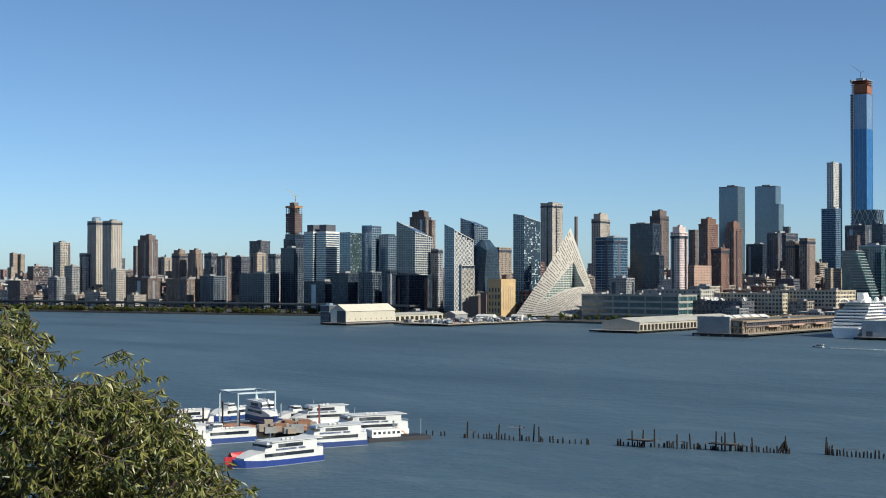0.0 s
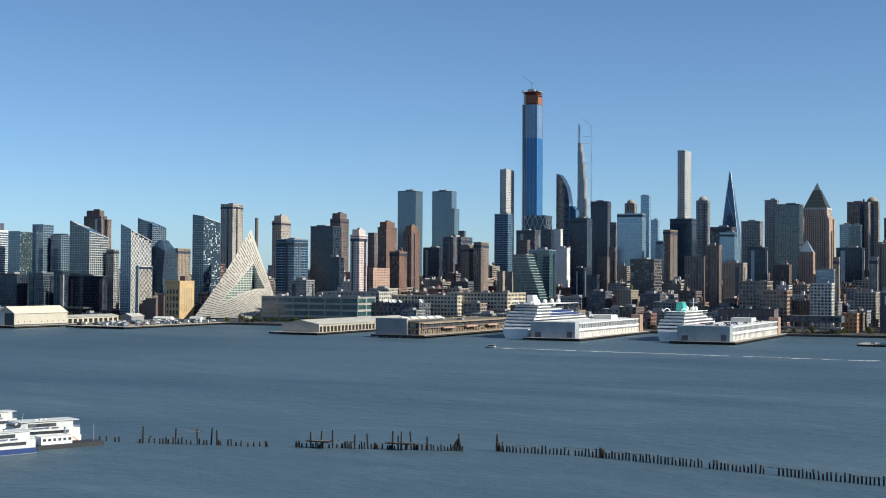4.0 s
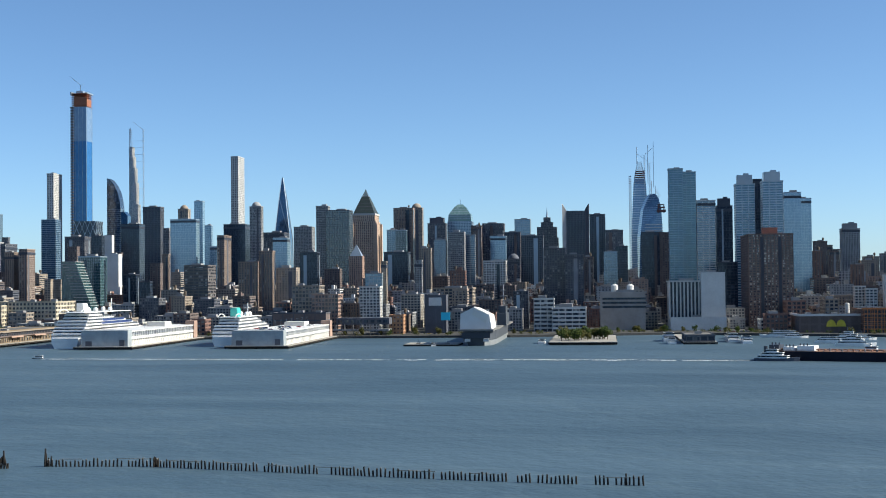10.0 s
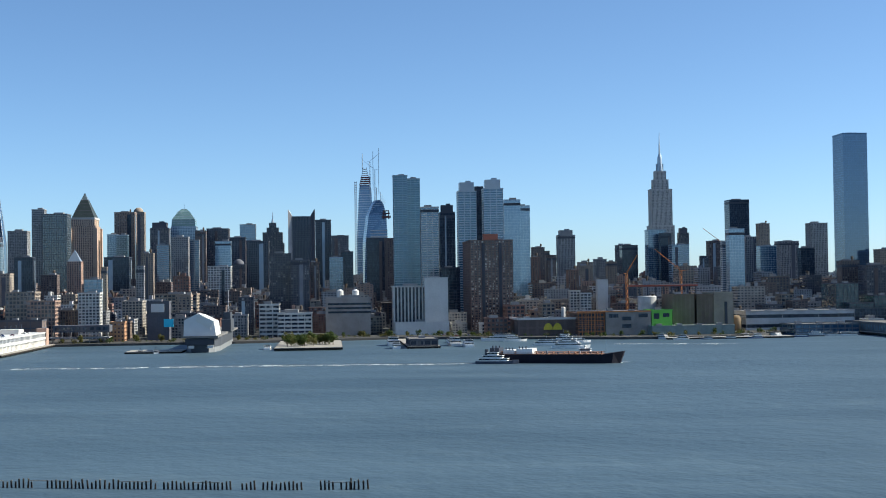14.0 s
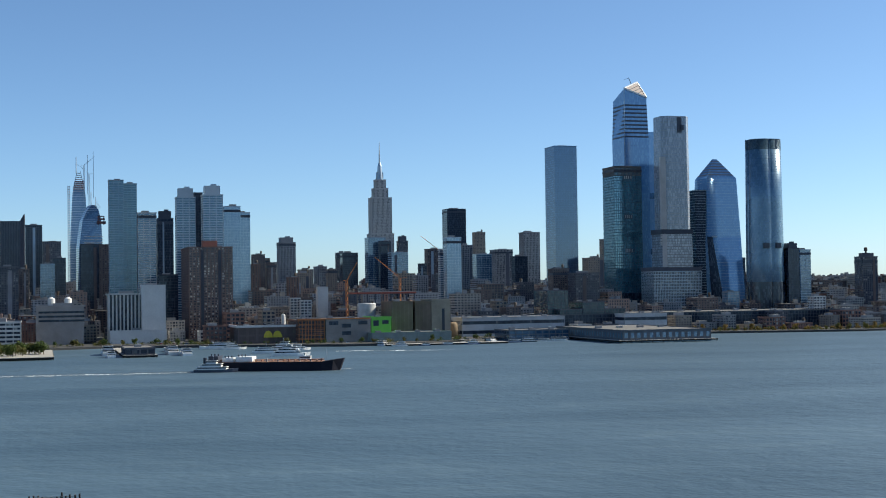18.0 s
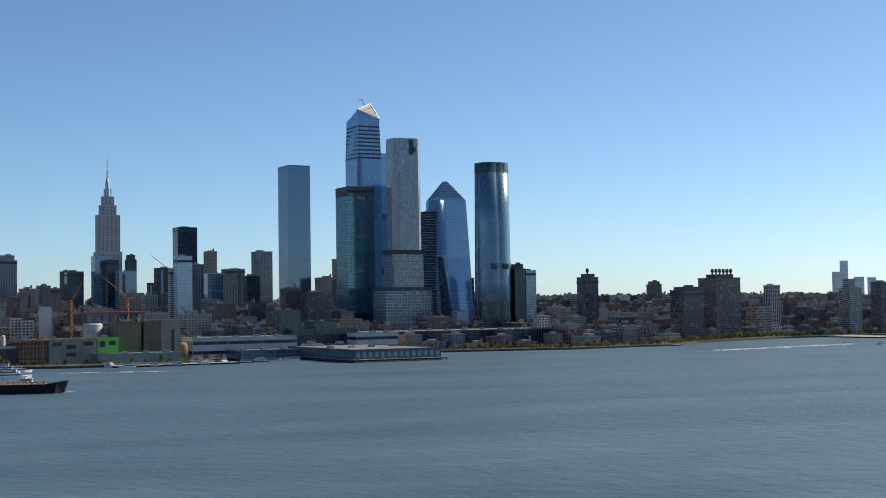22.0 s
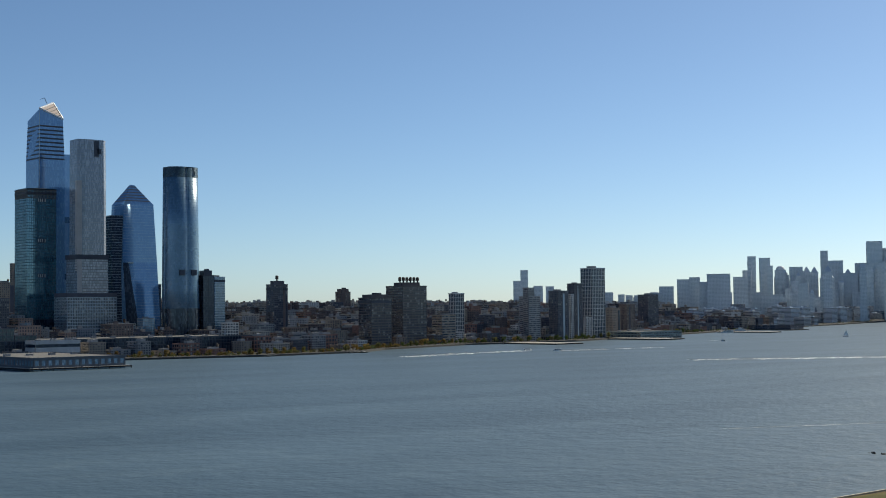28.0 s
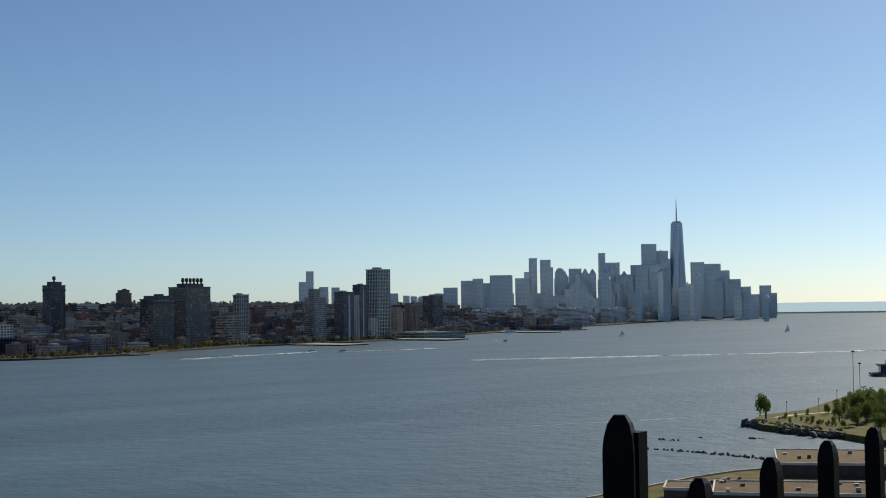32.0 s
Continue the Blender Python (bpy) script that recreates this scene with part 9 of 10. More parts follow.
# the tree below the fence
def near_tree():
    rng = random.Random(9)
    bx, by = at(58, 14.5)
    root = thing("oak_tree", "leafy green tree with narrow drooping leaves below the cliff edge", "tree", bx, by, 42.0)
    # leaning stem and limbs
    limbs = [((0, 0, 0), (0.3, -0.2, 5.5), 0.26), ((0.3, -0.2, 5.5), (0.2, 0.3, 9.0), 0.18)]
    tips = []

    def outline(u):
        """Height of the crown over the lens line, u metres to the right of the crown's left side."""
        return float(np.interp(u, (-2, 0.2, 0.45, 0.62, 0.81, 1.2, 1.35, 1.48, 1.6, 1.92, 2.2, 2.42, 2.64, 2.8, 3.2), (56.2, 56.6, 56.86, 56.38, 56.04, 56.1, 56.05, 56.42, 56.02, 55.86, 55.53, 55.25, 54.98, 54.7, 54.0)))
    right = Vector((math.sin(radians(170.9)), math.cos(radians(170.9)), 0))
    ahead = Vector((math.sin(radians(80.9)), math.cos(radians(80.9)), 0))
    origin = ahead * 13.6 - right * 4.55
    v, f = [], []

    def leaf(p, d, size):
        """A narrow folded leaf, hanging along d."""
        side = d.cross(Vector((rng.gauss(0, 1), rng.gauss(0, 1), rng.gauss(0, 0.4)))).normalized()
        up = side.cross(d).normalized()
        o = len(v)
        w = size * 0.125
        pts = [p, p + d * size * 0.45 + side * w + up * w * 0.5, p + d * size, p + d * size * 0.45 - side * w + up * w * 0.5, p + d * size * 0.5 - up * w * 0.3]
        v.extend(tuple(q) for q in pts)
        f.extend([(o, o + 1, o + 4), (o + 1, o + 2, o + 4), (o + 2, o + 3, o + 4), (o + 3, o, o + 4)])
    sprays = 0
    twigs = []
    while sprays < 3400:
        u = rng.uniform(-1.6, 2.95)
        top = outline(u)
        dep = rng.gauss(0, 0.55)
        z = top - 0.03 - (abs(rng.gauss(0, 0.8)) if sprays < 2100 else rng.uniform(0.15, 2.2)) - abs(dep) * 0.15
        if z < 53.4:
            continue
        p = origin + right * u + ahead * dep
        p.z = z
        out = (Vector((right.x * (u - 0.4), right.y * (u - 0.4), 0)) * 0.4 + ahead * dep + Vector((rng.gauss(0, 0.5), rng.gauss(0, 0.5), 0.5 + rng.gauss(0, 0.35)))).normalized()
        length = rng.uniform(0.16, 0.36)
        twigs.append((p - out * length, p, 0.006))
        for i in range(rng.randrange(9, 15)):
            q = p - out * length * rng.random() ** 1.4
            d = (out * rng.uniform(0.0, 0.7) + Vector((rng.gauss(0, 0.55), rng.gauss(0, 0.55), rng.gauss(-0.85, 0.4)))).normalized()
            leaf(q, d, rng.uniform(0.075, 0.135))
        sprays += 1
    me = bpy.data.meshes.new("crown")
    me.from_pydata([(a - bx, b - by, c - 42.0) for a, b, c in v], [], f)
    m, nt, b = shader("oak_leaf")
    geo = nt.nodes.new("ShaderNodeNewGeometry")
    ramp = nt.nodes.new("ShaderNodeValToRGB")
    ramp.color_ramp.elements[0].color, ramp.color_ramp.elements[1].color = (0.024, 0.048, 0.009, 1), (0.10, 0.132, 0.025, 1)
    # Sunlit highlight is put into the colour of some leaves.
    e = ramp.color_ramp.elements.new(0.93)
    e.color = (0.28, 0.27, 0.08, 1)
    nt.links.new(geo.outputs["Random Per Island"], ramp.inputs[0])
    nt.links.new(ramp.outputs[0], b.inputs["Base Color"])
    b.inputs["Roughness"].default_value = 0.42
    b.inputs["Specular IOR Level"].default_value = 0.6
    tr = nt.nodes.new("ShaderNodeBsdfTranslucent")
    nt.links.new(ramp.outputs[0], tr.inputs["Color"])
    mx = nt.nodes.new("ShaderNodeMixShader")
    mx.inputs[0].default_value = 0.3
    nt.links.new(b.outputs[0], mx.inputs[1])
    nt.links.new(tr.outputs[0], mx.inputs[2])
    nt.links.new(mx.outputs[0], nt.nodes["Material Output"].inputs["Surface"])
    part("crown", me, m, root, "narrow drooping green leaves")
    part("twig", bars_mesh("twig", [(a - Vector((bx, by, 42)), c - Vector((bx, by, 42)), r) for a, c, r in twigs], 3), BARK, root, kind="stuff")
    for i in range(16):
        u = -1.4 + i * 0.27
        tip = origin + right * u + ahead * rng.uniform(-0.4, 0.4) - Vector((bx, by, 42))
        tip.z = outline(u) - 42 - rng.uniform(0.25, 0.7)
        part("limb", bars_mesh("limb", [((0.25, 0, 6.5 + i * 0.12), tip * 0.5 + Vector((0.1, 0, 5.2)), 0.07), (tip * 0.5 + Vector((0.1, 0, 5.2)), tip, 0.035)], 6), BARK, root)
    part("trunk", loft_mesh("trunk", [circle(0.34, 0, 10), circle(0.27, 2.5, 10, 0.1, 0), circle(0.22, 5.5, 10, 0.22, 0), circle(0.14, 9, 10, 0.28, 0), circle(0.05, 12, 10, 0.2, 0.1)]), BARK, root)


near_tree()


# ---------------------------------------------------------------- old pier piles in the river
def pile_rows():
    rng = random.Random(23)
    shaft = []
    for r in range(4):
        shaft.append(loft_mesh("timber_post", [circle(0.29, -2, 7), circle(0.28, 0.4, 7), circle(0.26 - 0.01 * r, 0.9, 7), circle(0.22, 1.0, 7)]))
    light = plain("bleached_timber", (0.30, 0.28, 0.25), 0.9, size=0.6, var=0.4)
    north = thing("ruined_pier", "ruined timber pier of scattered dark piles", "pier", 0, 0, 0, GRID)
    south = thing("ruined_pier", "long row of rotten timber piles with broken caps", "pier", 0, 0, 0, GRID)

    def pile(root, s, n, h, lean=0.04):
        o = part("timber_post", rng.choice(shaft), M_PILE, root)
        o.matrix_basis = Matrix.Translation((s, n, 0)) @ Euler((rng.gauss(0, lean), rng.gauss(0, lean), rng.random() * 6)).to_matrix().to_4x4() @ Matrix.Diagonal((1, 1, h, 1))
        return o

    def beam_on(root, a, b, z, m=M_PILE, w=0.16):
        part("cap_beam", bars_mesh("cap_beam", [((a[0], a[1], z), (b[0], b[1], z), w)]), m, root)
    # north stretch: loose groups, some tall poles and pieces of deck
    line = ((388, 312), (390, 296), (399, 258), (411, 220), (420, 190))

    def along(n):
        for (s0, n0), (s1, n1) in zip(line, line[1:]):
            if n1 <= n <= n0:
                return s0 + (s1 - s0) * (n0 - n) / (n0 - n1)
        return line[-1][0]
    n = 297.0
    while n > 188:
        gap = 244 < n < 250
        if not gap:
            tall = rng.random() < 0.16
            pile(north, along(n) + rng.gauss(0, 0.35), n, rng.uniform(4.6, 6.4) if tall else rng.uniform(1.2, 2.5))
            if rng.random() < 0.3:
                pile(north, along(n) + rng.uniform(0.8, 1.8), n, rng.uniform(1.0, 2.2))
        n -= rng.uniform(0.7, 1.6) if n < 243 else rng.uniform(1.1, 2.4)
    for n in (312, 309.5, 306, 304.5):
        pile(north, along(n), n, rng.uniform(1.2, 1.9))
    for n0, n1, z in ((280, 275, 4.6), (240, 229, 2.5), (226, 222, 2.2), (214, 203, 2.4), (203, 199, 1.9), (296, 293, 2.2)):
        beam_on(north, (along(n0), n0), (along(n1), n1), z, light)
        beam_on(north, (along(n0) + 1.3, n0), (along(n1) + 1.3, n1), z - 0.1)
        if n0 - n1 > 6:
            part("deck_piece", boxes_mesh("deck_piece", [(along(n0) - 0.5, along(n0) + 2.2, n1 + 1, n0 - 1, z - 0.35, z - 0.1)]), M_PILE, north, "sagging piece of pier deck")
    for k in range(5):
        n = 192 - k * 0.9
        o = part("timber_post", shaft[0], M_PILE, north)
        o.matrix_basis = Matrix.Translation((along(n), n, 0)) @ Euler((0.5 - 0.2 * k, 0.15, 0)).to_matrix().to_4x4() @ Matrix.Diagonal((1, 1, 4.2, 1))
    # south stretch: an even row
    line2 = ((425, 178), (427, 146), (404, 53), (395, 10), (393, -10))

    def along2(n):
        for (s0, n0), (s1, n1) in zip(line2, line2[1:]):
            if n1 <= n <= n0:
                return s0 + (s1 - s0) * (n0 - n) / (n0 - n1)
        return line2[-1][0]
    n = 178.0
    for k in range(4):
        pile(south, 425 + 0.4 * k, 178 - 0.5 * k, (5.8, 4.2, 2.8, 3.2)[k])
    while n > -10:
        if not 4 < n < 8 and rng.random() < 0.95:
            h = rng.uniform(1.7, 2.8)
            pile(south, along2(n), n, h, 0.05)
            cap = part("pile_top", boxes_mesh("pile_top", [(-0.16, 0.16, -0.16, 0.16, 0, 0.22)]), light, south, "bleached white pile top")
            cap.location = (along2(n), n, h - 0.1)
        n -= rng.uniform(1.05, 1.4)
    for n0, n1, z in ((173, 166, 2.4), (155, 143, 2.5), (138, 125, 2.2), (120, 112, 2.2), (104, 96, 2.0), (88, 76, 2.1), (62, 50, 2.1), (40, 32, 2.0), (2, -9, 2.1)):
        beam_on(south, (along2(n0), n0), (along2(n1), n1), z, light, 0.14)
    for k in range(6):
        pile(south, along2(142) + rng.gauss(0, 0.6), 142 + rng.gauss(0, 0.6), rng.uniform(2.0, 3.4))
    pile(south, along2(-5.0) + 0.2, -5.2, 3.3)


pile_rows()


# ---------------------------------------------------------------- ferry yard
M_FERRY = plain("ferry_white", (0.56, 0.56, 0.555), 0.4, size=6, var=0.12)


def ferry(label, x, y, turn, length, lower, two_decks=True, dark=False):
    """A catamaran ferry: two hulls, long window bands, wheelhouse, mast."""
    o = thing("passenger_ferry", label, "ferry", x, y, 0, turn, group="ferries in the yard")
    L, b = length / 2, length * 0.145
    hull = [[(q, -b * w, -0.5), (q, b * w, -0.5), (q + r, b * w * 1.04, h), (q + r, -b * w * 1.04, h)] for q, w, h, r in ((-L, 0.95, 1.9, 0), (0, 1, 1.9, 0), (L * 0.6, 0.92, 2.1, 0), (L * 0.88, 0.6, 2.4, 0.4), (L, 0.12, 2.7, 1.2))]
    part("hull", loft_mesh("hull", hull), lower, o, "painted lower hull")
    part("boot_stripe", loft_mesh("boot_stripe", [[(p[0] * 1.001, p[1] * 1.01, 0.02 + 0.2 * (i > 1)) for i, p in enumerate(r)] for r in hull]), M_FERRY, o)
    up = [[(q, -b * w, 1.9), (q, b * w, 1.9), (q + r, b * w, h), (q + r, -b * w, h)] for q, w, h, r in ((-L + 0.4, 0.96, 4.6, 0), (0, 1.0, 4.6, 0), (L * 0.45, 0.98, 4.6, 0), (L * 0.72, 0.78, 4.0, -0.6), (L * 0.92, 0.5, 2.9, -0.2))]
    low = part("lower_cabin", loft_mesh("lower_cabin", up), M_FERRY, o, "white lower cabin")
    part("lower_window_band", boxes_mesh("lower_window_band", [(-L * 0.72, L * 0.5, -b * 1.005 - 0.03, b * 1.005 + 0.03, 3.0, 4.0)]), M_SHIPWIN, low, "dark window band")
    if two_decks:
        cab = [[(q, -b * w, 4.6), (q, b * w, 4.6), (q + r, b * w * 0.97, 7.2), (q + r, -b * w * 0.97, 7.2)] for q, w, r in ((-L * 0.82, 0.93, 0), (L * 0.2, 0.93, 0), (L * 0.46, 0.74, -1.0))]
        upper = part("upper_cabin", loft_mesh("upper_cabin", cab), M_FERRY, o, "white upper cabin")
        part("upper_window_band", boxes_mesh("upper_window_band", [(-L * 0.45, L * 0.16, -b * 0.94 - 0.05, b * 0.94 + 0.05, 5.5, 6.6)]), M_SHIPWIN, upper, "dark window band")
        part("roof", boxes_mesh("roof", [(-L * 0.95, L * 0.34, -b * 0.98, b * 0.98, 7.2, 7.4)]), M_FERRY, o, "flat white roof")
        part("name_band", boxes_mesh("name_band", [(-L * 0.5 + i * 0.85, -L * 0.5 + i * 0.85 + 0.6, -b * 1.01 - 0.05, b * 1.01 + 0.05, 4.72, 5.2) for i in range(13) if i != 3]), plain("faded_navy", (0.12, 0.14, 0.22), 0.5), upper, "dark bars of unreadable name lettering", kind="stuff")
        part("stern_rail", bars_mesh("stern_rail", [((-L + 0.3, sg * b * 0.9, z), (-L * 0.82, sg * b * 0.9, z), 0.05) for sg in (-1, 1) for z in (5.1, 5.6)] + [((-L + 0.3, -b * 0.9, z), (-L + 0.3, b * 0.9, z), 0.05) for z in (5.1, 5.6)]), C_STEEL, o)
        z0 = 7.4
        wx = L * 0.18
    else:
        part("roof", boxes_mesh("roof", [(-L * 0.95, L * 0.4, -b * 0.98, b * 0.98, 4.6, 4.8)]), M_FERRY, o)
        z0 = 4.8
        wx = L * 0.2
    wh = [[(wx + q, -w, z0), (wx + q, w, z0), (wx + q + r, w * 0.9, z0 + 1.9), (wx + q + r, -w * 0.9, z0 + 1.9)] for q, w, r in ((-2.2, 1.9, 0), (1.6, 1.7, -0.5))]
    if not two_decks:
        part("wheelhouse", loft_mesh("wheelhouse", wh), M_FERRY, o, "white wheelhouse")
        part("wheelhouse_glass", boxes_mesh("wheelhouse_glass", [(wx - 2.0, wx + 1.3, -1.92, 1.92, z0 + 0.8, z0 + 1.5)]), M_SHIPWIN, o)
    else:
        part("wheelhouse_glass", boxes_mesh("wheelhouse_glass", [(L * 0.24, L * 0.43, -b * 0.82, b * 0.82, 5.6, 6.5)]), M_SHIPWIN, o)
    part("mast", bars_mesh("mast", [((wx, 0, z0), (wx - 0.4, 0, z0 + 2.6), 0.09), ((wx - 0.2, -0.9, z0 + 1.5), (wx - 0.2, 0.9, z0 + 1.5), 0.06)]), C_STEEL, o)
    part("life_raft", bars_mesh("life_raft", [((-L * 0.3 + i * 1.6, b * 0.5, z0 + 0.3), (-L * 0.3 + i * 1.6 + 1.1, b * 0.5, z0 + 0.3), 0.32) for i in range(3)], 8), M_FERRY, o)
    return o


def yard():
    rng = random.Random(4)
    nw = math.atan2(125 - 102, 393 - 407)
    ferry("white ferry with a bright blue hull moored at the yard", 407.6, 116.5, radians(143), 30, plain("ferry_blue", (0.02, 0.045, 0.2), 0.35, size=5, var=0.1))
    ferry("white ferry with a dark blue hull line", 452, 112, nw + 0.15, 27, M_NAVY)
    ferry("large white ferry at the end of the yard", 488, 108, nw + 0.05, 33, M_SHIP)
    w = thing("work_float", "black steel work float with a white deckhouse", "barge", 474, 94, 0, nw + 0.1)
    part("float_hull", boxes_mesh("float_hull", [(-13, 11, -4, 4, -0.6, 1.4)]), plain("float_black", (0.02, 0.02, 0.025), 0.6), w)
    part("deckhouse", boxes_mesh("deckhouse", [(-2, 9, -2.5, 2.5, 1.4, 4)]), M_SHIP, w)
    part("deckhouse_window", boxes_mesh("deckhouse_window", [(-1.6 + i * 1.8, -0.6 + i * 1.8, -2.6, 2.6, 2.5, 3.4) for i in range(6)]), M_SHIPWIN, w)
    part("gangway", bars_mesh("gangway", [((-6, -2, 1.6), (-2, -2, 4.2), 0.12), ((-6, 0, 1.6), (-2, 0, 4.2), 0.12)]), C_ORANGE, w)
    part("spud_pole", bars_mesh("spud_pole", [((-11, 0, 0), (-11, 0, 7), 0.2)], 6), C_STEEL, w)
    # floating dry dock with a vessel in it
    dx, dy = 500, 153
    d = thing("dry_dock", "steel floating dry dock with a blue-grey lift frame", "dock", dx, dy, 0, nw + 0.2)
    part("pontoon", boxes_mesh("pontoon", [(-14, 14, -9, 9, -1, 1.6)]), M_RUST, d)
    fr = plain("lift_bluegrey", (0.38, 0.45, 0.50), 0.5, size=3)
    for sx in (-6, 9):
        part("lift_portal", bars_mesh("lift_portal", [((sx, -8, 1.6), (sx, -8, 14), 0.35), ((sx, 8, 1.6), (sx, 8, 14), 0.35), ((sx, -8, 14), (sx, 8, 14), 0.4)]), fr, d)
    part("lift_beam", bars_mesh("lift_beam", [((-6, 8, 14), (9, 8, 14), 0.45), ((-6, -8, 14), (9, -8, 14), 0.45)]), fr, d)
    for k in range(3):
        part("lift_leg", bars_mesh("lift_leg", [((-9 + k, -8 + k * 0.2, 1.6), (-6, -8, 13), 0.25)]), fr, d)
    o = ferry("white ferry raised in the dry dock for repair", 503, 149, nw + 0.2 + 1.5, 22, M_NAVY)
    o.location.z = 2.8
    part("keel_block", boxes_mesh("keel_block", [(-8, 8, -2.2, -1.4, -2.0, -0.4), (-8, 8, 1.4, 2.2, -2.0, -0.4)]), C_WOOD, o)
    for (x, y, t, L, td) in ((524, 141, 0.3, 22, False), (519, 132, 0.1, 24, True), (530, 170, 0.6, 24, False), (492, 176, 0.3, 22, True), (456, 150, 0.2, 24, False), (440, 160, 0.2, 22, True), (470, 180, 0.3, 20, False)):
        ferry("older white ferry laid up in the yard", x, y, nw + t, L, M_SHIP if td else M_NAVY, td)
    # yard float crowded with rusty gear
    y0 = thing("yard_float", "timber yard float carrying rusty gear", "dock", 486, 136, 0, nw)
    part("float_deck", boxes_mesh("float_deck", [(-16, 16, -9, 9, -0.5, 1.5)]), M_PILE, y0)
    for k in range(30):
        x, y = 486 + rng.uniform(-13, 13), 136 + rng.uniform(-8.5, 8.5)
        b = thing("gear_box", ("rust red gear container on the yard float", "tan gear container on the yard float", "grey gear container on the yard float")[k % 3], "container", x, y, 1.5, nw + rng.uniform(-0.2, 0.2), group="yard gear")
        q, r, h = rng.uniform(1.2, 2.4), rng.uniform(0.8, 1.3), rng.uniform(1.6, 3.2)
        part("container_body", boxes_mesh("container_body", [(-q, q, -r, r, 0, h)]), (M_RUST, C_TAN, C_GREY)[k % 3], b)
        part("container_door", boxes_mesh("container_door", [(-q - 0.06, -q - 0.01, -r * 0.8, -0.05, 0.1, h - 0.1), (-q - 0.06, -q - 0.01, 0.05, r * 0.8, 0.1, h - 0.1)]), (M_RUST, C_TAN, C_GREY)[k % 3], b)
    for x, y, h, m in ((470, 148, 9, M_PILE), (516, 146, 8, C_STEEL), (505, 128, 8.5, plain("oxide_red", (0.22, 0.05, 0.04))), (488, 160, 11, M_PILE), (520, 160, 8, C_STEEL), (481, 165, 9, M_PILE), (486, 96, 5, C_STEEL)):
        o = thing("mooring_pile", "tall steel mooring pile", "timber_post", x, y, -1)
        part("pile_shaft", bars_mesh("pile_shaft", [((0, 0, 0), (0, 0, h + 1), 0.32)], 8), m, o)
        part("pile_cap", bars_mesh("pile_cap", [((0, 0, h + 1), (0, 0, h + 1.4), 0.36)], 8), C_DARK, o)
    r = thing("rib_boat", "red covered launch beside the blue ferry", "boat", 408, 128, 0, nw + 0.4)
    part("launch_hull", loft_mesh("launch_hull", [[(q, -w, 0), (q, w, 0), (q, w, 2.2), (q, -w, 2.2)] for q, w in ((-6, 1.4), (0, 1.7), (4, 1.2), (6, 0.1))]), plain("launch_red", (0.42, 0.03, 0.04), 0.4), r)
    part("launch_cover", loft_mesh("launch_cover", [[(q, -w, 2.2), (q, w, 2.2), (q, w * 0.4, 3.4), (q, -w * 0.4, 3.4)] for q, w in ((-5, 1.3), (0, 1.6), (4, 1.0))]), plain("launch_red", (0.42, 0.03, 0.04)), r)


yard()


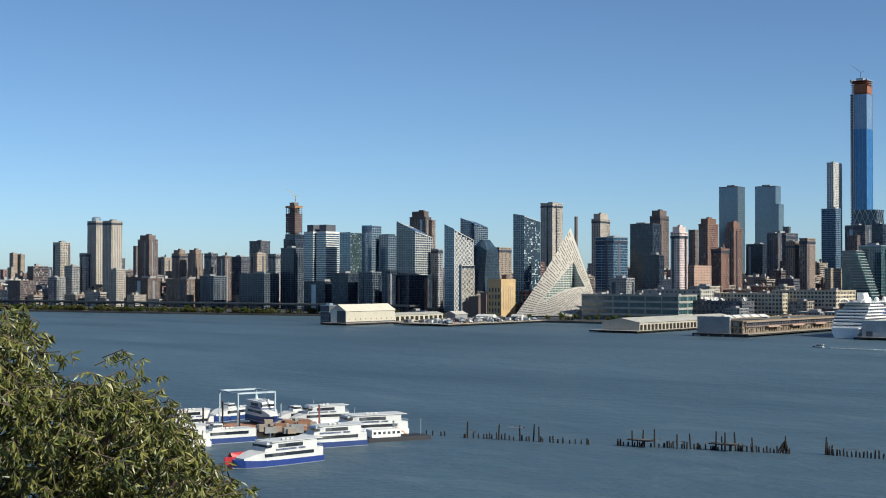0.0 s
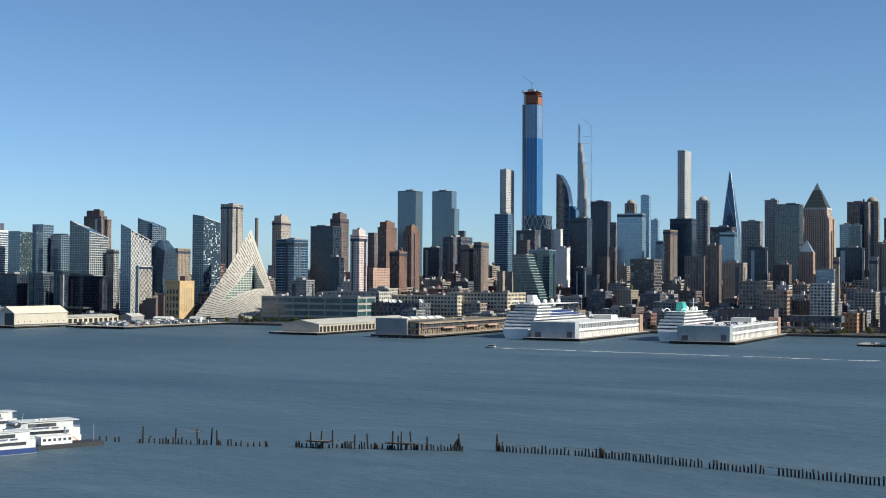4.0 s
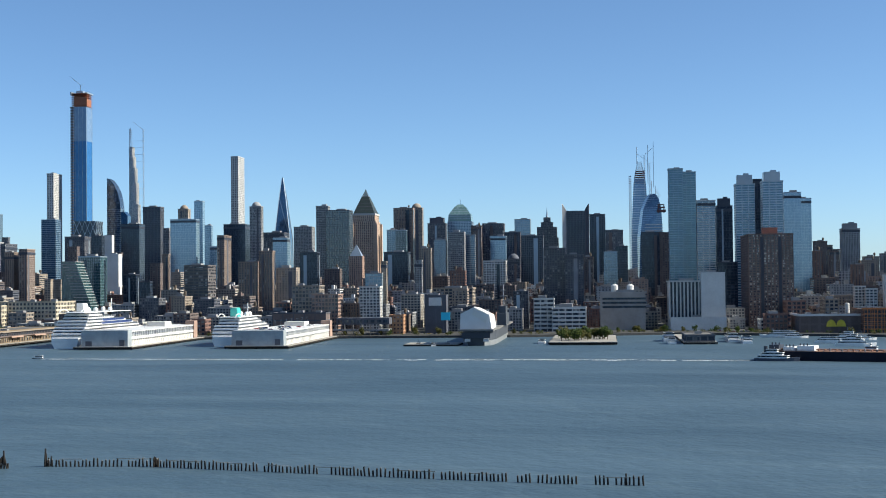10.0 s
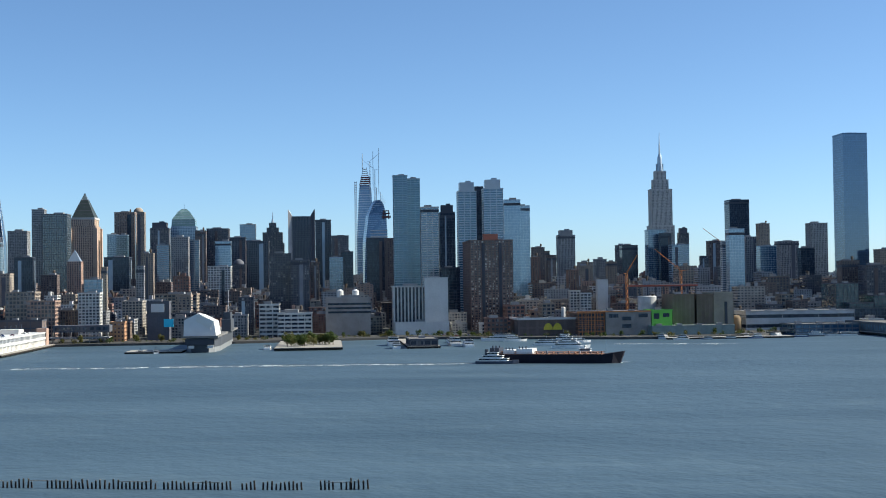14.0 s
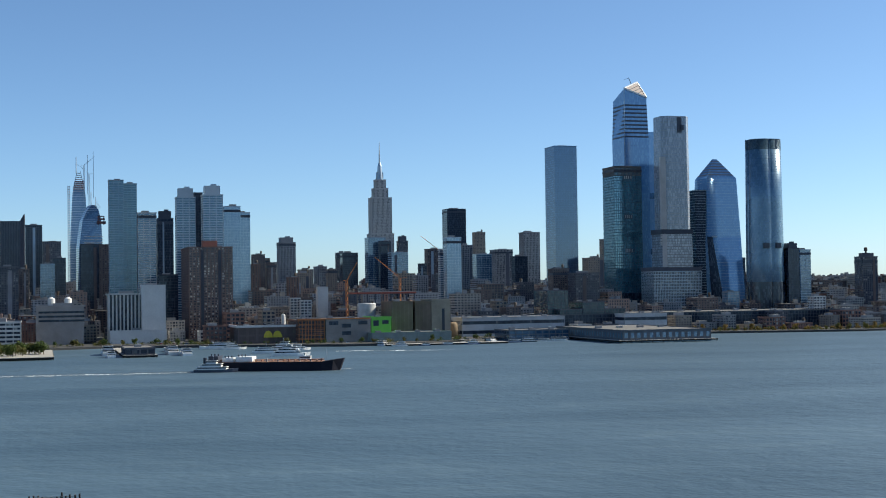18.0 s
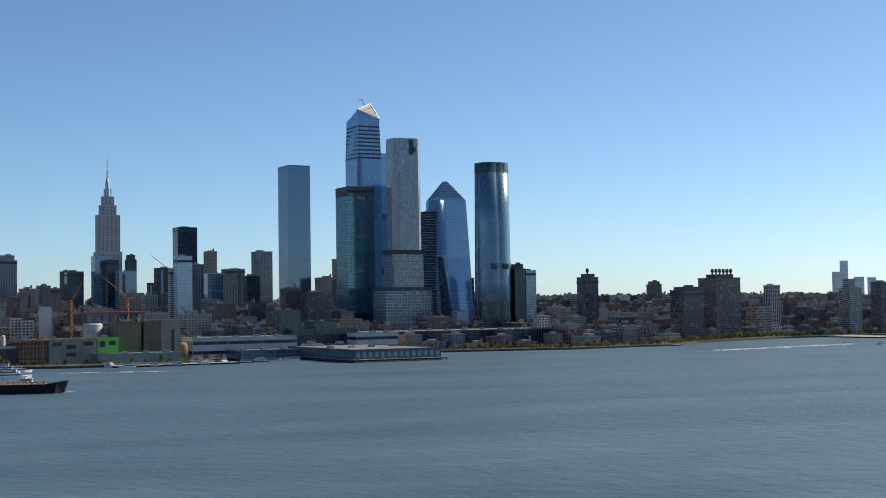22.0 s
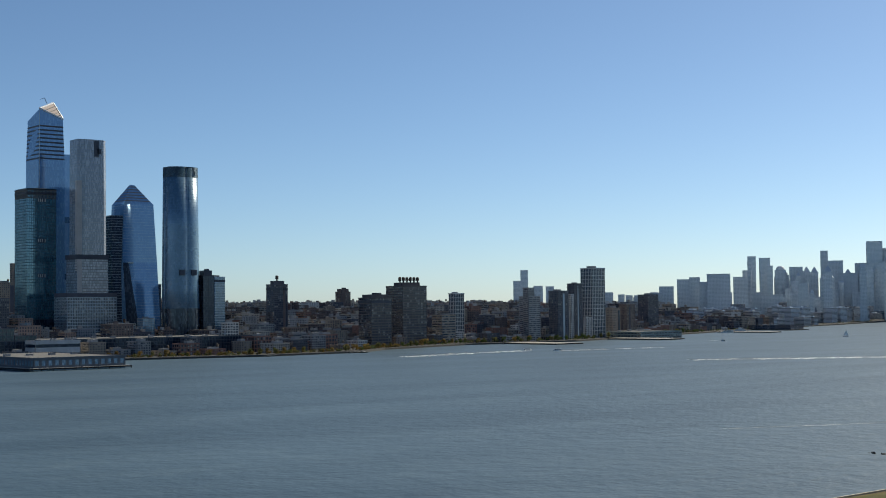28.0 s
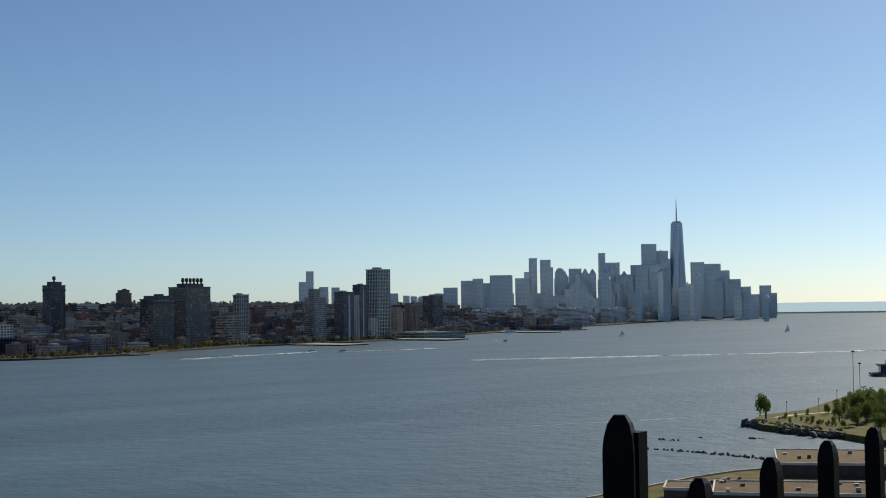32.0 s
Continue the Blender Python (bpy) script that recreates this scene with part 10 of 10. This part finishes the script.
# ---------------------------------------------------------------- houses, rocks and park south of the camera
def south_bank():
    rng = random.Random(31)
    wall = plain("dark_siding", (0.085, 0.075, 0.07), 0.85, size=4)
    roofm = plain("gravel_roof", (0.145, 0.105, 0.068), 0.95, size=5, var=0.3, spec=0.1)

    def terrace(label, x0, x1, y0, y1, z, k):
        root = thing("flat_roof_terrace", label, "building", (x0 + x1) / 2, (y0 + y1) / 2, 2.0)
        a, b, h = (x1 - x0) / 2, (y1 - y0) / 2, z - 2
        part("wall", boxes_mesh("wall", [(-a, a, -b, b, 0, h)]), wall, root)
        part("roof", boxes_mesh("roof", [(-a + 0.3, a - 0.3, -b + 0.3, b - 0.3, h, h + 0.15)]), roofm, root)
        part("parapet", boxes_mesh("parapet", [(-a - 0.2, a + 0.2, b - 0.15, b + 0.25, h - 0.3, h + 0.5), (-a - 0.2, a + 0.2, -b - 0.25, -b + 0.15, h - 0.3, h + 0.5), (-a - 0.25, -a + 0.15, -b, b, h - 0.3, h + 0.5), (a - 0.15, a + 0.25, -b, b, h - 0.3, h + 0.5)]), C_WHITE, root, "pale metal parapet")
        win = boxes_mesh("window", [(-0.8, 0.8, -0.1, 0.1, -0.9, 0.9)])
        for i in range(k):
            for zz in (h - 2.2, h - 5.4):
                o = part("window", win, W_DARK, root)
                o.location = (-a + (i + 0.5) * 2 * a / k, b + 0.02, zz)
        for i in range(int(a / 2.2)):
            u = thing("roof_unit", "grey ventilation unit on a flat roof", "roof unit", (x0 + x1) / 2 + rng.uniform(-a + 1.5, a - 1.5), (y0 + y1) / 2 + rng.uniform(-b + 1.5, b - 1.5), z + 0.15, group="roof units")
            part("unit_case", boxes_mesh("unit_case", [(-0.6, 0.6, -0.5, 0.5, 0, rng.uniform(0.6, 1.2))]), (C_DARK, C_GREY, C_WHITE)[i % 3], u)
            part("unit_fan", boxes_mesh("unit_fan", [(-0.35, 0.35, -0.52, 0.52, 0.15, 0.45)]), C_BLACK, u)
    terrace("flat brown-roofed terrace of houses with pale parapets", -90, 8, -376, -352, 10, 22)
    terrace("flat brown-roofed terrace nearer the water", -110, -10, -492, -450, 6.5, 22)
    terrace("low pavilion with a flat brown roof", -6, 22, -402, -386, 6.5, 6)
    # lawns and kerbs by the water
    sheet("lawn", [(42, -390), (30, -416), (16, -428), (-4, -440), (-16, -440), (-10, -408), (24, -378)], 2.3, 2.55, M_GRASS, "patchy lawn by the water", "grass", fold=False)
    edge = [(44, -394), (28, -423), (16, -445), (4, -462), (-6, -470)]
    root = tagged(new("promenade_kerb"), "pale stone kerb of the river promenade", "kerb")
    for p, q in zip(edge, edge[1:]):
        part("kerb_stone", bars_mesh("kerb_stone", [((p[0], p[1], 2.6), (q[0], q[1], 2.6), 0.45)]), M_PATH, root)
    # benches and planters on the promenade
    for k in range(7):
        o = thing("park_bench", "dark timber bench on the promenade", "bench", 2 + k * 3.4, -440 + k * 2.1, 2.55, radians(60), group="benches")
        part("seat", boxes_mesh("seat", [(-0.9, 0.9, -0.25, 0.25, 0.4, 0.48)]), C_WOOD, o)
        part("backrest", boxes_mesh("backrest", [(-0.9, 0.9, 0.22, 0.3, 0.48, 0.95)]), C_WOOD, o)
        part("frame", boxes_mesh("frame", [(-0.8, -0.7, -0.22, 0.28, 0, 0.4), (0.7, 0.8, -0.22, 0.28, 0, 0.4)]), C_BLACK, o)
    # rocks: the breakwater line, loose ones, and the point's edge
    stones = []
    for i in range(5):
        bm = bmesh.new()
        bmesh.ops.create_icosphere(bm, subdivisions=1, radius=1)
        for vtx in bm.verts:
            vtx.co *= rng.uniform(0.65, 1.2)
        me = bpy.data.meshes.new("rock")
        bm.to_mesh(me)
        bm.free()
        me.materials.append(M_ROCK)
        stones.append(me)

    def rocks(root, p, q, count, w, s0, s1, z=0.0):
        for i in range(count):
            f = rng.random()
            o = part("rock", rng.choice(stones), None, root)
            s = rng.uniform(s0, s1)
            o.matrix_basis = Matrix.Translation((p[0] + (q[0] - p[0]) * f + rng.gauss(0, w), p[1] + (q[1] - p[1]) * f + rng.gauss(0, w), z + rng.uniform(-0.2, 0.3))) @ Euler((rng.random() * 6, rng.random() * 6, rng.random() * 6)).to_matrix().to_4x4() @ Matrix.Diagonal((s * 1.3, s, s * 0.7, 1))
    br = tagged(new("sunken_breakwater"), "low line of dark rocks and old piles in shallow water", "rocks")
    rocks(br, (40, -556), (19, -544), 36, 0.7, 0.3, 0.8)
    rocks(br, (19, -544), (-8, -522), 56, 0.9, 0.4, 1.0)
    lo = tagged(new("loose_rocks"), "scattered dark rocks showing above the water", "rocks")
    rocks(lo, (36, -594), (28, -590), 16, 0.9, 0.3, 0.8)
    rocks(lo, (20, -604), (17, -602), 5, 0.5, 0.3, 0.7)
    rocks(lo, (-2, -600), (-8, -602), 14, 1.0, 0.4, 0.9)
    ro = tagged(new("rock_edge"), "tumbled dark boulders along the point", "rocks")
    rocks(ro, (-3, -666), (-22, -624), 100, 2.6, 0.9, 2.4, 1.0)
    rocks(ro, (-22, -624), (-40, -604), 60, 2.8, 0.9, 2.4, 1.0)
    rocks(ro, (-3, -666), (-10, -696), 28, 1.2, 0.6, 1.4, 0.8)
    rocks(ro, (-16, -640), (-36, -618), 40, 2.6, 0.6, 1.6, 2.0)
    # path, lamps, trees of the point
    root = tagged(new("point_path"), "pale curving path over the grassy point", "path")
    pts = [(-14, -680), (-26, -700), (-44, -716), (-66, -735), (-110, -760)]
    for p, q in zip(pts, pts[1:]):
        d = Vector((q[0] - p[0], q[1] - p[1], 0)).normalized() * 1.6
        me = bpy.data.meshes.new("path_piece")
        me.from_pydata([(p[0] - d.y, p[1] + d.x, 2.66), (p[0] + d.y, p[1] - d.x, 2.66), (q[0] + d.y, q[1] - d.x, 2.66), (q[0] - d.y, q[1] + d.x, 2.66)], [], [(0, 1, 2, 3)])
        part("path_piece", me, M_PATH, root)
    for x, y, h in ((-20, -686, 7), (-36, -708, 7), (-62, -832, 26), (-64, -812, 20), (-56, -726, 7), (-48, -760, 8)):
        o = thing("lamp_post", "tall dark lamp post on the point", "street lamp", x, y, 2.6)
        part("lamp_pole", bars_mesh("lamp_pole", [((0, 0, 0), (0, 0, h), 0.16 if h > 10 else 0.1)], 6), C_BLACK, o)
        part("lamp_head", boxes_mesh("lamp_head", [(-0.9, 0.9, -0.3, 0.3, h - 0.5, h + 0.3)] if h > 10 else [(-0.4, 0.4, -0.25, 0.25, h - 0.1, h + 0.25)]), C_BLACK, o)
    for x, y, h, k in ((-10, -672, 14, 1), (-46, -716, 7, 0), (-52, -690, 13, 0), (-60, -700, 16, 0), (-58, -660, 12, 1), (-50, -650, 11, 0), (-66, -680, 14, 0), (-70, -650, 12, 0), (-62, -640, 11, 1), (-48, -632, 9, 0), (-80, -690, 16, 0), (-76, -660, 14, 0), (-40, -700, 6, 0), (-30, -690, 3.5, 1), (-24, -676, 3, 0), (-90, -720, 15, 0), (-70, -760, 10, 0), (-84, -780, 11, 0), (-56, -612, 8, 0), (-66, -618, 10, 1)):
        tree(x, y, 2.6, h, 0, rng, True)
    for i in range(36):
        x, y = rng.uniform(-118, -40), rng.uniform(-760, -618)
        if x > -44 and y < -690:
            continue
        tree(x, y, 2.6, rng.uniform(6, 12), 0, rng, True)
    for i in range(20):
        f = rng.random()
        tree(-14 - 30 * f + rng.gauss(0, 3), -668 + 46 * f - abs(rng.gauss(0, 5)), 2.5, rng.uniform(1.8, 4), 0, rng, True)
    # dark pier house at the edge of view
    o = thing("pier_house", "dark low pier house with a flat roof over the water", "building", -118, -1118, 0)
    part("platform", boxes_mesh("platform", [(-40, 22, -12, 12, 1.0, 2.4)]), C_DARK, o)
    part("house", boxes_mesh("house", [(-40, 15, -9, 9, 2.4, 8)]), W_BLACK, o)
    part("roof", boxes_mesh("roof", [(-42, 17, -10, 10, 8, 9.2), (-30, 10, -6, 6, 9.2, 12)]), C_DARK, o)
    for i in range(6):
        part("stilt", bars_mesh("stilt", [((-36 + i * 11, 11, -3), (-36 + i * 11, 11, 1.2), 0.4)]), M_PILE, o)


south_bank()


# ---------------------------------------------------------------- craft under way, with their wakes
M_FOAM = plain("wake_foam", (0.74, 0.78, 0.80), 0.6, size=3, var=0.2)


def wake(label, s0, n0, s1, n1, w0, w1, seed, gaps=0.35):
    """A torn line of foam lying on the water."""
    rng = random.Random(seed)
    bm = bmesh.new()
    p, q = Vector((*grid_xy(s0, n0), 0.06)), Vector((*grid_xy(s1, n1), 0.06))
    d = (q - p)
    k = int(d.length / 3.2)
    side = Vector((-d.y, d.x, 0)).normalized()
    for i in range(k):
        f = i / k
        if rng.random() < gaps * f:
            continue
        for _ in range(3):
            w = (w0 + (w1 - w0) * f) * rng.uniform(0.08, 0.4)
            c = p + d * f + side * rng.gauss(0, 0.22 * w1) + d.normalized() * rng.uniform(-3, 3)
            a = d.normalized() * rng.uniform(1.5, 8)
            bm.faces.new([bm.verts.new(c + v) for v in (a - side * w * 0.3, a * 0.4 + side * w * 0.5, -a + side * w * 0.25, -a * 0.6 - side * w * 0.5)])
    return tagged(part("wake", bm, M_FOAM), label, "wake", kind="stuff")


small_boat("speedboat", "small dark speedboat running upriver", 1066, 452, 9, GRID + radians(90), C_DARK, 1)
wake("long white wake of the speedboat", 1064, 444, 1010, -100, 7, 9, 1, 0.9)
wake("white wake behind the tug", 1012, -100, 1040, 110, 6, 7, 2, 0.3)
wake("white bow wave of the barge", 990, -206, 1000, -218, 3, 4, 5, 0.1)
wake("white wash off the depot", 1300, -272, 1262, -370, 10, 10, 3, 0.3)


def launch(bearing, dist, L, heading, seed, length, label):
    x, y = at(bearing, dist)
    s, n = x * 0.8746 - y * 0.4848, x * 0.4848 + y * 0.8746
    small_boat("motor_launch", label, s, n, L, radians(90 - heading), M_SHIP, 1)
    q = radians(heading + 180)
    x1, y1 = x + math.sin(q) * length, y + math.cos(q) * length
    s1, n1 = x1 * 0.8746 - y1 * 0.4848, x1 * 0.4848 + y1 * 0.8746
    wake("white wake of a motor launch", s, n, s1, n1, 8, 8, seed)


small_boat("motor_launch", "white motor launch running downriver", 1354, -1283, 13, GRID - radians(95), M_SHIP, 1)
wake("long white wake of a motor launch", 1353, -1275, 1309, -1032, 14, 24, 11, 0.2)
small_boat("motor_launch", "white motor launch heading upriver", 1307, -1292, 13, GRID + radians(88), M_SHIP, 1)
wake("white wake of a motor launch", 1307, -1300, 1288, -1473, 12, 18, 12, 0.3)
wake("broad old wake across the river", 960, -1150, 674, -1560, 24, 28, 14, 0.35)
wake("thin old wake near the point", 410, -516, 370, -604, 2.2, 1.6, 15, 0.5)
launch(170.4, 2280, 12, 330, 13, 60, "small launch in mid river")


def sailboat(s, n, h):
    """A small sloop with main and fore sail."""
    x, y = grid_xy(s, n)
    o = thing("sailboat", "small white sailing boat with raised sails", "boat", x, y, 0, radians(20), group="sailboats")
    part("hull", loft_mesh("hull", [[(q, -w, -0.3), (q, w, -0.3), (q, w * 1.1, 1.1), (q, -w * 1.1, 1.1)] for q, w in ((-5, 1.0), (0, 1.5), (4, 0.9), (6, 0.1))]), M_SHIP, o)
    part("mast", bars_mesh("mast", [((0.5, 0, 1), (0.5, 0, h), 0.12)]), C_STEEL, o)
    part("main_sail", loft_mesh("main_sail", [[(0.3, -0.04, 2), (0.3, 0.04, 2), (0.3, 0.04, h - 0.5), (0.3, -0.04, h - 0.5)], [(-4.8, -0.04, 2.1), (-4.8, 0.04, 2.1), (-4.8, 0.04, 2.4), (-4.8, -0.04, 2.4)]]), M_SHIP, o, "white main sail")
    part("fore_sail", loft_mesh("fore_sail", [[(0.8, -0.04, 1.8), (0.8, 0.04, 1.8), (0.8, 0.04, h - 3), (0.8, -0.04, h - 3)], [(5.4, -0.04, 1.5), (5.4, 0.04, 1.5), (5.4, 0.04, 1.7), (5.4, -0.04, 1.7)]]), M_SHIP, o, "white fore sail")


sailboat(1277, -2483, 16)
sailboat(1420, -2120, 13)
small_boat("ferry_boat", "white river ferry at the far piers", 1905, -2440, 34, GRID + radians(60), M_SHIP, 3, group="boats at the piers")
small_boat("ferry_boat", "white river ferry at the far piers", 1850, -2330, 30, GRID + radians(80), M_SHIP, 2, group="boats at the piers")
deck("far_pier", "long dark timber pier of the lower river", 1760, 1935, -2395, -2360, 2.4)
deck("far_pier", "broad dark pier with sheds of the lower river", 1880, 2060, -2660, -2600, 2.4)
flat_building("far_pier_shed", "long dark pier shed of the lower river", 1890, 2050, -2655, -2606, 11, C_DARK, W_DARK, 5, 7, 2, 2)
